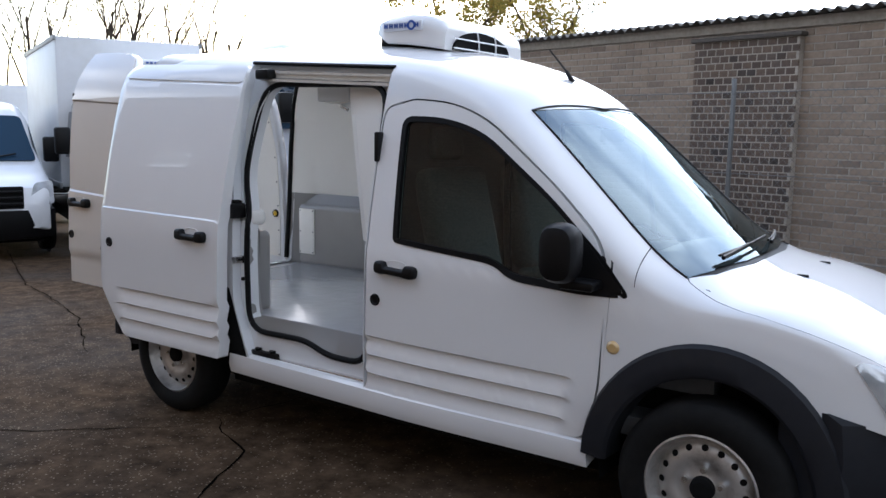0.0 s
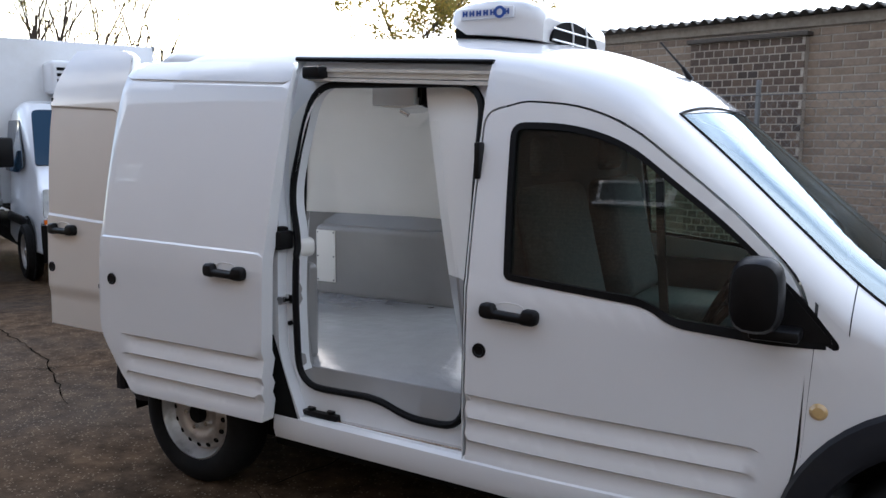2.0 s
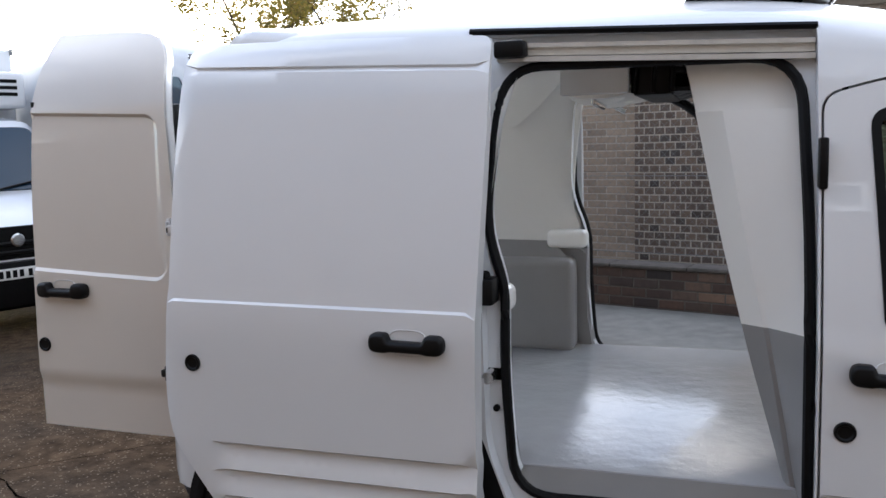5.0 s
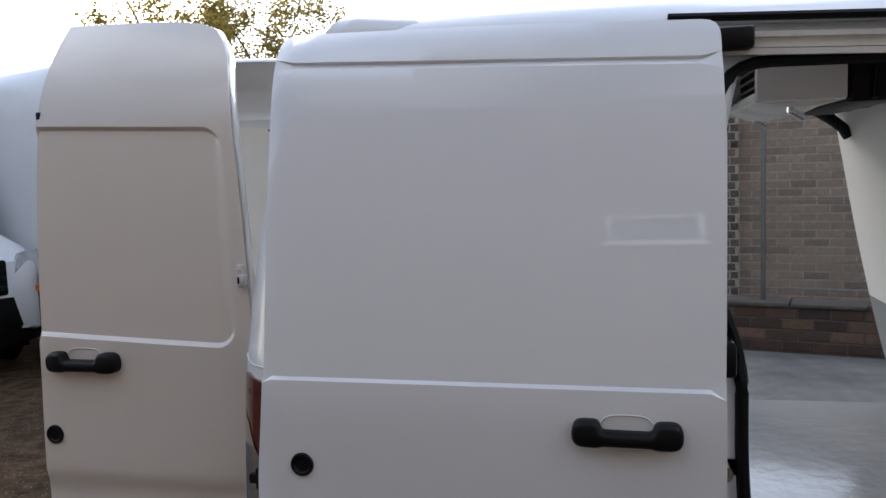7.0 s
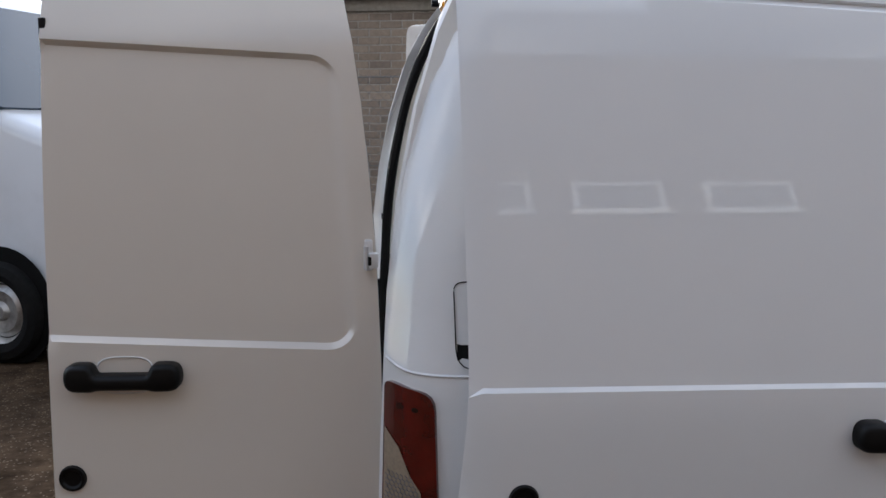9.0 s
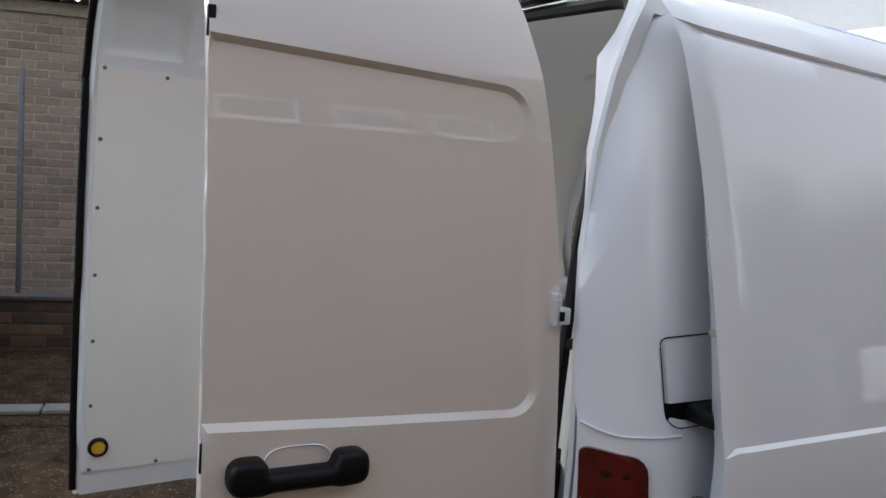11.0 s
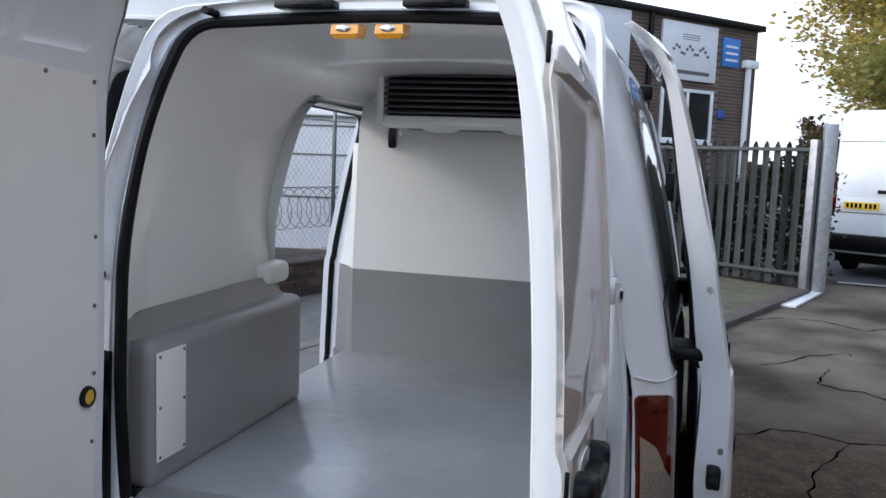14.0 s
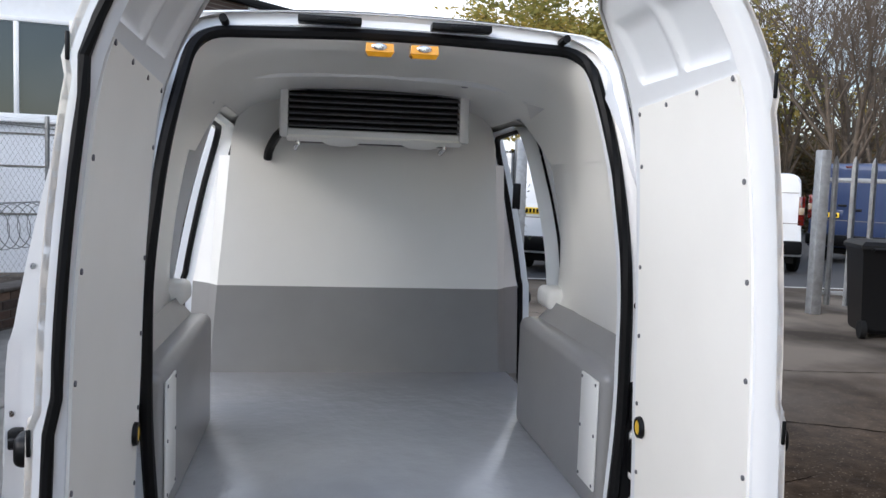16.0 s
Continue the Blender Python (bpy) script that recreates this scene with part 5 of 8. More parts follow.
def rear_door(sgn, swing):
    rd = new("rear_door")
    rd.parent = van
    tagged(rd, "white rear door swung wide open, warm light in its colour")

    def fix(bm):
        return bm if sgn == 1 else flip(bm)
    part("door_skin", fix(sheet(rd_loop, [], door_out, 0.03, 0.012, (1, 0, 0), f_lines)), PAINT_WARM_LIT, rd, smooth=35)
    # rolled edge that gives the door its depth
    bm = bmesh.new()
    d = dense(rd_loop, 0.04)
    
    def base(y, z):
        return Vector((interp(z, DOOR_X) - 0.014 - 0.018 * (1 - (y / 0.7) ** 2), y, z))
    rows = [[door_out(*p) + Vector((0.002, 0, 0)) for p in d], [base(*p) + Vector((0.03, 0, 0)) for p in d]]
    cen = Vector((-0.35, 1.2))
    rows.append([base(*p) + Vector((0.049, (cen.x - p[0]) * 0.012, (cen.y - p[1]) * 0.008)) for p in d])
    rows.append([base(*p) + Vector((0.0580, (cen.x - p[0]) * 0.042, (cen.y - p[1]) * 0.02)) for p in d])
    loft(bm, rows, True)
    part("door_edge", fix(bm), PAINT, rd, smooth=50)
    inner = offset_loop(rd_loop, -0.012)

    def door_in(y, z, o=0.050):
        x = interp(z, DOOR_X) - 0.014 - 0.018 * (1 - (y / 0.7) ** 2) + o + 0.008
        for y0, y1 in ((-0.30, -0.09), (-0.54, -0.33)):
            k = min(sstep(y0, y0 + 0.014, y), sstep(y1, y1 - 0.014, y), sstep(1.785, 1.80, z), sstep(1.925, 1.905, z))
            x -= 0.012 * k
        return Vector((x, y, z))
    part("inner_pressing", fix(sheet(inner, [], door_in, 0.012)), JAMB, rd, smooth=35)
    board = [(FREE - 0.02, 0.63), (-0.655, 0.63), (-0.665, 1.0), (-0.655, 1.35), (-0.62, 1.60), (-0.585, 1.735), (FREE - 0.02, 1.755)]
    part("lining_board", fix(sheet(board, [], lambda y, z: door_in(y, min(z, 1.76), 0.055) + Vector((0, 0, max(0, z - 1.76))), 0.06, 0.006, (-1, 0, 0))), LINING, rd, "cream lining board fixed with small screws")
    for y, z in dense(offset_loop(board, -0.015), 0.19):
        p = door_in(y, z, 0.055)
        part("screw", fix(rod(bmesh.new(), p, p + Vector((0.003, 0, 0)), 0.0055, 8)), GREY_INK, rd)
    # release knobs
    for y, z in ((-0.625, 0.945), (-0.12, 0.70)):
        p = door_in(y, z, 0.055)
        m = Matrix.Translation((p.x, p.y * sgn, p.z)) @ Matrix.Rotation(radians(90), 4, "Y")
        a = part("knob_ring", lathe(bmesh.new(), [(0.020, 0.012), (0.026, 0.010), (0.028, 0.0)], 24), BLACK, rd)
        a.matrix_local = m
        a = part("release_knob", lathe(bmesh.new(), [(0.0, 0.010), (0.017, 0.010), (0.0205, 0.006)], 24), YELLOW, rd, "round yellow release knob")
        a.matrix_local = m
    # lock case and strikers on the free edge
    for z, h in ((1.735, 0.045), (1.105, 0.045)):
        p = door_out(FREE, z)
        bm = bx((p.x + 0.001, FREE - 0.010, z - h / 2), (p.x + 0.008, FREE + 0.003, z + h / 2), 0.002)
        part("edge_latch", fix(bm), BLACK, rd)
    p = door_out(-0.2085, 1.075)
    door_handle(rd, facing((p.x, p.y * sgn, p.z), (-1, 0, 0.02)))
    p = door_out(-0.10, 0.869)
    lock_plug(rd, facing((p.x, p.y * sgn, p.z), (-1, 0, 0)))
    if sgn < 0:
        pts = [Vector((door_out(FREE, z).x + 0.035, 0.058, z)) for z in [0.58 + 0.06 * k for k in range(24)]]
        part("edge_seal", tube(bmesh.new(), pts, 0.010, 8), RUBBER, rd, "black rubber meeting strip")
    hinge = Vector((-0.618, -0.705 * sgn, 0))
    rd.matrix_local = Matrix.Translation((0.0113, 0.0314, 0) if sgn == 1 else (0, -0.063, 0)) @ Matrix.Translation(hinge) @ Matrix.Rotation(radians(swing), 4, "Z") @ Matrix.Translation(-hinge)
    return rd


rear_door(1, 87.5)
rear_door(-1, -87.6)
# hinges stay on the frame
for sgn in (1, -1):
    for z in (1.305, 0.78):
        hg = new("hinge")
        hg.parent = van
        tagged(hg, "pale box-shaped door hinge with a dark slot")
        bm = bx((-0.638, -0.690, z - 0.028), (-0.622, -0.664, z + 0.032), 0.003)
        part("door_leaf", bm if sgn == 1 else flip(bm), HINGE, hg)
        bm = bx((-0.630, -0.702, z - 0.022), (-0.611, -0.682, z + 0.008), 0.003)
        part("frame_leaf", bm if sgn == 1 else flip(bm), HINGE, hg)
        bm = rod(bmesh.new(), (-0.634, -0.690, z - 0.024), (-0.634, -0.690, z + 0.021), 0.006, 12)
        part("hinge_pin", bm if sgn == 1 else flip(bm), HINGE, hg)
        bm = bx((-0.6315, -0.7025, z - 0.016), (-0.624, -0.694, z + 0.002), 0.002)
        part("slot", bm if sgn == 1 else flip(bm), BLACK, hg)
    # black lower half of the jamb, with its latch and straps
    outline = [(-0.624, 0.62), (-0.672, 0.64), (-0.662, 0.70), (-0.640, 0.715), (-0.664, 0.735), (-0.664, 0.76), (-0.642, 0.775), (-0.640, 0.90), (-0.664, 0.915), (-0.668, 1.02), (-0.655, 1.035), (-0.625, 1.028)]
    bm = sheet(rounded(outline, 0.008, 3), [], lambda y, z: rear_skin(y, z, 0.036), 0.03, 0.014, (1, 0, 0))
    part("jamb_trim", bm if sgn == 1 else flip(bm), BLACK, van, "black plastic trim low on the door frame", smooth=40)
    for lo, hi in (((-0.610, -0.662, 0.93), (-0.565, -0.640, 1.01)), ((-0.605, -0.655, 0.79), (-0.565, -0.642, 0.88))):
        bm = bx(lo, hi, 0.008)
        part("frame_latch", bm if sgn == 1 else flip(bm), BLACK, van, "black latch on the door frame")
    part("jamb_plug", (lambda b_: b_ if sgn == 1 else flip(b_))(rod(bmesh.new(), rear_skin(-0.652, 1.235, 0.026), rear_skin(-0.652, 1.235, 0.036), 0.011)), RUBBER, van)

# roof-mounted condenser
unit = new("roof_condenser")
unit.parent = van
tagged(unit, "white streamlined roof refrigeration unit")
US = [(1.035, 0.35, 2.05), (1.055, 0.37, 2.09), (1.12, 0.38, 2.115), (1.25, 0.385, 2.122), (1.36, 0.38, 2.105), (1.42, 0.375, 2.075), (1.45, 0.36, 2.045)]
bm = bmesh.new()
rows = []
for x, w, zt in US:
    zb = top_z(x) - 0.012 + 0.045 * sstep(1.12, 1.03, x)
    rows.append([(x, y, max(z, zb)) for y, z in rounded([(-w, zb, 0.01), (-w * 0.97, zt, 0.07), (w * 0.97, zt, 0.07), (w, zb, 0.01)], n=5)])
loft(bm, rows, True, True)
part("cowl", bm, PAINT, unit, smooth=45)
part("base", bx((1.045, -0.34, 1.95), (1.42, 0.34, 2.02), 0.01), BLACK_MATT, unit)
bm = sheet([(-0.04 + 0.255 * math.cos(a), 1.945 + 0.098 * math.sin(a)) for a in [math.pi * k / 20 for k in range(21)]], [], lambda y, z: (1.463 - 0.28 * max(0, z - 2.0), y, z), 0.04, 0.03, (-1, 0, 0))
part("fan_opening", bm, BLACK_MATT, unit)
bm = bmesh.new()
for z in (1.95, 1.995):
    tube(bm, [(1.472, y, z) for y in (-0.31, -0.15, 0.0, 0.12, 0.235)], 0.0038, 6)
for y in (-0.09, 0.07):
    tube(bm, [(1.470 - 0.25 * max(0, z - 2.0), y, z) for z in (1.94, 1.99, 2.04)], 0.0038, 6)
part("guard_wires", bm, PAINT, unit)
for sgn in (1, -1):
    # maker's plate: pale strip with blue bars and a ring
    pl = part("badge_plate", bx((1.10, -0.389, 2.035), (1.335, -0.372, 2.078), 0.003) if sgn == 1 else flip(bx((1.10, -0.391, 2.035), (1.335, -0.378, 2.078), 0.003)), PALE_INK, unit, "pale badge with blue marks")
    bm = bmesh.new()
    for k in range(7):
        if k == 5:
            continue
        x = 1.112 + 0.031 * k
        box(bm, (x, -0.393, 2.047), (x + 0.007, -0.3905, 2.068))
        box(bm, (x + 0.014, -0.393, 2.047), (x + 0.021, -0.3905, 2.068))
        box(bm, (x + 0.004, -0.393, 2.054), (x + 0.018, -0.3905, 2.060))
    lathe(bm, [(0.013, 0.001), (0.024, 0.001), (0.024, 0.0)], 24, Matrix.Translation((1.277, -0.3915, 2.057)) @ Matrix.Rotation(radians(90), 4, "X"))
    part("badge_marks", bm if sgn == 1 else flip(bm), BLUE_INK, pl)

# ---- insulated load space ----
FLOOR_Z, LINE_Z = 0.614, 1.042
HOLE_XZ = rounded(HOLE, n=6)


def wall_in(z):
    """Half the width of the lining at height z."""
    return interp(z, [(0.5, 0.725), (0.62, 0.722), (1.05, 0.712), (1.12, 0.694), (1.3, 0.672), (1.5, 0.645), (1.65, 0.615), (1.76, 0.575), (1.85, 0.505), (1.90, 0.40)])


# side linings, cut to the side openings; white over grey


def back_x(z):
    return interp(z, REAR) + 0.062


# where the lining meets the seal of the side opening
EDGE_X = [(1.05, 0.560), (1.17, 0.540), (1.25, 0.516), (1.38, 0.520), (1.50, 0.534), (1.62, 0.553), (1.71, 0.574), (1.775, 0.597), (1.80, 0.63)]
EDGE_Y = [(1.05, 0.748), (1.17, 0.745), (1.25, 0.742), (1.38, 0.734), (1.50, 0.713), (1.62, 0.688), (1.71, 0.652), (1.775, 0.614), (1.80, 0.585)]


def side_lining(x, z):
    near = interp(z, [(0.5, 0.60), (1.0, 0.616), (1.3, 0.617), (1.58, 0.592), (1.75, 0.562), (1.85, 0.54)])
    k = sstep(0.22, 0.0, x - back_x(z))
    w = wall_in(z)
    w += (min(near, w) - w) * k
    if z > 1.06:
        # it flares out towards the opening
        xe, ye = interp(z, EDGE_X), interp(z, EDGE_Y)
        u = min(max((x - 0.13) / (xe - 0.13), 0.0), 1.0)
        w += (ye - w) * (0.7 * u + 0.3 * u * u) * sstep(1.06, 1.12, z)
    return Vector((x, -w, z))


low = [(back_x(0.6), 0.60), (back_x(1.1), 1.105), (0.30, 1.072), (0.55, 1.062), (0.576, 1.04), (0.575, 0.9), (0.578, 0.75), (0.60, 0.60)]
each_side("lower_side_lining", sheet(low, [], side_lining, 0.06), GRP_GREY, "grey moulded lower lining")
upper = [(back_x(1.1), 1.107)] + [(back_x(z), z) for z in (1.3, 1.5, 1.65, 1.74)] + [(-0.28, 1.80), (0.0, 1.80), (0.64, 1.80)]
upper += [(interp(z, EDGE_X), z) for z in (1.775, 1.74, 1.71, 1.66, 1.62, 1.56, 1.50, 1.44, 1.38, 1.31, 1.25, 1.21, 1.17, 1.11, 1.064)] + [(0.30, 1.074)]
each_side("upper_side_lining", sheet(upper, [], side_lining, 0.04), GRP_WHITE, "white moulded upper lining")
# from the lining's edge to the seal
ze = [1.064 + 0.0237 * k for k in range(31)]
edge = [(interp(z, EDGE_X), interp(z, EDGE_Y), z) for z in ze]
each_side("lining_return", loft(bmesh.new(), [[(x, -y, z) for x, y, z in edge], [(x + 0.006, -max(half(x, z) - 0.056, y + 0.004), z + 0.002) for x, y, z in edge]], False), GRP_WHITE)
zs_ = [0.60 + 0.046 * k for k in range(11)]
each_side("lining_return", loft(bmesh.new(), [[(interp(z, [(0.6, 0.60), (0.75, 0.578), (0.9, 0.575), (1.06, 0.562)]), -wall_in(z), z) for z in zs_], [(interp(z, [(0.6, 0.605), (0.75, 0.582), (0.9, 0.579), (1.06, 0.580)]), -half(0.58, z) + 0.056, z) for z in zs_]], False), GRP_GREY)
# header over the side opening
each_side("header_return", loft(bmesh.new(), [[(x, -wall_in(1.80) + 0.006, 1.801), (x, -half(x, 1.775) + 0.085, 1.782), (x, -half(x, 1.768) + 0.058, 1.768 - 0.016 * (x - 0.6))] for x in [0.60 + 0.05 * k for k in range(16)]], False), GRP_WHITE)
# rounded nosing at the front of the upper lining
bm = bx((0.40, -0.775, 1.066), (0.585, -0.668, 1.150), 0.028, seg=4)
each_side("lining_nose", bm, GRP_WHITE, "white rounded block over the wheel box", smooth=50)

def spread(pts, n):
    """The polyline at n even steps."""
    run = [0.0]
    for a, b in zip(pts, pts[1:]):
        run.append(run[-1] + math.dist(a, b))
    tab = [[(r, p[c]) for r, p in zip(run, pts)] for c in (0, 1)]
    return [(interp(run[-1] * k / (n - 1), tab[0]), interp(run[-1] * k / (n - 1), tab[1])) for k in range(n)]


# ceiling
bm = bmesh.new()
rows = []
for i in range(17):
    x = -0.37 + 1.72 * i / 16
    zc = 1.915 - 0.022 * sstep(-0.2, 0.7, x)
    row = []
    zl = 1.62 + 0.175 * sstep(0.30, 0.48, x)
    half_row = [(wall_in(z) - 0.004, z) for z in (zl, (zl + 1.80) / 2, 1.80)] + [(0.50, 1.85), (0.44, 1.882), (0.36, 1.90), (0.2, 1.912), (0.0, 1.916)]
    if i == 0:
        rim_line = [p for p in dense(rh_loop, 0.012) if p[0] > 0.01 and p[1] > 1.60]
        rim_line.sort(key=lambda p: math.atan2(p[0], p[1] - 1.55), reverse=True)
        half_row = [(y - 0.002, z - 0.002) for y, z in rim_line] + [(0.0, 1.936)]
    cut = next(k for k, p in enumerate(half_row) if p[1] >= 1.799)
    half_row = spread(half_row[:cut + 1], 6) + spread(half_row[cut:], 12)[1:]
    for y, z in [(-y, z) for y, z in half_row] + [(y, z) for y, z in reversed(half_row[:-1])]:
        row.append((interp(z, REAR) + 0.064 if i == 0 else x, y, z + (zc - 1.915) * sstep(1.80, 1.9, z)))
    rows.append(row)
loft(bm, rows, False)
part("load_ceiling", bm, GRP_WHITE, van, "white moulded load space ceiling", smooth=50)
# floor
bm = bx((-0.42, -0.742, 0.56), (1.372, 0.742, FLOOR_Z), 0.008)
part("load_floor", bm, FLOOR_GREY, van, "glossy grey textured load floor")
bm = loft(bmesh.new(), [[(-0.415, y, 0.6125), (-0.44, y, 0.611), (-0.478, y, 0.600), (-0.490, y, 0.590)] for y in (-0.62, -0.3, 0.0, 0.3, 0.62)], False)
part("floor_lip", bm, GRP_GREY, van, "grey sloped end of the load floor")
# grey face from the floor's edge down and out to the seal
low_edge = [p for p in dense(HOLE_XZ, 0.03) if p[1] < FLOOR_Z - 0.004]
low_edge.sort()
skirt = [[(max(min(p[0], 1.34), 0.60), -0.738, FLOOR_Z - 0.002), (max(min(p[0], 1.36), 0.60), -0.745, FLOOR_Z - 0.010), (p[0], -half(p[0], p[1]) + 0.075, p[1] + 0.006), (p[0], -half(p[0], p[1]) + 0.058, p[1] - 0.004)] for p in low_edge]
each_side("floor_skirt", loft(bmesh.new(), skirt, False), GRP_GREY_SHADE, "grey sloped floor edge, shade in its colour")

# wheel boxes with their access panels
bm = bmesh.new()
box(bm, (-0.455, -0.74, 0.60), (0.535, -0.588, 1.030), 0.035, seg=4)
each_side("wheel_box", bm, GRP_GREY, "grey moulded wheel box", smooth=50)
bm = sheet([(-0.45, 1.03), (0.50, 1.03), (0.42, 1.10), (-0.45, 1.115)], [], lambda x, z: (x, -0.66 - (z - 1.03) * 0.55, z), 0.05)
each_side("box_cove", bm, GRP_GREY)
for sgn in (1, -1):
    pan = part("access_panel", bx((-0.436, -0.5885, 0.682), (-0.292, -0.5815, 1.0), 0.003) if sgn == 1 else flip(bx((-0.436, -0.5885, 0.682), (-0.292, -0.5815, 1.0), 0.003)), GRP_WHITE, van, "white screwed access panel")
    for x in (-0.424, -0.304):
        for z in (0.695, 0.84, 0.987):
            bm = rod(bmesh.new(), (x, -0.583, z), (x, -0.5795, z), 0.005, 8)
            part("panel_screw", bm if sgn == 1 else flip(bm), GREY_INK, pan)


# bulkhead: upright below, leaning back above
def bulk_x(z):
    return interp(z, [(0.55, 1.342), (0.614, 1.328), (0.93, 1.242), (1.05, 1.212), (1.3, 1.153), (1.63, 1.085), (1.92, 1.02)])


def bulk_y(z):
    """Half the width of the bulkhead's flat face."""
    return interp(z, [(0.6, 0.695), (1.04, 0.652), (1.3, 0.622), (1.62, 0.590), (1.75, 0.572), (1.85, 0.52), (1.93, 0.44)])


lo_edge = [(bulk_y(z), z) for z in (0.60, 0.75, 0.9, LINE_Z)]
up_edge = [(bulk_y(z), z) for z in (LINE_Z, 1.2, 1.35, 1.5, 1.62, 1.70, 1.78, 1.85, 1.93)]
bm = sheet([(-y, z) for y, z in lo_edge] + list(reversed(lo_edge)), [], lambda y, z: (bulk_x(z), y, z), 0.07)
part("lower_bulkhead", bm, GRP_GREY, van, "grey lower bulkhead lining")
bm = sheet([(-y, z) for y, z in up_edge] + list(reversed(up_edge)), [], lambda y, z: (bulk_x(z) + 0.001, y, z), 0.07)
part("upper_bulkhead", bm, GRP_WHITE, van, "white upper bulkhead lining")
# chamfered end posts of the bulkhead beside the doors
for z0, z1, mat in ((0.60, LINE_Z, GRP_GREY), (LINE_Z, 1.628, GRP_WHITE)):
    bm = bmesh.new()
    rows = []
    for k in range(9):
        z = z0 + (z1 - z0) * k / 8
        x, y = bulk_x(z), bulk_y(z)
        xp = interp(z, [(0.60, 1.345), (1.05, 1.268), (1.28, 1.222), (1.63, 1.157)])
        yo = interp(z, [(0.60, 0.735), (1.04, 0.692), (1.28, 0.674), (1.63, 0.642)])
        xf = 1.366 - 0.012 * sstep(1.4, 1.64, z)
        yf = max(yo + 0.006, half(xf, z) - 0.08)
        rows.append([(x + 0.03, -y + 0.02, z), (x, -y, z), (xp - 0.006, -yo + 0.006, z), (xp, -yo, z), (xp + 0.012, -yo - 0.001, z), (xf, -yf, z), (xf + 0.03, -yf + 0.02, z)])
    loft(bm, rows, False)
    if z1 > 1.3:
        bm.faces.new([bm.verts.new(p) for p in rows[-1]])
    each_side("bulkhead_post", bm, mat, smooth=35)
bm = bmesh.new()
loft(bm, [[(bulk_x(z) + 0.002, -bulk_y(z) + 0.001, z), (1.40, -bulk_y(z) - 0.03, z)] for z in (1.60, 1.66, 1.72, 1.78, 1.84, 1.90)], False)
each_side("bulkhead_shoulder", bm, GRP_WHITE)

# evaporator on the bulkhead
ev = new("evaporator")
ev.parent = van
tagged(ev, "white ceiling evaporator with a black slotted outlet")
bm = bx((0.655, -0.372, 1.705), (0.86, 0.345, 1.735), 0.01)
box(bm, (0.645, -0.385, 1.70), (0.86, -0.345, 1.912), 0.008)
box(bm, (0.645, 0.330, 1.70), (0.86, 0.362, 1.912), 0.008)
box(bm, (0.655, -0.372, 1.895), (0.86, 0.345, 1.915), 0.004)
part("housing", bm, PAINT, ev)
part("outlet_back", bx((0.70, -0.35, 1.73), (0.71, 0.335, 1.90)), BLACK_MATT, ev)
for k in range(7):
    z = 1.748 + 0.0235 * k
    s = part("slat", bx((0.648, -0.347, z - 0.0025), (0.672, 0.331, z + 0.0025), 0.001, Matrix.Translation((0.66, 0, z)) @ Matrix.Rotation(radians(-25), 4, "Y") @ Matrix.Translation((-0.66, 0, -z))), GREY_INK, ev)
bm = bmesh.new()
for k in range(7):
    y = -0.345 + 0.11 * k
for y0 in (-0.20, 0.12):
    lathe(bm, [(0.0, -0.03), (0.05, -0.026), (0.085, -0.012), (0.10, 0.0)], 28, Matrix.Translation((0.74, y0, 1.705)) @ Matrix.Diagonal((1, 1, 1.15, 1)))
rows = []
for k in range(15):
    x = 0.655 + 0.205 * k / 14
    rows.append([(x, -0.36, 1.71), (x, -0.36, 1.70 - 0.012 * math.sin(math.pi * k / 14)), (x, 0.335, 1.70 - 0.012 * math.sin(math.pi * k / 14)), (x, 0.335, 1.71)])
loft(bm, rows, True, True)
part("drip_tray", bm, GRP_WHITE, ev, "white scalloped drip tray")
for y0 in (-0.22, 0.0, 0.20):
    part("fan", lathe(bmesh.new(), [(0.085, 0.05), (0.095, 0.0), (0.07, -0.02), (0.03, -0.03), (0.0, -0.03)], 24, Matrix.Translation((0.945, y0, 1.735)) @ Matrix.Rotation(radians(20), 4, "Y")), BLACK, ev)
part("fan_pack", bx((0.866, -0.335, 1.69), (0.99, 0.315, 1.91), 0.015), BLACK, ev, "black fan pack")
part("bracket", bx((0.99, -0.345, 1.70), (1.045, -0.20, 1.715), 0.004), BLACK, ev)
part("bracket", bx((0.99, -0.345, 1.755), (1.03, -0.28, 1.775), 0.004), BLACK, ev)
for y in (-0.345, 0.325):
    for k in range(3):
        part("pipe", rod(bmesh.new(), (0.87 + 0.06 * k, y, 1.70), (0.89 + 0.05 * k, y, 1.88), 0.008, 8), BLACK, ev)
bm = bmesh.new()
tube(bm, [(0.90, 0.36, 1.735), (0.94, 0.385, 1.715), (1.0, 0.41, 1.68), (1.04, 0.425, 1.65), (1.06, 0.43, 1.62)], 0.019, 10)
part("drain_hose", bm, BLACK, ev)
for y in (0.29, -0.30):
    bm = rod(bmesh.new(), (0.74, y, 1.71), (0.74, y, 1.675), 0.009, 10)
    rod(bm, (0.74, y, 1.68), (0.775, y + 0.012, 1.66), 0.010, 10)
    part("drain_stub", bm, CHROME, ev)
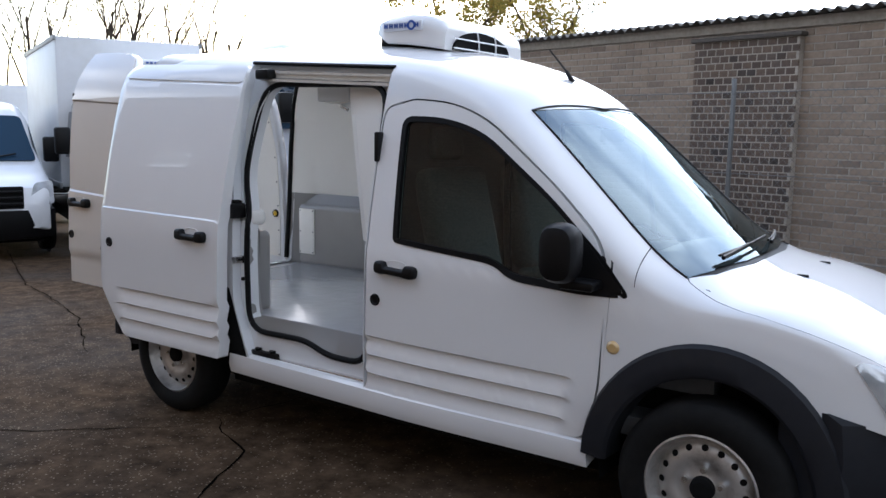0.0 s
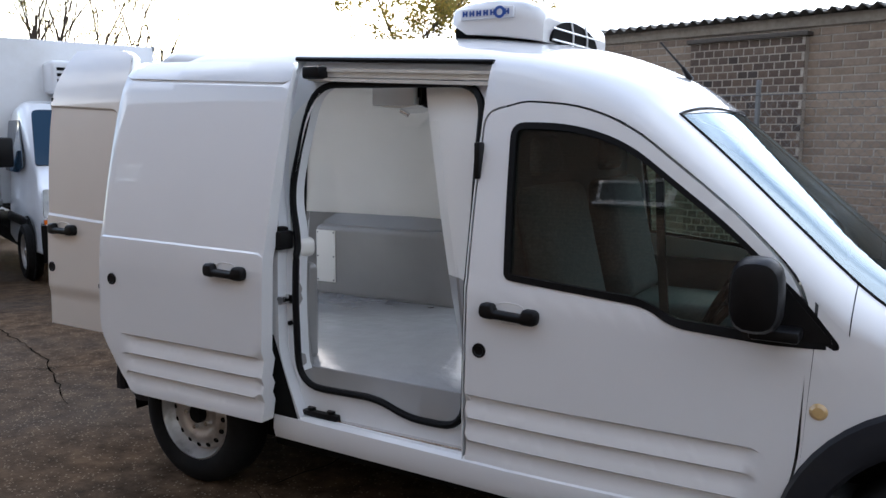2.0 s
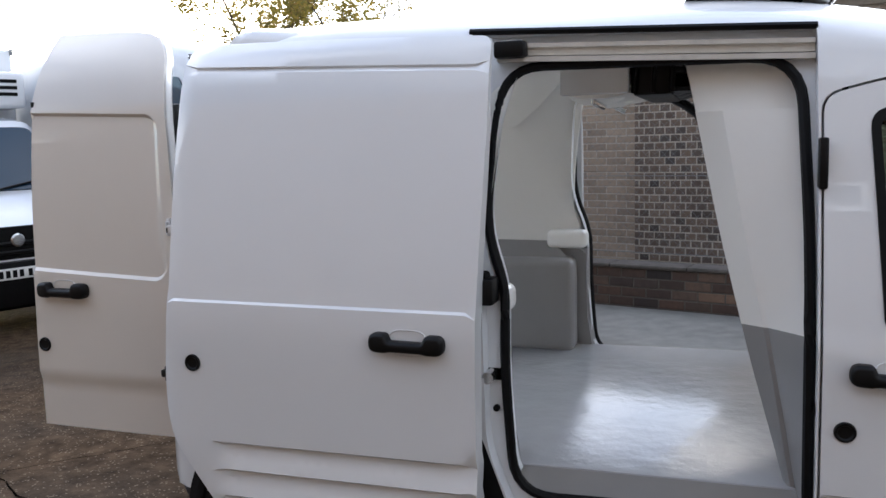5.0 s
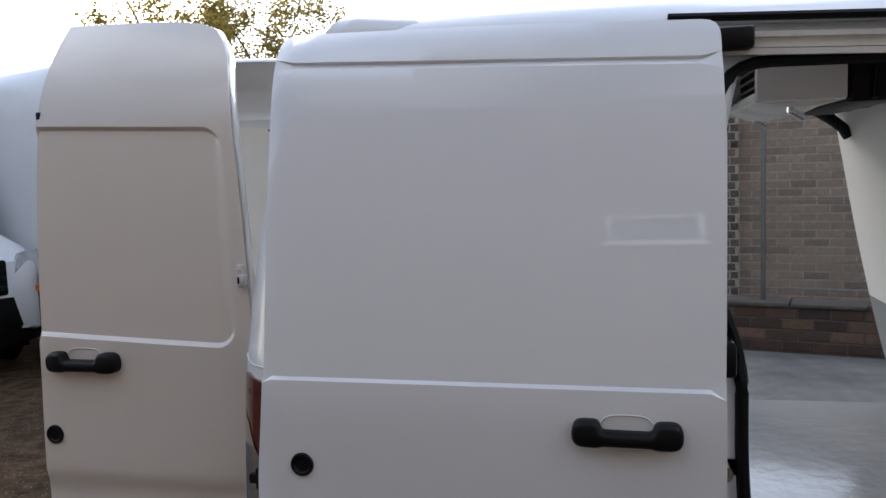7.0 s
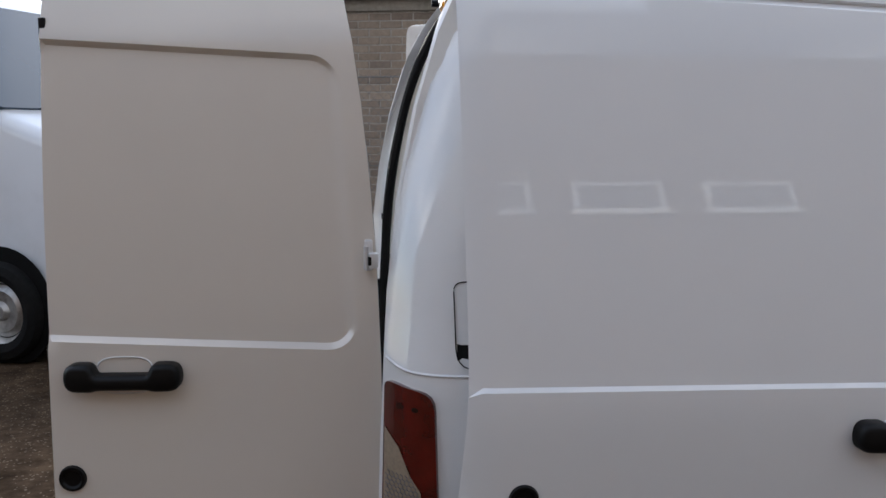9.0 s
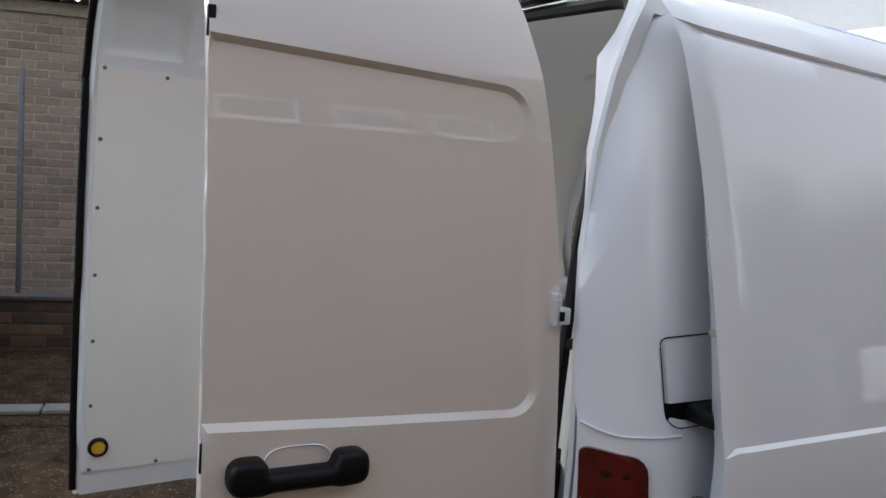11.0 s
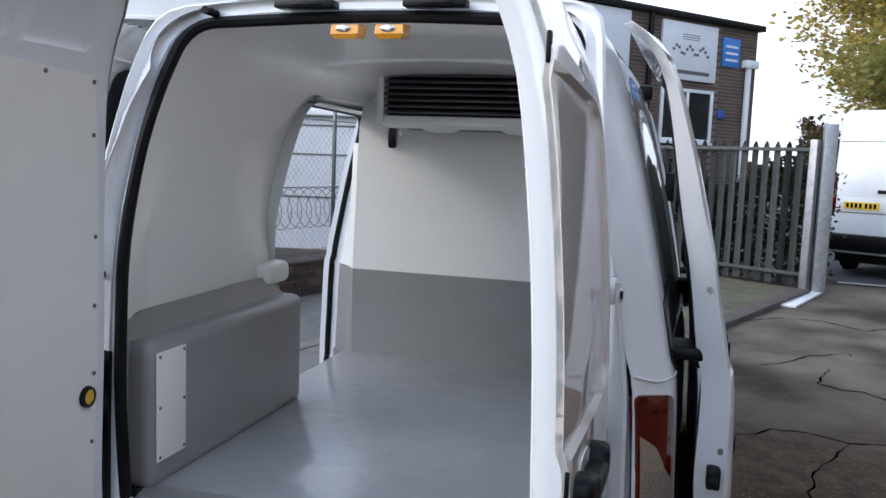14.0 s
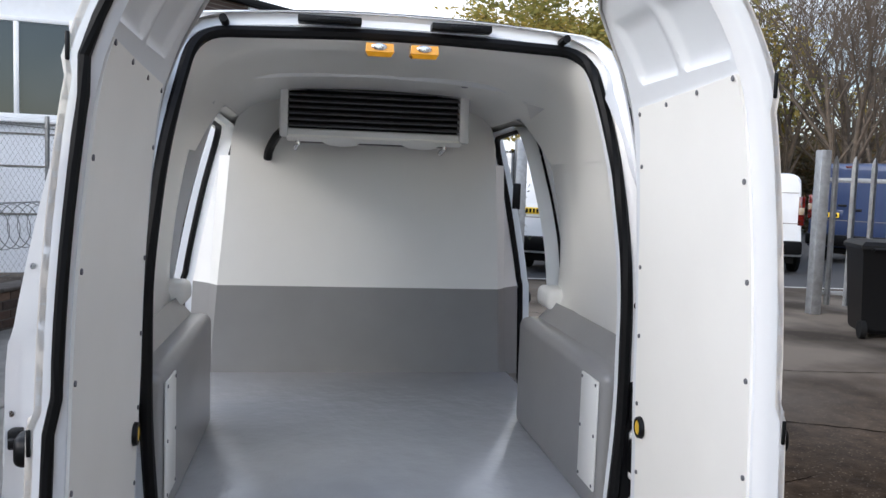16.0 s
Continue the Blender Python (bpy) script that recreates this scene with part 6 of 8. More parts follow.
# small fittings on the ceiling
bm = lathe(bmesh.new(), [(0.0, -0.022), (0.012, -0.02), (0.022, -0.008), (0.026, 0.0)], 20, Matrix.Translation((0.375, -0.312, 1.908)))
part("ceiling_sensor", bm, GREY_INK, van)
for y in (0.053, -0.066):
    lampp = new("interior_lamp")
    lampp.parent = van
    tagged(lampp, "small amber lamp with a bright clip")
    rows = [[(-0.415, y - 0.036, 1.928), (-0.415, y + 0.036, 1.928), (-0.35, y + 0.036, 1.935), (-0.35, y - 0.036, 1.935)], [(-0.420, y - 0.038, 1.905), (-0.420, y + 0.038, 1.905), (-0.36, y + 0.036, 1.905), (-0.36, y - 0.036, 1.905)], [(-0.412, y - 0.03, 1.893), (-0.412, y + 0.03, 1.893), (-0.37, y + 0.03, 1.898), (-0.37, y - 0.03, 1.898)]]
    part("lens", loft(bmesh.new(), rows, True, True), AMBER, lampp)
    part("clip", lathe(bmesh.new(), [(0.0, 0.004), (0.014, 0.003), (0.02, 0.0)], 16, Matrix.Translation((-0.421, y + 0.002, 1.918)) @ Matrix.Rotation(radians(-90), 4, "Y") @ Matrix.Diagonal((0.45, 1, 1, 1))), CHROME, lampp)

# the body's fittings sit a little to the right of its middle
for ob in list(van.children):
    kind = ob.name.split(".")[0]
    if kind in ("lower_side_lining", "upper_side_lining", "lining_nose", "load_ceiling", "load_floor", "wheel_box", "box_cove", "access_panel", "lower_bulkhead", "upper_bulkhead", "ceiling_sensor", "interior_lamp", "header_latch_plate", "rubber_stop", "rear_seal", "lining_return", "header_return", "bulkhead_post", "bulkhead_shoulder", "floor_skirt", "floor_lip"):
        ob.location.y -= 0.014
    if kind == "interior_lamp":
        ob.location.z -= 0.026
    if kind == "evaporator":
        ob.location += Vector((0.022, -0.015, 0))

# ---- cab ----
cab = new("cab_interior")
cab.parent = van
bm = sheet([(-0.72, 0.5), (0.72, 0.5), (0.74, 1.1), (0.62, 1.74), (0.45, 1.86), (-0.45, 1.86), (-0.62, 1.74), (-0.74, 1.1)], [], lambda y, z: (1.47, y, z), 0.2, 0.04, (-1, 0, 0))
part("cab_bulkhead", bm, DASH, cab)
bm = bx((1.42, -0.74, 0.42), (2.75, 0.74, 0.50), 0.01)
part("cab_floor", bm, DASH, cab)
rows = []
for x, z0, z1 in ((2.36, 0.72, 0.98), (2.42, 0.66, 1.03), (2.60, 0.62, 1.05), (2.86, 0.62, 1.01), (2.90, 0.62, 0.99)):
    rows.append([(x, -0.70, z0), (x, 0.70, z0), (x, 0.70, z1), (x, 0.30, z1 + 0.015), (x, 0.0, z1 + 0.005), (x, -0.30, z1 + 0.03), (x, -0.70, z1)])
part("dashboard", loft(bmesh.new(), rows, True, True), DASH, cab, smooth=40)
bm = bmesh.new()
ring_pts = []
for k in range(32):
    a = 2 * math.pi * k / 32
    v = Matrix.Translation((2.20, -0.36, 1.02)) @ Matrix.Rotation(radians(-62), 4, "Y") @ Vector((0.19 * math.cos(a), 0.19 * math.sin(a), 0))
    ring_pts.append(v)
tube(bm, ring_pts, 0.016, 8, True)
for a in (0.4, 2.74, 4.7):
    v = Matrix.Translation((2.20, -0.36, 1.02)) @ Matrix.Rotation(radians(-62), 4, "Y") @ Vector((0.18 * math.cos(a), 0.18 * math.sin(a), 0))
    tube(bm, [(2.23, -0.36, 1.005), tuple(v)], 0.018, 6)
rod(bm, (2.20, -0.36, 1.02), (2.42, -0.36, 0.90), 0.045)
part("steering_wheel", bm, BLACK, cab)
for y in (-0.37, 0.37):
    seat = new("seat")
    seat.parent = cab
    tagged(seat, "dark grey cloth seat")
    bm = bx((1.58, y - 0.24, 0.70), (2.10, y + 0.24, 0.86), 0.05, seg=3)
    part("seat_cushion", bm, SEAT, seat, smooth=50)
    m = Matrix.Translation((1.62, y, 0.84)) @ Matrix.Rotation(radians(-14), 4, "Y")
    part("backrest", bx((-0.06, -0.235, 0.0), (0.08, 0.235, 0.56), 0.05, m, 3), SEAT, seat, smooth=50)
    part("headrest", bx((-0.05, -0.13, 0.60), (0.05, 0.13, 0.76), 0.04, m, 3), SEAT, seat, smooth=50)
    part("seat_base", bx((1.62, y - 0.18, 0.50), (2.05, y + 0.18, 0.70), 0.01), DASH, seat)
part("mirror_inside", bx((2.15, -0.12, 1.52), (2.17, 0.12, 1.58), 0.008), BLACK, cab)
for sgn in (-1, 1):
    part("door_card", bx((1.46, sgn * 0.76 - 0.02, 0.5), (2.48, sgn * 0.76 + 0.02, 0.98), 0.01), DASH, cab)

# ---- yard: walls, fences, buildings ----
def brick_material(name, per_island, cols, bump=0.003):
    ma = bpy.data.materials.new(name)
    ma.use_nodes = True
    nt = ma.node_tree
    N, L = nt.nodes.new, nt.links.new
    b = nt.nodes["Principled BSDF"]
    b.inputs["Roughness"].default_value = 0.9
    src = N("ShaderNodeNewGeometry").outputs["Random Per Island"] if per_island else N("ShaderNodeObjectInfo").outputs["Random"]
    ramp = N("ShaderNodeValToRGB")
    e = ramp.color_ramp.elements
    while len(e) < len(cols):
        e.new(0.5)
    for i, c in enumerate(cols):
        e[i].position, e[i].color = i / (len(cols) - 1), (*c, 1)
    L(src, ramp.inputs["Fac"])
    co = N("ShaderNodeTexCoord")
    n = N("ShaderNodeTexNoise")
    n.inputs["Scale"].default_value, n.inputs["Detail"].default_value = 22, 7
    L(N("ShaderNodeNewGeometry").outputs["Position"], n.inputs["Vector"])
    mr = N("ShaderNodeMapRange")
    mr.inputs["To Min"].default_value, mr.inputs["To Max"].default_value = 0.6, 1.4
    L(n.outputs["Fac"], mr.inputs["Value"])
    sc = N("ShaderNodeVectorMath")
    sc.operation = "SCALE"
    L(ramp.outputs["Color"], sc.inputs[0])
    L(mr.outputs["Result"], sc.inputs["Scale"])
    L(sc.outputs["Vector"], b.inputs["Base Color"])
    bu = N("ShaderNodeBump")
    bu.inputs["Distance"].default_value = bump
    L(n.outputs["Fac"], bu.inputs["Height"])
    L(bu.outputs["Normal"], b.inputs["Normal"])
    return ma


BROWN = [(0.04, 0.031, 0.026), (0.11, 0.078, 0.058), (0.15, 0.105, 0.075), (0.085, 0.06, 0.047), (0.18, 0.13, 0.095), (0.05, 0.04, 0.036)]
BUFF = [(0.24, 0.18, 0.13), (0.30, 0.23, 0.17), (0.20, 0.15, 0.115), (0.33, 0.255, 0.19), (0.26, 0.195, 0.145)]
RED = [(0.035, 0.024, 0.020), (0.075, 0.042, 0.028), (0.022, 0.017, 0.015), (0.14, 0.085, 0.055), (0.05, 0.034, 0.027)]
BRICK_BROWN, BRICK_BROWN_J = brick_material("brown_brick", False, BROWN), brick_material("brown_brick_joined", True, BROWN)
BRICK_BUFF, BRICK_BUFF_J = brick_material("buff_brick", False, BUFF), brick_material("buff_brick_joined", True, BUFF)
BRICK_RED, BRICK_RED_J = brick_material("red_brick", False, RED), brick_material("red_brick_joined", True, RED)
MORTAR = material("pale_mortar", (0.42, 0.37, 0.31), 0.95, vary=0.2, grain=30, bump=0.002, bump_scale=120, dirt=(0.16, 0.14, 0.11), dirt_amount=0.5, dirt_scale=1.5)
MORTAR_DARK = material("dull_mortar", (0.09, 0.078, 0.066), 0.95, vary=0.2, grain=30, bump=0.002, bump_scale=120, dirt=(0.08, 0.07, 0.06), dirt_amount=0.5, dirt_scale=1.5)
RENDER = material("white_render", (0.72, 0.74, 0.77), 0.7, vary=0.03, grain=10, dirt=(0.5, 0.5, 0.48), dirt_amount=0.25, dirt_scale=0.8)
FRAME = material("white_upvc", (0.78, 0.79, 0.80), 0.35, vary=0.02, grain=10)
DARK_GLASS = material("window_glass", (0.02, 0.024, 0.026), 0.04, spec=0.8)
GALV = material("galvanised_steel", (0.32, 0.33, 0.34), 0.5, metal=0.6, vary=0.2, grain=14, dirt=(0.16, 0.15, 0.13), dirt_amount=0.4, dirt_scale=4)
PALE_GREEN = material("weathered_palisade", (0.060, 0.067, 0.066), 0.6, metal=0.1, vary=0.25, grain=9, dirt=(0.05, 0.055, 0.04), dirt_amount=0.5, dirt_scale=3)
ASBESTOS = material("old_roof_sheet", (0.16, 0.15, 0.135), 0.9, vary=0.3, grain=9, bump=0.004, bump_scale=60, dirt=(0.05, 0.05, 0.04), dirt_amount=0.7, dirt_scale=2.5)
TIMBER = material("eaves_timber", (0.30, 0.26, 0.21), 0.8, vary=0.25, grain=18, bump=0.001, bump_scale=80)
COPING = material("dark_stone_coping", (0.085, 0.072, 0.062), 0.85, vary=0.25, grain=20, bump=0.002, bump_scale=90, dirt=(0.03, 0.03, 0.022), dirt_amount=0.6, dirt_scale=4)
WIRE = material("fence_wire", (0.16, 0.165, 0.165), 0.5, metal=0.6, vary=0.15, grain=20)


def brick_mesh(l, h, d):
    bm = bmesh.new()
    box(bm, (0, -d, 0), (l, 0.02, h))
    top = [e for e in bm.edges if all(v.co.y < -d + 1e-5 for v in e.verts)]
    bmesh.ops.bevel(bm, geom=top, offset=0.004, segments=1, affect="EDGES")
    return mesh_of("brick", bm, None, 20)


def brick_field(parent, m, spans, course, length, joint, mat, mat_joined, near, seed, depth=0.009):
    """Courses of brick on a wall's front face (local y = 0). spans(row) gives the stretches of x; bricks in the stretch near are parts, the rest is one joined part."""
    rnd = random.Random(seed)
    stretcher = brick_mesh(length - joint, course - joint, depth)
    header = brick_mesh(length / 2 - joint, course - joint, depth)
    for me in (stretcher, header):
        me.materials.append(mat)
    verts, faces, made = [], [], 0
    for row, z, parts_of in spans:
        for x0, x1 in parts_of:
            x = x0 - (length / 2 if row % 2 else 0)
            k = 0
            while x < x1 - 0.02:
                a, b = max(x, x0), min(x + length - joint, x1)
                if b - a > 0.03:
                    dz, dy = rnd.uniform(-0.001, 0.001), rnd.uniform(0, 0.004)
                    full = b - a > length * 0.9
                    if near[0] <= (a + b) / 2 <= near[1] and near[2] <= z <= near[3] and made < 300 and (full or b - a > length * 0.4):
                        ob = new("brick", stretcher if full else header)
                        ob.parent = parent
                        mm = m @ Matrix.Translation((a, dy, z + dz))
                        if not full:
                            mm = mm @ Matrix.Diagonal(((b - a) / (length / 2 - joint), 1, 1, 1))
                        ob.matrix_local = mm
                        made += 1
                    else:
                        o = len(verts)
                        y0 = -depth + dy
                        z1 = z + course - joint
                        for px, py, pz in ((a, 0.01, z), (b, 0.01, z), (b, 0.01, z1), (a, 0.01, z1), (a + 0.003, y0, z + 0.003), (b - 0.003, y0, z + 0.003), (b - 0.003, y0, z1 - 0.003), (a + 0.003, y0, z1 - 0.003)):
                            verts.append(m @ Vector((px, py, pz + dz)))
                        faces += [(o + 4, o + 5, o + 6, o + 7), (o, o + 1, o + 5, o + 4), (o + 1, o + 2, o + 6, o + 5), (o + 2, o + 3, o + 7, o + 6), (o + 3, o, o + 4, o + 7)]
                x += length
                k += 1
    me = bpy.data.meshes.new("brickwork")
    me.from_pydata(verts, [], faces)
    me.materials.append(mat_joined)
    ob = new("brickwork", me)
    ob.parent = parent
    return tagged(ob, kind="stuff")


WALL = pose(0, 7.05, 0, 0, 0, -15.4)
P0, P1 = 0.24, 1.60
wall_n = thing("wall_north", "weathered buff brick wall with brown brick piers", "wall", kind="structure")
bm = bx((-14, 0.0, -0.2), (6.5, 0.35, 2.78), 0.0, WALL)
part("wall_core", bm, MORTAR, wall_n)
PIERS = [(-10.4, -9.3), (-5.1, -3.9), (P0, P1), (5.2, 6.4)]
bm = bmesh.new()
for a, b in PIERS:
    box(bm, (a, -0.11, -0.1), (b, 0.05, 2.68), 0, WALL)
part("pier_cores", bm, MORTAR, wall_n)
C, BL = 0.086, 0.25
rows = []
r = 0
z = 0.02
while z < 2.76:
    st = []
    x = -14.0
    for a, b in PIERS:
        st.append((x, a))
        x = b
    st.append((x, 6.5))
    rows.append((r, z, st))
    z += C
    r += 1
wall_rows = rows
pier_rows = [(r, z, PIERS) for r, z, _ in rows if z < 2.62]
# pier caps, eaves board and corrugated roof edge
bm = bmesh.new()
for a, b in PIERS:
    box(bm, (a - 0.04, -0.16, 2.68), (b + 0.04, 0.0, 2.73), 0.01, WALL)
part("pier_caps", bm, MORTAR_DARK, wall_n)
part("eaves_board", bx((-14, -0.05, 2.78), (6.5, 0.0, 2.90), 0.006, WALL), TIMBER, wall_n)
roof = thing("shed_roof", "old grey corrugated cement roof sheets", "roof", kind="structure")
bm = bmesh.new()
cols = []
n = 560
for i in range(n + 1):
    x = -14.2 + 20.9 * i / n
    wob = 0.028 * math.cos(2 * math.pi * x / 0.146)
    cols.append([WALL @ Vector((x, y, 2.93 + wob + (y + 0.20) * 0.03)) for y in (-0.20, 1.2, 3.2)] + [WALL @ Vector((x, y, 2.918 + wob + (y + 0.20) * 0.03)) for y in (3.2, 1.2, -0.20)])
loft(bm, cols, True, True)
part("roof_sheets", bm, ASBESTOS, roof, smooth=60)
bm = bx((-14, 3.2, -0.2), (6.5, 3.5, 2.95), 0, WALL)
box(bm, (-14, 0.35, -0.2), (-13.7, 3.2, 2.88), 0, WALL)
box(bm, (6.2, 0.35, -0.2), (6.5, 3.2, 2.88), 0, WALL)
part("shed_walls", bm, MORTAR_DARK, roof)

# low brick wall with its coping, before the big wall
LOW = pose(0, 4.67, 0, 0, 0, -15.4)
low_wall = thing("low_wall", "low dark red brick wall with a stone coping", "wall", kind="structure")
part("wall_core", bx((-4.5, 0, -0.1), (9.5, 0.22, 0.37), 0, LOW), MORTAR_DARK, low_wall)
low_rows = [(k, 0.02 + 0.088 * k, [(-4.5, 9.5)]) for k in range(4)]
bm = bmesh.new()
x = -4.5
rnd = random.Random(5)
while x < 9.5:
    l = rnd.uniform(0.55, 0.9)
    box(bm, (x, -0.03, 0.372), (min(x + l - 0.012, 9.5), 0.25, 0.405 + rnd.uniform(-0.004, 0.004)), 0.008, LOW)
    x += l
part("coping", bm, COPING, low_wall)

# chain-link fence on it, with posts and a coil of barbed wire
fence = thing("chain_link_fence", "galvanised chain-link fence with barbed wire on a low wall", "fence")
bm = bmesh.new()
z0, z1, x0, x1, g = 0.46, 1.98, -1.2, 9.4, 0.085


def wire(bm, a, b, r):
    d = (b - a).normalized()
    u = d.cross(Vector((0, 1, 0))).normalized() * r
    w = d.cross(u).normalized() * r
    ra = [bm.verts.new(a + k) for k in (u, w, -u, -w)]
    rb = [bm.verts.new(b + k) for k in (u, w, -u, -w)]
    for i in range(4):
        bm.faces.new((ra[i], ra[(i + 1) % 4], rb[(i + 1) % 4], rb[i]))


s = x0 - (z1 - z0)
while s < x1:
    a, b = max(s, x0), min(s + (z1 - z0), x1)
    if b > a:
        wire(bm, Vector((a, 0.10, z0 + a - s)), Vector((b, 0.10, z0 + b - s)), 0.0014)
        wire(bm, Vector((a, 0.10, z1 - (a - s))), Vector((b, 0.10, z1 - (b - s))), 0.0014)
    s += g
bm.transform(LOW)
mesh_ob = part("mesh", bm, WIRE, fence)
tagged(mesh_ob, kind="stuff")
for z in (0.5, 1.2, 1.95):
    part("line_wire", tube(bmesh.new(), [LOW @ Vector((x0, 0.095, z)), LOW @ Vector((x1, 0.095, z))], 0.004, 6), WIRE, fence)
for k in range(5):
    x = x0 + (x1 - x0) * k / 4
    part("fence_post", bx((x - 0.018, 0.10, 0.36), (x + 0.018, 0.136, 2.08), 0.006, LOW), WIRE, fence)
bm = bmesh.new()
pts = []
for k in range(700):
    a = k * 0.26
    pts.append(LOW @ Vector((4.2 + 0.0065 * k, 0.02 + 0.20 * math.cos(a), 0.98 + 0.22 * math.sin(a))))
tube(bm, pts, 0.004, 5)
part("barbed_coil", bm, WIRE, fence, "loose coil of barbed wire")


def window(parent, m, w, h, bars=1, name="window", sill=True, sash=0.07):
    """A framed window on a wall face (local y towards the wall)."""
    wi = new(name)
    wi.parent = parent
    wi.matrix_local = m
    bm = bmesh.new()
    box(bm, (0, -0.05, 0), (sash, 0.04, h), 0.006)
    box(bm, (w - sash, -0.05, 0), (w, 0.04, h), 0.006)
    box(bm, (sash, -0.045, h - sash), (w - sash, 0.04, h), 0.006)
    box(bm, (sash, -0.045, 0), (w - sash, 0.04, sash), 0.006)
    for k in range(bars):
        x = w * (k + 1) / (bars + 1)
        box(bm, (x - sash / 2, -0.047, sash), (x + sash / 2, 0.04, h - sash), 0.006)
    part("window_frame", bm, FRAME, wi)
    part("pane", bx((sash * 0.9, -0.012, sash * 0.9), (w - sash * 0.9, 0.0, h - sash * 0.9)), DARK_GLASS, wi)
    if sill:
        part("window_sill", bx((-0.06, -0.11, -0.06), (w + 0.06, 0.0, -0.005), 0.01), FRAME, wi)
    return wi


def brick_texture(name, c1, c2, mortar):
    ma = bpy.data.materials.new(name)
    ma.use_nodes = True
    nt = ma.node_tree
    N, L = nt.nodes.new, nt.links.new
    b = nt.nodes["Principled BSDF"]
    b.inputs["Roughness"].default_value = 0.9
    co = N("ShaderNodeTexCoord")
    sep = N("ShaderNodeSeparateXYZ")
    L(co.outputs["Object"], sep.inputs[0])
    ad = N("ShaderNodeMath")
    L(sep.outputs["X"], ad.inputs[0])
    L(sep.outputs["Y"], ad.inputs[1])
    cb = N("ShaderNodeCombineXYZ")
    L(ad.outputs[0], cb.inputs["X"])
    L(sep.outputs["Z"], cb.inputs["Y"])
    br = N("ShaderNodeTexBrick")
    br.inputs["Scale"].default_value = 1.0
    br.inputs["Brick Width"].default_value, br.inputs["Row Height"].default_value, br.inputs["Mortar Size"].default_value = 0.235, 0.078, 0.010
    br.inputs["Color1"].default_value, br.inputs["Color2"].default_value, br.inputs["Mortar"].default_value = (*c1, 1), (*c2, 1), (*mortar, 1)
    L(cb.outputs[0], br.inputs["Vector"])
    n = N("ShaderNodeTexNoise")
    n.inputs["Scale"].default_value, n.inputs["Detail"].default_value = 1.3, 8
    L(co.outputs["Object"], n.inputs["Vector"])
    mr = N("ShaderNodeMapRange")
    mr.inputs["To Min"].default_value, mr.inputs["To Max"].default_value = 0.55, 1.45
    L(n.outputs["Fac"], mr.inputs["Value"])
    sc = N("ShaderNodeVectorMath")
    sc.operation = "SCALE"
    L(br.outputs["Color"], sc.inputs[0])
    L(mr.outputs["Result"], sc.inputs["Scale"])
    L(sc.outputs["Vector"], b.inputs["Base Color"])
    bu = N("ShaderNodeBump")
    bu.inputs["Distance"].default_value = 0.006
    bu.invert = True
    L(br.outputs["Fac"], bu.inputs["Height"])
    L(bu.outputs["Normal"], b.inputs["Normal"])
    return ma


FAR_BRICK = brick_texture("far_brown_brick", (0.075, 0.05, 0.04), (0.12, 0.075, 0.055), (0.16, 0.14, 0.12))
NEAR_BRICK = brick_texture("works_brick", (0.035, 0.022, 0.015), (0.15, 0.095, 0.062), (0.32, 0.27, 0.22))

# brown brick office with sign boards, its face towards the yard
office = thing("brick_office", "two-storey brown brick office with white sign boards", "building")
OF = Matrix.Translation((17.0, -0.97, 0)) @ Matrix.Rotation(radians(-42), 4, "Z")
part("wall", bx((-8.0, 0, -0.2), (2.3, 2.2, 4.8), 0, OF), FAR_BRICK, office)
part("roof", bx((-8.1, -0.14, 4.8), (2.42, 2.3, 4.93), 0.02, OF), BLACK, office, "dark flat roof edge")
for x, w, z, h in ((-4.2, 1.5, 2.1, 1.15), (-2.55, 0.75, 2.1, 1.15), (-0.82, 1.67, 2.15, 1.16), (-4.1, 1.5, 0.3, 1.3)):
    window(office, OF @ Matrix.Translation((x, 0.0, z)), w, h, 1)
part("sign_board", bx((-3.9, -0.06, 3.36), (-1.87, 0.0, 4.77), 0.01, OF), RENDER, office, "blank white sign board")
sb = part("sign_board", bx((-0.92, -0.06, 3.49), (0.85, 0.0, 4.72), 0.01, OF), RENDER, office, "white sign board with dark marks")
bm = bmesh.new()
rnd = random.Random(8)
for k in range(14):
    x, z = -0.60 + 0.085 * k, 4.10 + 0.09 * math.sin(k * 1.3)
    box(bm, (x, -0.065, z), (x + 0.075, -0.059, z + 0.06), 0, OF)
for k in range(3):
    box(bm, (-0.30, -0.065, 4.36 + 0.05 * k), (0.25, -0.059, 4.375 + 0.05 * k), 0, OF)
box(bm, (-0.62, -0.065, 3.62), (0.62, -0.059, 3.70), 0, OF)
part("sign_marks", bm, GREY_INK, sb)
sb = part("blue_sign", bx((1.07, -0.05, 3.90), (1.65, 0.0, 4.55), 0.006, OF), material("blue_sign", (0.05, 0.20, 0.55), 0.4, vary=0.05), office, "small blue sign")
bm = bmesh.new()
for k in range(3):
    box(bm, (1.15, -0.055, 4.03 + 0.15 * k), (1.57, -0.049, 4.08 + 0.15 * k), 0, OF)
part("sign_marks", bm, PALE_INK, sb)
part("downpipe", rod(bmesh.new(), OF @ Vector((1.95, -0.08, 0)), OF @ Vector((1.95, -0.08, 3.98)), 0.07), FRAME, office)
part("hopper", bx((1.78, -0.18, 3.92), (2.2, 0.0, 4.10), 0.02, OF), FRAME, office)
part("downpipe", rod(bmesh.new(), OF @ Vector((-1.27, -0.06, 0)), OF @ Vector((-1.27, -0.06, 4.8)), 0.06), BLACK, office)
part("alarm_box", bx((1.05, -0.06, 2.72), (1.25, 0, 2.92), 0.02, OF), BLUE_INK, office)

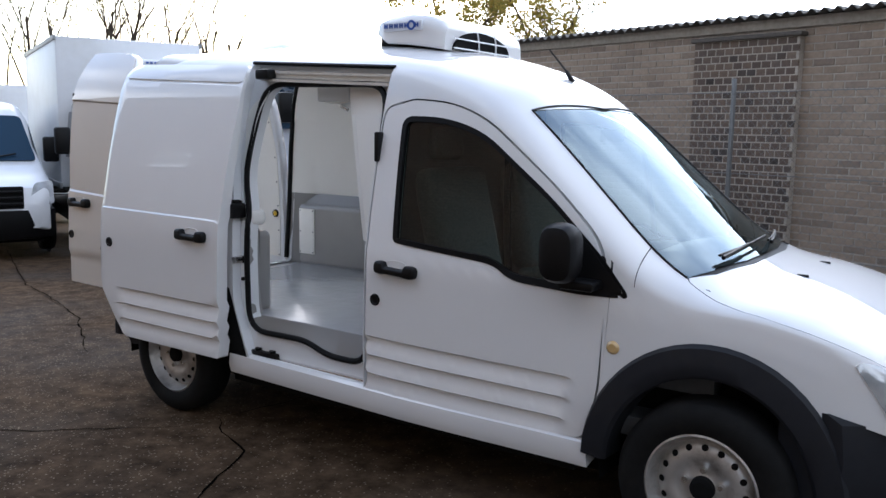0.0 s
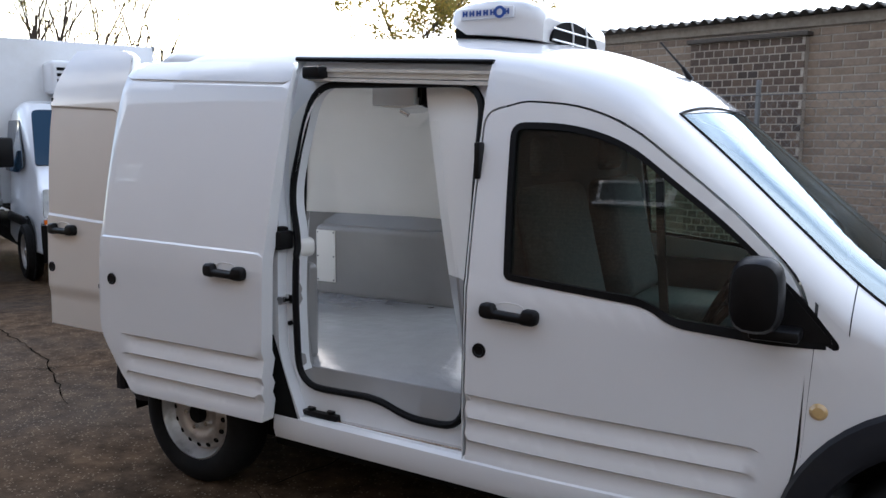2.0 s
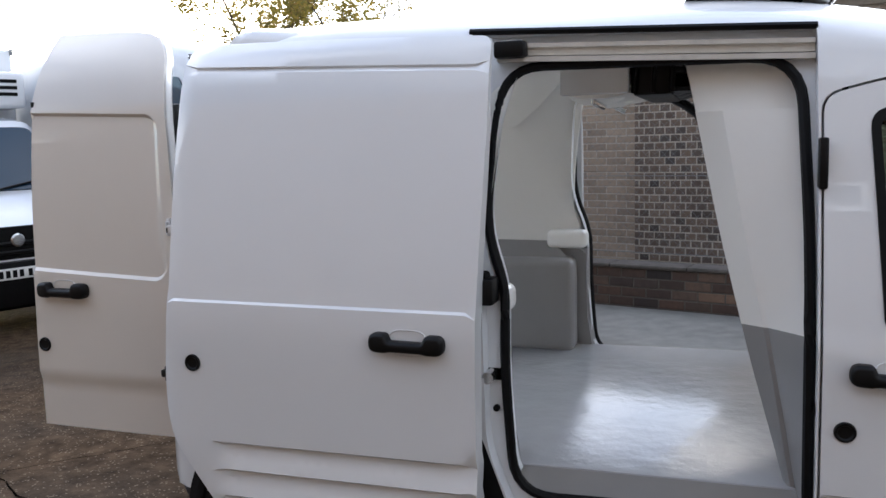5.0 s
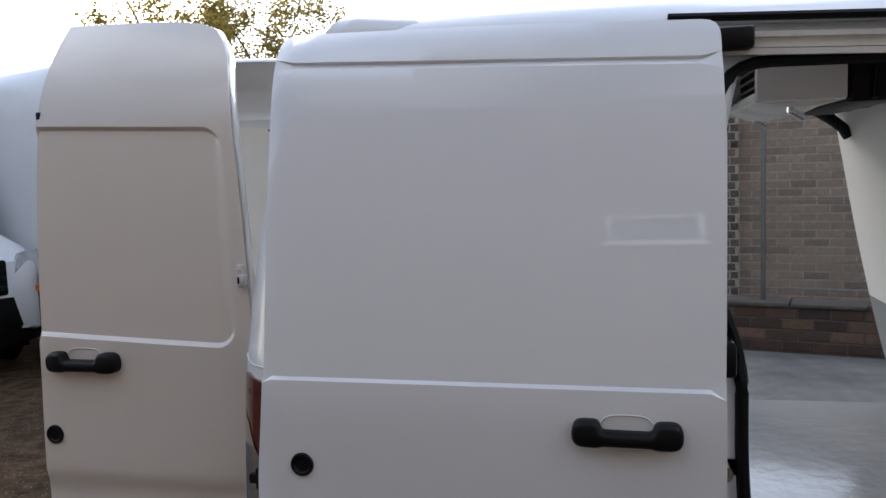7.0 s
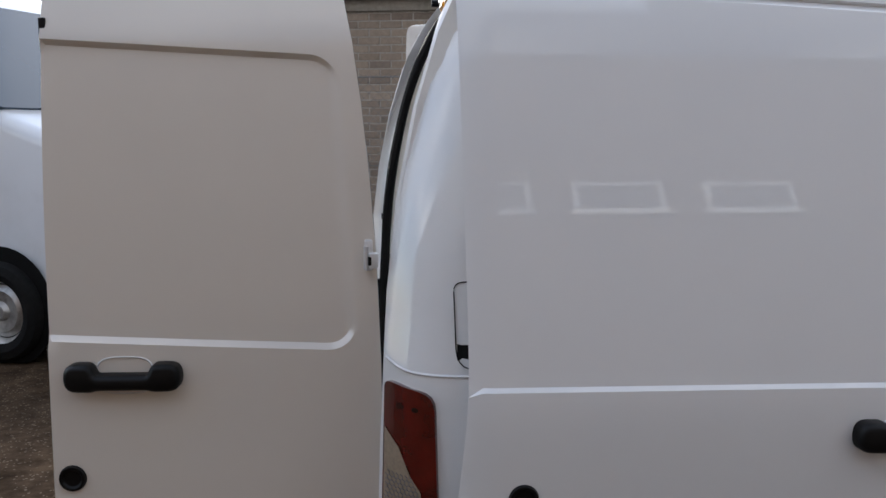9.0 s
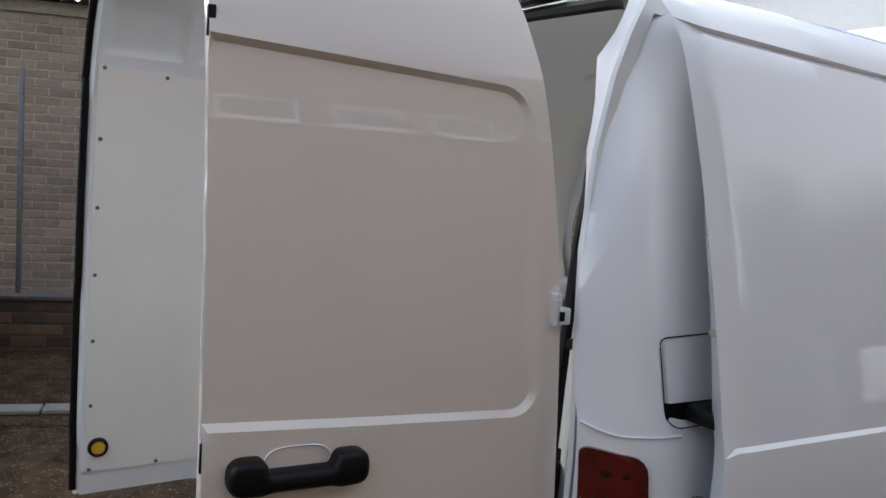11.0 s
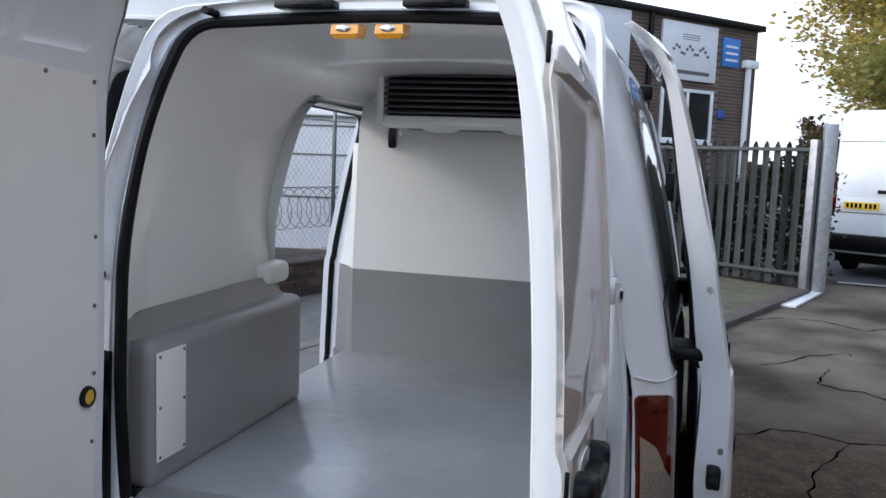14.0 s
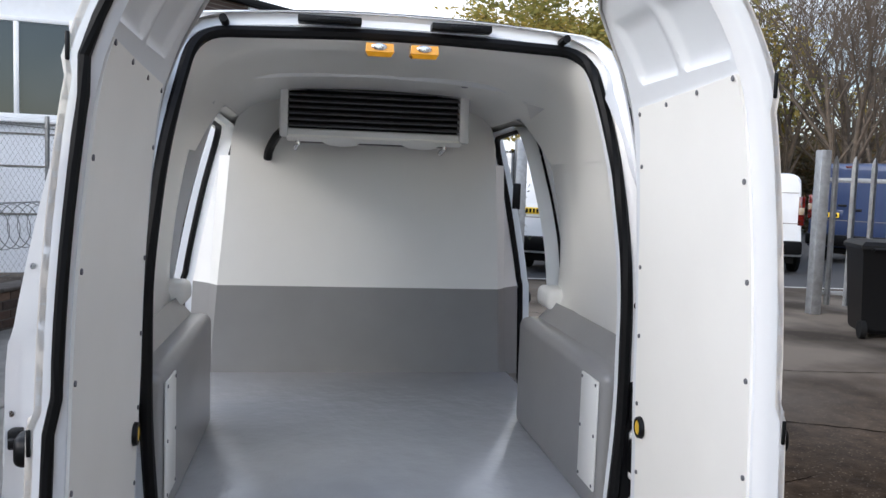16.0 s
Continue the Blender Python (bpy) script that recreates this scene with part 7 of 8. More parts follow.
# white rendered workshop behind the fence
shop = thing("white_workshop", "white rendered workshop with dark framed windows", "building")
WS = Matrix.Translation((10.487, 3.606, 0)) @ Matrix.Rotation(radians(-78), 4, "Z")
part("wall", bx((-9.0, 0, -0.2), (0, 7, 4.9), 0, WS), RENDER, shop)
part("roof", bx((-9.2, -0.25, 4.9), (0.2, 7.2, 5.1), 0.02, WS), ASBESTOS, shop)
for x in (-2.5, -5.4, -8.4):
    window(shop, WS @ Matrix.Translation((x, 0, 2.25)), 2.3, 1.45, 2)
bm = bmesh.new()
for z in (0.85, 1.55, 2.02):
    box(bm, (-9.0, -0.012, z), (0, 0, z + 0.025), 0, WS)
part("cladding_joints", bm, KERB, shop)


# palisade fences
def palisade(a, b, h, mat, label, lift=0.08, pitch=0.155, pale_w=0.07, drop=0.30):
    fe = thing("palisade_fence", label, "fence")
    a, b = Vector((*a, 0)), Vector((*b, 0))
    d = (b - a)
    n = int(d.length / pitch)
    ang = math.atan2(d.y, d.x)
    R = Matrix.Translation(a) @ Matrix.Rotation(ang, 4, "Z")
    bm = bmesh.new()
    w = pale_w / 2
    prof = [(-w, 0.0), (-w * 0.5, -0.012), (0, -0.02), (w * 0.5, -0.012), (w, 0.0)]
    rows = [[(x, y, lift) for x, y in prof], [(x, y, h - 0.12) for x, y in prof], [(x * 0.75, y, h - 0.05) for x, y in prof], [(x * 0.15, y, h) for x, y in prof]]
    loft(bm, rows, False)
    bmesh.ops.solidify(bm, geom=bm.faces[:], thickness=0.003)
    me = mesh_of("pale", bm, mat)
    for k in range(n):
        ob = new("pale", me)
        ob.parent = fe
        ob.matrix_local = R @ Matrix.Translation((pitch * (k + 0.5), 0, random.uniform(-0.01, 0.01)))
    for z in (lift + 0.16, h - drop):
        part("rail", bx((0, 0.004, z - 0.025), (d.length, 0.045, z + 0.025), 0.004, R), mat, fe)
    k = 0
    while k <= d.length + 0.01:
        part("post", bx((k - 0.05, 0.045, 0), (k + 0.05, 0.145, h + 0.02), 0.006, R), GALV, fe)
        k += d.length / max(1, round(d.length / 2.7))
    return fe


palisade((9.36, -2.60), (12.4, 1.85), 1.98, PALE_GREEN, "dull grey-green steel palisade fence at the yard gate", 0.06, 0.16, 0.096, 0.11)
palisade((7.25, -6.25), (6.3, -9.6), 2.05, GALV, "bare galvanised palisade fence with pointed pales", 0.12, 0.235, 0.075)
gp = thing("gate_post", "square galvanised steel gate post", "post")
part("post", bx((7.18, -6.27, 0), (7.32, -6.13, 2.12), 0.008), GALV, gp)
gp = thing("gate_post", "square galvanised steel gate post", "post")
part("post", bx((9.22, -2.80, 0), (9.38, -2.64, 2.2), 0.008), GALV, gp)
MOSS = material("mossy_concrete", (0.105, 0.098, 0.058), 0.9, vary=0.3, grain=9, bump=0.002, bump_scale=60, dirt=(0.05, 0.048, 0.03), dirt_amount=0.7, dirt_scale=1.5)
apron = part("apron", sheet([(4.7, -0.62), (8.4, -2.13), (9.2, -2.46), (12.6, 2.4), (6.6, 3.0)], [], lambda x, y: (x, y, 0.06), 0.6, 0.07, (0, 0, -1)), MOSS)
tagged(apron, "mossy concrete apron in front of the palisade fence", "apron", kind="structure")
kb = thing("kerb_edge", "worn dark edging stones along the mossy apron", "kerb", kind="structure")
ED = Matrix.Translation((4.6, -0.67, 0)) @ Matrix.Rotation(math.atan2(-1.85, 4.55), 4, "Z")
rnd = random.Random(3)
for k in range(5):
    part("edging", bx((0.98 * k, -0.10, -0.02), (0.98 * k + 0.97, 0.10, 0.068 + rnd.uniform(-0.008, 0.006)), 0.012, ED), COPING, kb)
hb = thing("dark_board", "dark brown board propped against the palisade fence", "board")
part("board", bx((0, -0.05, 0.0), (0.36, -0.02, 0.50), 0.006, Matrix.Translation((10.42, -1.05, 0.24)) @ Matrix.Rotation(math.atan2(4.45, 3.04), 4, "Z")), material("dark_board", (0.018, 0.012, 0.009), 0.8, vary=0.3, grain=20), hb)
part("foot_block", bx((0.0, -0.10, -0.18), (0.36, 0.0, 0.0), 0.01, Matrix.Translation((10.42, -1.05, 0.24)) @ Matrix.Rotation(math.atan2(4.45, 3.04), 4, "Z")), KERB, hb)
plank = thing("fallen_board", "pale bare board lying by the gate", "board")
part("board", bx((0, -0.09, 0.004), (1.45, 0.09, 0.03), 0.004, Matrix.Translation((7.86, -2.18, 0)) @ Matrix.Rotation(radians(-20), 4, "Z")), FRAME, plank)

# wheelie bin
def wheelie_bin(m):
    bn = thing("wheelie_bin", "dark grey plastic wheelie bin with a closed lid", "bin", m)
    part("bin_body", loft(bmesh.new(), [[(sx * w, sy * d_, z) for sx, sy in ((-1, -1), (1, -1), (1, 1), (-1, 1))] for z, w, d_ in ((0.06, 0.22, 0.24), (0.1, 0.235, 0.26), (0.92, 0.285, 0.33), (0.98, 0.30, 0.35))], True, True), BLACK, bn, smooth=20)
    part("lid", loft(bmesh.new(), [[(sx * w, sy * d_ - 0.01, z) for sx, sy in ((-1, -1), (1, -1), (1, 1), (-1, 1))] for z, w, d_ in ((0.98, 0.31, 0.37), (1.02, 0.31, 0.37), (1.06, 0.27, 0.33), (1.075, 0.15, 0.2))], True, True), BLACK, bn)
    for sx in (-1, 1):
        part("bin_wheel", rod(bmesh.new(), (sx * 0.20, 0.27, 0.10), (sx * 0.26, 0.27, 0.10), 0.10, 20), TYRE, bn)
    part("bin_handle", tube(bmesh.new(), [(-0.2, 0.36, 0.97), (-0.2, 0.42, 0.99), (0.2, 0.42, 0.99), (0.2, 0.36, 0.97)], 0.014, 8), BLACK, bn)


wheelie_bin(pose(5.72, -6.0, 0, 0, 0, 70))

# asphalt road beyond the gate, with its worn edge line
bm = bmesh.new()
loft(bm, [[(10.6, -3.2, 0.006), (9.8, -9.0, 0.006), (8.0, -22, 0.006)], [(60, 6, 0.006), (60, -9, 0.006), (60, -40, 0.006)]], False)
tagged(part("road", bm, ASPHALT), "dark asphalt road beyond the yard gate", "road", kind="structure")
bm = bmesh.new()
loft(bm, [[(10.55, -3.2, 0.010), (9.75, -9.0, 0.010)], [(10.67, -3.2, 0.010), (9.87, -9.0, 0.010)]], False)
tagged(part("road_line", bm, LINE), "worn pale line at the road edge", "road line", kind="structure")
# concrete patch and edging stones by the big wall
bm = bmesh.new()
x = -7.0
rnd = random.Random(11)
while x < 4.0:
    l = 0.9
    box(bm, (x, -1.66, 0.0), (x + l - 0.012, -1.52, 0.025 + rnd.uniform(0, 0.008)), 0.008, LOW)
    x += l
tagged(part("edging_kerb", bm, KERB), "flush pale concrete edging stones", "kerb", kind="structure")
PATCH = material("pale_concrete", (0.165, 0.158, 0.142), 0.8, vary=0.2, grain=7, bump=0.0015, bump_scale=80, dirt=(0.06, 0.052, 0.042), dirt_amount=0.75, dirt_scale=0.9)
patch = part("concrete_patch", sheet([(0.0, -2.7), (1.8, -3.1), (5.8, -2.2), (6.4, -0.04), (-0.5, -0.04), (-0.1, -1.4)], [], lambda x, y: LOW @ Vector((x, y, 0.012)), 0.5, 0.02, (0, 0, -1)), PATCH)
tagged(patch, "pale worn concrete patch beside the low wall", "paving", kind="structure")

# brick works office opposite, which the panels and windows mirror
works = thing("works_building", "dark brown brick works building with small windows", "building")
WB = Matrix.Translation((0, -7.6, 0)) @ Matrix.Rotation(radians(180), 4, "Z")
part("wall", bx((-5.85, 0, -0.2), (30, 8, 6.6), 0, WB), NEAR_BRICK, works)
part("roof", bx((-5.87, -0.02, 6.6), (30.2, 8.02, 6.72), 0.01, WB), ASBESTOS, works)
for x in (-4.05, -2.6, -1.15, 8.9):
    window(works, WB @ Matrix.Translation((x, 0, 3.70)), 1.0, 0.5, 0, sash=0.06)


# ---- parked vehicles ----
FLEET = material("fleet_white", (0.74, 0.76, 0.79), 0.3, coat=0.7, vary=0.03, grain=2, dirt=(0.5, 0.49, 0.46), dirt_amount=0.25, dirt_scale=1.5)
FLEET_GLASS = material("fleet_glass", (0.014, 0.035, 0.062), 0.05, spec=0.5)
PLATE_Y = material("yellow_plate", (0.75, 0.50, 0.02), 0.5, vary=0.04, grain=20)
PLATE_W = material("white_plate", (0.72, 0.72, 0.70), 0.5, vary=0.04, grain=20)
NAVY = material("navy_paint", (0.02, 0.035, 0.09), 0.3, coat=0.6, vary=0.08, grain=3)
ORANGE = material("indicator_lens", (0.65, 0.14, 0.01), 0.2, coat=0.8)
BOX_PANEL = material("box_panel", (0.72, 0.74, 0.76), 0.42, vary=0.03, grain=3, dirt=(0.45, 0.44, 0.40), dirt_amount=0.35, dirt_scale=0.9)


def number_plate(parent, m, mat):
    pl = part("number_plate", bx((-0.26, -0.012, -0.055), (0.26, 0.0, 0.055), 0.004), mat, parent)
    pl.matrix_local = m
    for k in range(7):
        x = -0.22 + 0.063 * k + (0.02 if k > 3 else 0)
        part("plate_mark", bx((x, -0.015, -0.035), (x + 0.040, -0.011, 0.035)), BLACK_MATT, pl)


def road_wheel(parent, x, y, r, side):
    w = new("wheel")
    w.parent = parent
    part("tyre", lathe(bmesh.new(), [(r * 0.64, -0.08), (r * 0.8, -0.1), (r * 0.95, -0.085), (r, -0.05), (r, 0.05), (r * 0.95, 0.085), (r * 0.8, 0.1), (r * 0.64, 0.08)], 36), TYRE, w)
    part("rim", lathe(bmesh.new(), [(r * 0.64, 0.075), (r * 0.6, 0.06), (r * 0.55, 0.02), (r * 0.42, 0.05), (r * 0.2, 0.04), (r * 0.14, 0.07), (0, 0.07)], 36), STEEL, w)
    w.matrix_local = Matrix.Translation((x, y, r)) @ Matrix.Rotation(radians(90 * side), 4, "X")
    return w


def van_shell(sections, n=5):
    """Body from (x, half width, bottom, top, corner radius) along the length."""
    rows = []
    for x, w, zb, zt, r in sections:
        tum = 0.90
        pts = rounded([(-w, zb, 0.04), (-w * (1 if zt < 1.3 else tum), zt, r), (w * (1 if zt < 1.3 else tum), zt, r), (w, zb, 0.04)], n=n)
        mid = []
        rows.append([(x, y, z) for y, z in pts])
    return loft(bmesh.new(), rows, True, True)


def panel_van(label, m, L=5.2, W=1.95, H=2.4, hood=0.9, rake=0.75, base=1.15, lamps=True, roof_unit=False, tail="tall", grille=3, cargo=None, paint=None):
    """A parked panel van; its nose towards +x, the ground under its front bumper's middle at the origin."""
    pv = thing("parked_van", label, "van", m, "parked vans")
    paint = paint or FLEET
    w = W / 2
    hz = base
    body_end = -L if not cargo else -2.3
    sec = [(-0.02, w * 0.80, 0.42, hz * 0.62, 0.08), (-0.10, w * 0.92, 0.38, hz * 0.78, 0.10), (-0.35, w * 0.98, 0.36, hz * 0.88, 0.12), (-hood, w, 0.35, hz, 0.10), (-hood - rake * 0.5, w, 0.35, (hz + H * 0.93) / 2, 0.18), (-hood - rake, w, 0.35, H * 0.93, 0.22), (-hood - rake - 0.5, w, 0.35, H * 0.985, 0.2), (-hood - rake - 1.1, w, 0.35, H, 0.2), (body_end + 0.5, w, 0.35, H, 0.2), (body_end + 0.04, w * 0.985, 0.36, H * 0.985, 0.2), (body_end, w * 0.96, 0.40, H * 0.96, 0.2)]
    if cargo:
        sec = sec[:6] + [(-hood - rake - 0.35, w, 0.35, H * 0.95, 0.2), (body_end, w * 0.98, 0.4, H * 0.93, 0.2)]
    part("body_shell", van_shell(sec), paint, pv, smooth=35)
    # windscreen on the slope between bonnet and roof
    sx0, sx1, z0, z1 = -hood - 0.06, -hood - rake * 0.93, hz + 0.03, H * 0.885
    nx, nz = (z1 - z0), (sx0 - sx1)
    ln = math.hypot(nx, nz)
    nx, nz = nx / ln * 0.02, nz / ln * 0.02
    scr = sheet(rounded([(-w * 0.90, 0, 0.06), (w * 0.90, 0, 0.06), (w * 0.80, 1, 0.1), (-w * 0.80, 1, 0.1)], n=4), [], lambda y, t: (sx0 + (sx1 - sx0) * t + nx * 2.2, y, z0 + (z1 - z0) * t + nz * 2.2), 0.15, 0.03, (-0.6, 0, -0.6))
    part("windscreen", scr, FLEET_GLASS, pv)
    bm = bmesh.new()
    for y in (-0.5, 0.1):
        rod(bm, (sx0 + 0.05, y * w, z0 + 0.02), (sx0 - 0.02, y * w + 0.55 * w, z0 + 0.12), 0.012, 6)
    part("wipers", bm, BLACK, pv)
    for s in (-1, 1):
        dw = sheet(rounded([(-hood - 0.35, hz + 0.02, 0.05), (-hood - rake - 0.05, H * 0.84, 0.06), (-hood - rake - 0.75, H * 0.84, 0.06), (-hood - rake - 0.75, hz - 0.05, 0.05), (-hood - 0.6, hz - 0.05, 0.05)], n=4), [], lambda x, z: (x, -(w + 0.006) * (1 - 0.1 * max(0, (z - hz + 0.2)) / (H - hz)) - 0.004, z), 0.2, 0.012, (0, 1, 0))
        part("door_window", dw if s < 0 else flip(dw), FLEET_GLASS, pv)
        part("door_mirror", bx((-hood - 0.52, -w - 0.26, hz + 0.02), (-hood - 0.40, -w - 0.06, hz + 0.38), 0.03) if s < 0 else flip(bx((-hood - 0.52, -w - 0.26, hz + 0.02), (-hood - 0.40, -w - 0.06, hz + 0.38), 0.03)), BLACK, pv)
        bm = bx((-L + 0.3 if not cargo else -2.2, -w - 0.012, 0.62), (-hood - 0.1, -w + 0.02, 0.74), 0.008)
        part("side_moulding", bm if s < 0 else flip(bm), BLACK, pv)
        hl = sheet(rounded([(-w * 0.98, hz * 0.60), (-w * 0.97, hz * 0.86), (-w * 0.74, hz * 0.83), (-w * 0.66, hz * 0.60)], 0.05), [], lambda y, z: (-0.03 - 0.20 * (abs(y) / w - 0.6) ** 1.0 - 0.10 * max(0, z - hz * 0.62), y, z), 0.08, 0.03, (-1, 0, 0))
        part("headlamp", hl if s < 0 else flip(hl), HEADLAMP, pv)
        ind = sheet([(-w * 0.98, hz * 0.555), (-w * 0.98, hz * 0.595), (-w * 0.70, hz * 0.595), (-w * 0.70, hz * 0.555)], [], lambda y, z: (-0.02 - 0.20 * (abs(y) / w - 0.6), y, z), 0.08, 0.03, (-1, 0, 0))
        if grille == 2:
            part("indicator", ind if s < 0 else flip(ind), ORANGE, pv)
    bm = bmesh.new()
    rows = []
    for k in range(17):
        a = -1 + k / 8
        y, x = w * 1.0 * a, 0.02 - 0.22 * abs(a) ** 4
        rows.append([(x - 0.12, y * 0.97, hz * 0.56), (x, y, hz * 0.54), (x + 0.02, y, 0.45), (x - 0.02, y * 0.98, 0.28), (x - 0.14, y * 0.95, 0.26)])
    loft(bm, rows, True, True)
    part("front_bumper", bm, BLACK, pv, smooth=40)
    part("grille_back", bx((-0.06, -w * 0.60, hz * 0.56), (0.0, w * 0.60, hz * 0.80), 0.02), BLACK_MATT, pv)
    for k in range(grille):
        z = hz * (0.60 + 0.065 * k)
        part("grille_bar", bx((-0.02, -w * 0.58, z), (0.02, w * 0.58, z + 0.035), 0.01), BLACK, pv)
    part("badge", lathe(bmesh.new(), [(0.0, 0.012), (0.05, 0.010), (0.065, 0.0)], 24, Matrix.Translation((0.02, 0, hz * 0.70)) @ Matrix.Rotation(radians(90), 4, "Y")), CHROME, pv)
    number_plate(pv, Matrix.Translation((0.05, 0, hz * 0.46)) @ Matrix.Rotation(radians(90), 4, "Z"), PLATE_W)
    wb = L * 0.62
    for x in (-0.95, -0.95 - wb):
        for s in (-1, 1):
            road_wheel(pv, x, s * (w - 0.02), 0.335, -s)
            bm = bmesh.new()
            lathe(bm, [(0.0, 0.0), (0.40, 0.0), (0.41, 0.006)], 36, Matrix.Translation((x, s * (w + 0.003), 0.36)) @ Matrix.Rotation(radians(-90 * -s), 4, "X"))
            part("wheel_arch", bm, BLACK_MATT, pv)
    part("underbody", bx((-L + 0.1, -w * 0.85, 0.22), (-0.2, w * 0.85, 0.40)), BLACK_MATT, pv)
    if cargo:
        bl, bw, bh = cargo
        part("cargo_box", bx((-2.35 - bl, -bw / 2, 0.82), (-2.35, bw / 2, bh), 0.025), BOX_PANEL, pv, "white insulated box body")
        for s in (-1, 1):
            for z0, z1 in ((bh - 0.06, bh + 0.012), (0.80, 0.88)):
                part("box_trim", bx((-2.36 - bl, s * bw / 2 - 0.02, z0), (-2.34, s * bw / 2 + 0.02, z1), 0.006), GALV, pv)
        part("chassis", bx((-2.3 - bl, -0.5, 0.5), (-1.6, 0.5, 0.82)), BLACK_MATT, pv)
    else:
        # rear: doors, lamps, handle, bumper and plate
        e = -L
        bm = bmesh.new()
        box(bm, (e - 0.008, -0.006, 0.55), (e + 0.02, 0.006, H * 0.93))
        box(bm, (e - 0.006, -w * 0.86, H * 0.80), (e + 0.02, w * 0.86, H * 0.80 + 0.012))
        box(bm, (e - 0.006, -w * 0.90, 0.98), (e + 0.02, w * 0.90, 0.995))
        part("door_seams", bm, KERB, pv)
        for s in (-1, 1):
            z0, z1 = (1.0, 1.55) if tail == "tall" else (0.95, 1.5)
            part("rear_lamp", bx((e - 0.012, s * w * 0.86, z0), (e + 0.12, s * w * 0.985, z1), 0.02), RED_LENS, pv, "red upright rear lamp")
            part("lamp_band", bx((e - 0.016, s * w * 0.87, (z0 + z1) / 2 - 0.07), (e + 0.08, s * w * 0.98, (z0 + z1) / 2 + 0.07), 0.01), CLEAR_LENS, pv)
        part("rear_handle", bx((e - 0.03, 0.06, 1.30), (e + 0.01, 0.26, 1.35), 0.01), BLACK, pv)
        part("plate_recess", bx((e - 0.006, w * 0.14, 1.0), (e + 0.01, w * 0.82, 1.22), 0.01), paint, pv)
        part("lock", bx((e - 0.012, -0.28, 1.20), (e + 0.01, -0.12, 1.26), 0.006), BLACK, pv)
        number_plate(pv, Matrix.Translation((e - 0.012, w * 0.48, 1.10)) @ Matrix.Rotation(radians(-90), 4, "Z"), PLATE_Y)
        part("rear_bumper", bx((e - 0.10, -w * 0.97, 0.40), (e + 0.12, w * 0.97, 0.66), 0.04), BLACK, pv)
        part("brake_lamp", bx((e - 0.01, -0.14, H * 0.945), (e + 0.08, 0.14, H * 0.965), 0.006), RED_LENS, pv)
    if roof_unit:
        bm = bx((-2.42, -0.45, H * 1.0), (-1.85, 0.98, H + 0.42), 0.05, seg=3)
        un = part("cab_fridge_unit", bm, FLEET, pv, "white fridge unit over the cab")
        bm = bmesh.new()
        for j in range(3):
            for k in range(3):
                box(bm, (-1.86, -0.38 + 0.44 * k, H + 0.14 + 0.075 * j), (-1.842, -0.38 + 0.44 * k + 0.38, H + 0.18 + 0.075 * j), 0.004)
        part("unit_slots", bm, BLACK_MATT, un)
        bm = bmesh.new()
        for k in range(6):
            box(bm, (-1.86, 0.1 + 0.06 * k, H + 0.355), (-1.843, 0.14 + 0.06 * k, H + 0.385), 0.002)
        part("unit_marks", bm, BLUE_INK, un)
    return pv


HEAD = math.degrees(math.atan2(-0.39, 0.92))


def parked(x, y, turn=0):
    return Matrix.Translation((0, 0, lie(x - 0.4, y))) @ pose(x, y, 0, 0, 0, HEAD + turn)


panel_van("white panel van with a dark grille parked by the wall", parked(-1.75, 3.95), 6.0, 2.0, 2.72, 0.95, 0.8, 1.62, grille=4)
panel_van("white box truck cab with a fridge unit over it", parked(-5.3, 3.2), 6.4, 1.98, 2.28, 0.8, 0.72, 1.32, roof_unit=True, grille=2, cargo=(4.0, 2.1, 3.0))
panel_van("white panel van with large headlamps parked nose out", parked(-7.0, 1.45, 2), 5.4, 1.97, 2.08, 0.9, 0.75, 1.2, grille=3)
panel_van("white box truck parked deep in the row", parked(-13.0, 5.6), 6.4, 2.0, 2.2, 0.85, 0.75, 1.18, grille=2, cargo=(4.2, 2.2, 2.95))
# beyond the gate, tails towards the yard
panel_van("white high-roof panel van seen from its rear doors", Matrix.Translation((11.2, -4.0, 0)) @ Matrix.Rotation(radians(-31), 4, "Z") @ Matrix.Translation((5.4, 0, 0)), 5.4, 1.98, 2.58, 0.95, 0.8, 1.2)
panel_van("white low-roof van seen from its rear doors", Matrix.Translation((12.2, -8.0, 0)) @ Matrix.Rotation(radians(-22), 4, "Z") @ Matrix.Translation((4.9, 0, 0)), 4.9, 1.9, 1.95, 0.9, 0.8, 1.1, tail="short")
panel_van("white car parked nose towards the yard", Matrix.Translation((19.5, -9.3, 0)) @ Matrix.Rotation(radians(150), 4, "Z"), 4.3, 1.75, 1.5, 1.0, 0.75, 0.95, grille=3)
panel_van("navy blue van parked behind the fence", Matrix.Translation((14.5, -11.6, 0)) @ Matrix.Rotation(radians(-60), 4, "Z") @ Matrix.Translation((4.9, 0, 0)), 4.9, 1.95, 2.3, 0.9, 0.8, 1.15, paint=NAVY)

# ---- trees ----
BARK = material("bark", (0.09, 0.07, 0.052), 0.95, vary=0.35, grain=9, bump=0.006, bump_scale=30)


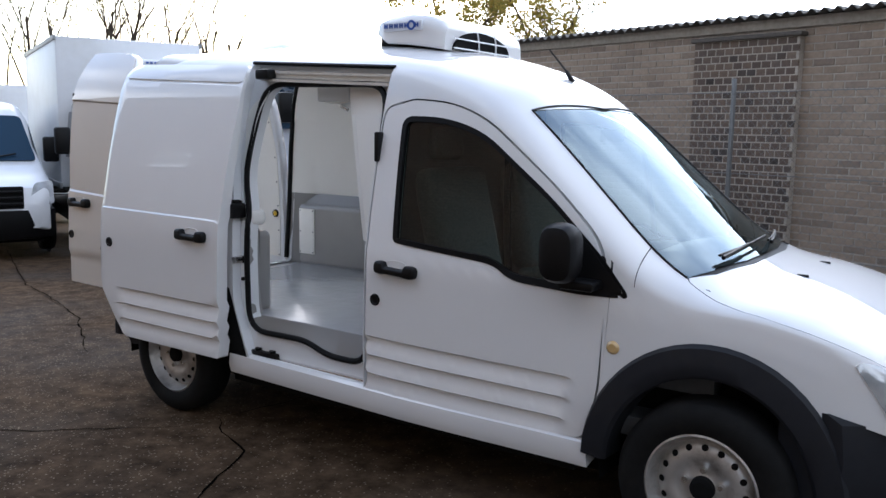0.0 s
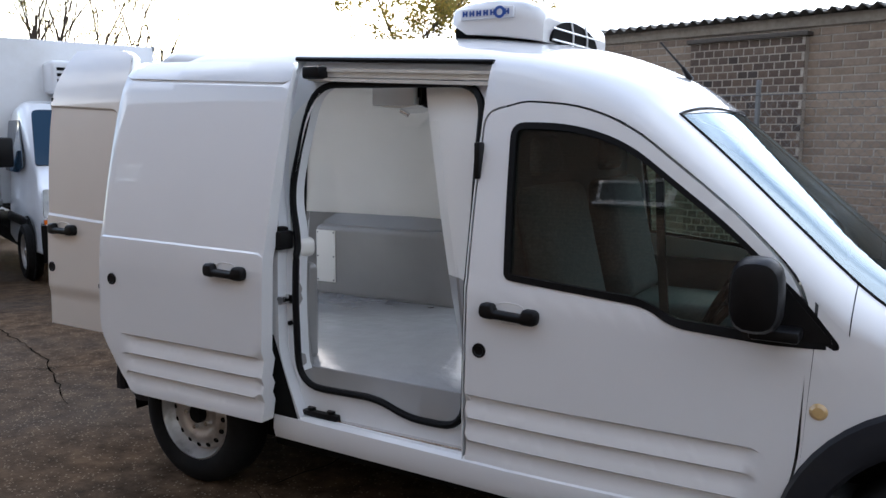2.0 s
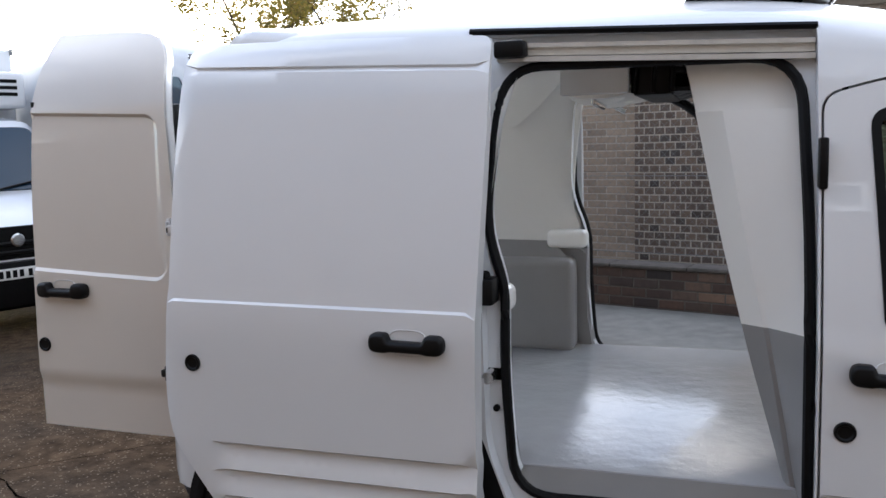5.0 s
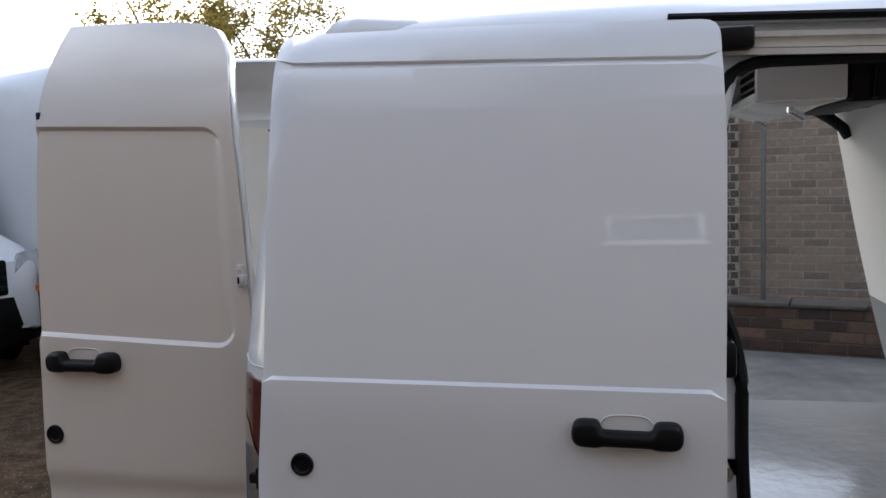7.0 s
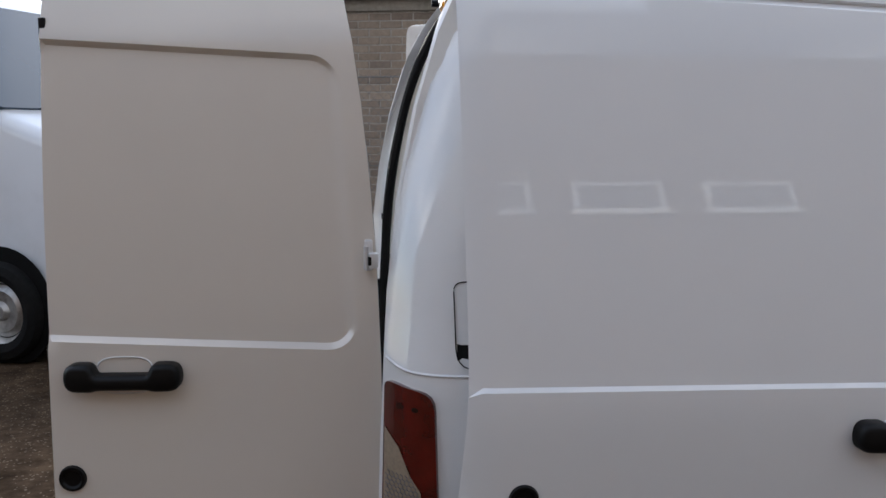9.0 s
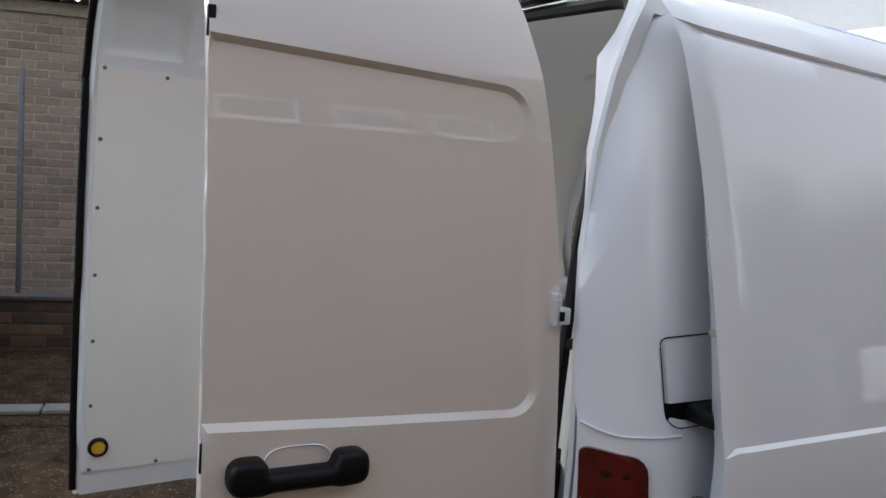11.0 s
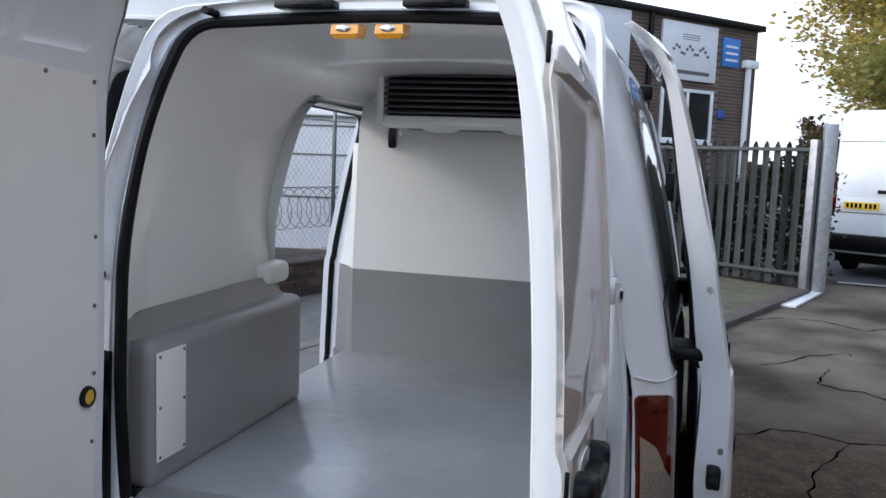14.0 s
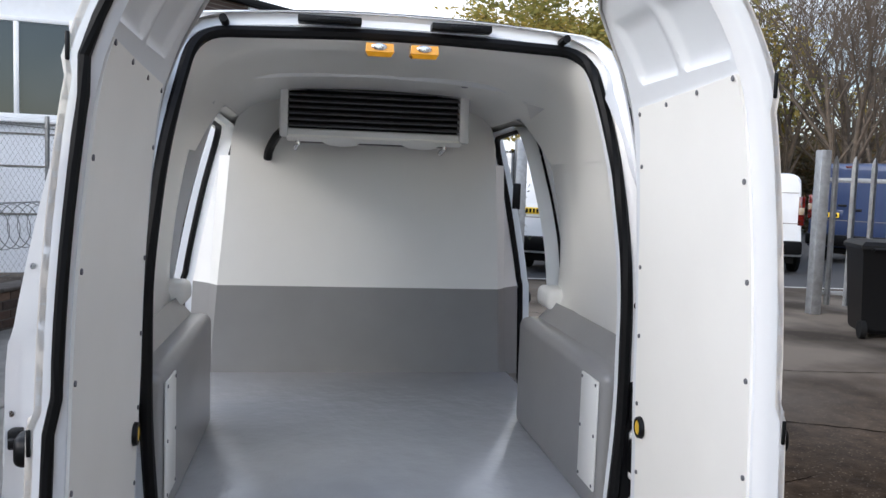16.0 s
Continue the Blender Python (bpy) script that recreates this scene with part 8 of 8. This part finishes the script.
def leaf_material(name, cols):
    ma = bpy.data.materials.new(name)
    ma.use_nodes = True
    nt = ma.node_tree
    b = nt.nodes["Principled BSDF"]
    b.inputs["Roughness"].default_value = 0.65
    ge = nt.nodes.new("ShaderNodeNewGeometry")
    ramp = nt.nodes.new("ShaderNodeValToRGB")
    e = ramp.color_ramp.elements
    while len(e) < len(cols):
        e.new(0.5)
    for i, c in enumerate(cols):
        e[i].position, e[i].color = i / (len(cols) - 1), (*c, 1)
    nt.links.new(ge.outputs["Random Per Island"], ramp.inputs["Fac"])
    nt.links.new(ramp.outputs["Color"], b.inputs["Base Color"])
    tl = nt.nodes.new("ShaderNodeBsdfTranslucent")
    nt.links.new(ramp.outputs["Color"], tl.inputs["Color"])
    mx = nt.nodes.new("ShaderNodeMixShader")
    mx.inputs["Fac"].default_value = 0.5
    out_ = nt.nodes["Material Output"]
    nt.links.new(b.outputs[0], mx.inputs[1])
    nt.links.new(tl.outputs[0], mx.inputs[2])
    nt.links.new(mx.outputs[0], out_.inputs["Surface"])
    return ma


AUTUMN = leaf_material("autumn_leaves", [(0.22, 0.21, 0.05), (0.42, 0.33, 0.08), (0.50, 0.38, 0.09), (0.18, 0.18, 0.045), (0.46, 0.30, 0.08)])
OLIVE = leaf_material("olive_leaves", [(0.16, 0.17, 0.045), (0.30, 0.27, 0.07), (0.20, 0.20, 0.05), (0.38, 0.29, 0.08)])
RUSSET = leaf_material("russet_leaves", [(0.06, 0.04, 0.018), (0.11, 0.07, 0.03), (0.045, 0.035, 0.016), (0.09, 0.075, 0.026)])


def tree(base, height, spread, leaves, mat, seed, label, levels=4, trunk_r=0.16, leaf=0.09, clear=0.25, stems=1, first=5, puff=0.16, twig=0.004, upright=0.25):
    """Trunk, limbs and twigs, with many small leaves at the twigs."""
    rnd = random.Random(seed)
    tr = thing("tree", label, "tree", Matrix.Translation((*base, 0)), "trees")
    stem, fine = bmesh.new(), bmesh.new()
    tips = []

    def limb(p, d, length, r, lev):
        bm = stem if lev < 2 else fine
        n = 3 if lev else 4
        pts = [p]
        q, dd = p.copy(), d.copy()
        for k in range(n):
            dd = (dd + Vector((rnd.uniform(-1, 1), rnd.uniform(-1, 1), rnd.uniform(-0.3, 0.7))) * 0.16).normalized()
            q = q + dd * length / n
            pts.append(q.copy())
        seg = 6 if lev < 2 else 3
        ring_prev = None
        for i, pt in enumerate(pts):
            rr = max(twig, r * (1 - 0.55 * i / n))
            u = dd.cross(Vector((0.3, 0.9, 0.1))).normalized()
            w = dd.cross(u)
            rg = [bm.verts.new(pt + rr * (math.cos(2 * math.pi * k / seg) * u + math.sin(2 * math.pi * k / seg) * w)) for k in range(seg)]
            if ring_prev:
                for k in range(seg):
                    bm.faces.new((ring_prev[k], ring_prev[(k + 1) % seg], rg[(k + 1) % seg], rg[k]))
            ring_prev = rg
        if lev >= levels:
            tips.extend(pts[1:])
            return
        kids = first if lev == 0 else rnd.choice((3, 4, 4))
        for k in range(kids):
            t = (clear + (1 - clear) * (k + 0.6) / kids) if lev == 0 else rnd.uniform(0.35, 1.0)
            i = min(int(t * n), n - 1)
            pt = pts[i].lerp(pts[i + 1], t * n - i)
            a = rnd.uniform(0, 2 * math.pi)
            side = Vector((math.cos(a), math.sin(a), 0))
            nd = (dd * rnd.uniform(0.5, 0.9) + side * spread * rnd.uniform(0.5, 0.9) + Vector((0, 0, upright))).normalized()
            limb(pt, nd, length * rnd.uniform(0.48, 0.68), r * (1 - 0.5 * t) * 0.55, lev + 1)
        if lev >= levels - 2 and lev:
            tips.extend(pts[2:])
    for s in range(stems):
        a = rnd.uniform(0, 6.28)
        lean = Vector((math.cos(a) * 0.18, math.sin(a) * 0.18, 1)).normalized() if stems > 1 else Vector((0.03, 0.02, 1)).normalized()
        limb(Vector((math.cos(a) * 0.15 * (stems > 1), math.sin(a) * 0.15 * (stems > 1), -0.1)), lean, height * 0.55, trunk_r, 0)
    part("trunk", stem, BARK, tr, smooth=60)
    part("twig_crown", fine, BARK, tr, smooth=60)
    if leaves:
        vs, fs = [], []
        for k in range(leaves):
            c = rnd.choice(tips) + Vector((rnd.gauss(0, puff), rnd.gauss(0, puff), rnd.gauss(0, puff)))
            u = Vector((rnd.gauss(0, 1), rnd.gauss(0, 1), rnd.gauss(0, 0.6))).normalized()
            w = u.cross(Vector((rnd.gauss(0, 1), rnd.gauss(0, 1), rnd.gauss(0, 1)))).normalized()
            l = leaf * rnd.uniform(0.6, 1.3)
            o = len(vs)
            vs += [c - u * l, c + w * l * 0.55, c + u * l, c - w * l * 0.55]
            fs.append((o, o + 1, o + 2, o + 3))
        me = bpy.data.meshes.new("crown")
        me.from_pydata(vs, [], fs)
        me.materials.append(mat)
        ob = new("crown", me)
        ob.parent = tr
    return tr


tree((-14.3, 21.1), 9.0, 0.9, 8000, AUTUMN, 1, "half-bare tree with yellowing leaves", trunk_r=0.2, leaf=0.075)
tree((-11.5, 22.9), 8.0, 0.9, 7000, AUTUMN, 2, "half-bare tree with yellowing leaves", trunk_r=0.2, leaf=0.075)
for k, (x, y, h) in enumerate(((-33, 21, 13), (-31, 24.5, 11), (-32.5, 22.8, 12), (-35, 17, 12), (-36, 12, 10.5), (-34.5, 19.3, 12))):
    tree((x, y), h, 0.6, 900, AUTUMN, 20 + k, "slim bare tree with a few last leaves", trunk_r=0.13, leaf=0.07, levels=4, stems=2, first=6, twig=0.006, upright=0.4)
for k, (x, y, h, m_) in enumerate(((26.5, -8.9, 11.5, AUTUMN), (25.0, -10.3, 12.5, OLIVE), (25.0, -11.3, 11.0, AUTUMN), (30.0, -10.5, 12.0, AUTUMN))):
    tree((x, y), h, 0.9, 17000, m_, 40 + k, "tall tree in yellowing autumn leaf beyond the road", trunk_r=0.15, leaf=0.12, clear=0.02, levels=4, first=12, puff=0.34, upright=0.05).scale.z = 0.76
for k, (x, y, h) in enumerate(((22.5, -14.2, 10.5), (20.5, -16.2, 10.0), (25.0, -19.5, 11.0), (17.0, -13.4, 9.0))):
    tree((x, y), h, 0.8, 0, OLIVE, 6 + k, "bare many-stemmed tree behind the fence", trunk_r=0.11, stems=3, levels=4, first=8, twig=0.006, upright=0.2)

# brown hedge along the far side of the road
rnd = random.Random(31)
vs, fs = [], []
for k in range(26000):
    y = rnd.uniform(-26, -5)
    top = 2.7 + 0.5 * math.sin(y * 0.9) + 0.3 * math.sin(y * 2.3)
    c = Vector((28.5 + rnd.gauss(0, 0.9), y, rnd.uniform(0, 1) ** 0.8 * top))
    u = Vector((rnd.gauss(0, 1), rnd.gauss(0, 1), rnd.gauss(0, 1))).normalized()
    w = u.cross(Vector((rnd.gauss(0, 1), rnd.gauss(0, 1), rnd.gauss(0, 1)))).normalized()
    l = rnd.uniform(0.08, 0.16)
    o = len(vs)
    vs += [c - u * l, c + w * l * 0.55, c + u * l, c - w * l * 0.55]
    fs.append((o, o + 1, o + 2, o + 3))
me = bpy.data.meshes.new("hedge")
me.from_pydata(vs, [], fs)
me.materials.append(RUSSET)
tagged(new("hedge", me), "brown overgrown hedge along the far side of the road", "hedge", kind="stuff")

# dark shrubs behind the palisade
rnd = random.Random(12)
vs, fs = [], []
for k in range(16000):
    s = rnd.uniform(0, 1)
    o = 0.35 + abs(rnd.gauss(0.3, 0.25))
    c = Vector((9.45 + 2.9 * s + 0.82 * o, -2.5 + 4.2 * s - 0.56 * o, 0.05 + rnd.uniform(0, 1) ** 0.9 * (1.5 + 0.25 * math.sin(s * 14))))
    u = Vector((rnd.gauss(0, 1), rnd.gauss(0, 1), rnd.gauss(0, 1))).normalized()
    w = u.cross(Vector((rnd.gauss(0, 1), rnd.gauss(0, 1), rnd.gauss(0, 1)))).normalized()
    l = rnd.uniform(0.025, 0.055)
    o = len(vs)
    vs += [c - u * l, c + w * l * 0.6, c + u * l, c - w * l * 0.6]
    fs.append((o, o + 1, o + 2, o + 3))
me = bpy.data.meshes.new("shrubs")
me.from_pydata(vs, [], fs)
me.materials.append(leaf_material("shrub_leaves", [(0.018, 0.026, 0.01), (0.03, 0.04, 0.014), (0.012, 0.018, 0.008), (0.04, 0.04, 0.015)]))
tagged(new("shrubs", me), "dark green shrubs growing behind the palisade fence", "shrub", kind="stuff")

# far hillside of mixed woodland
rnd = random.Random(9)
vs, fs = [], []
for k in range(90000):
    a = radians(rnd.uniform(-75, 12))
    r = rnd.uniform(60, 95)
    hgt = (5.5 + 2.5 * math.sin(a * 9) + 1.5 * math.sin(a * 23 + 1)) * (1 + 2.4 * sstep(-0.56, -0.75, a))
    c = Vector((r * math.cos(a), r * math.sin(a), rnd.uniform(0, 1) ** 0.7 * hgt * (0.4 + 0.6 * (r - 60) / 35) + 0.2))
    u = Vector((rnd.gauss(0, 1), rnd.gauss(0, 1), rnd.gauss(0, 1))).normalized()
    w = u.cross(Vector((rnd.gauss(0, 1), rnd.gauss(0, 1), rnd.gauss(0, 1)))).normalized()
    l = rnd.uniform(0.18, 0.42)
    o = len(vs)
    vs += [c - u * l, c + w * l * 0.6, c + u * l, c - w * l * 0.6]
    fs.append((o, o + 1, o + 2, o + 3))
me = bpy.data.meshes.new("far_woods")
me.from_pydata(vs, [], fs)
me.materials.append(RUSSET)
tagged(new("far_woods", me), "distant hillside of brown autumn woodland", "woodland", kind="stuff")

# ---- brick pieces ----
brick_field(wall_n, WALL, wall_rows, C, BL, 0.013, BRICK_BUFF, BRICK_BUFF_J, (-1.6, 0.2, 0.3, 1.4), 3)
brick_field(wall_n, WALL @ Matrix.Translation((0, -0.11, 0)), pier_rows, 0.086, 0.122, 0.014, BRICK_BROWN, BRICK_BROWN_J, (P0, P1, 0.3, 2.7), 4)
brick_field(low_wall, LOW, low_rows, 0.088, 0.235, 0.013, BRICK_RED, BRICK_RED_J, (-2.0, 7.0, 0, 0.4), 5)
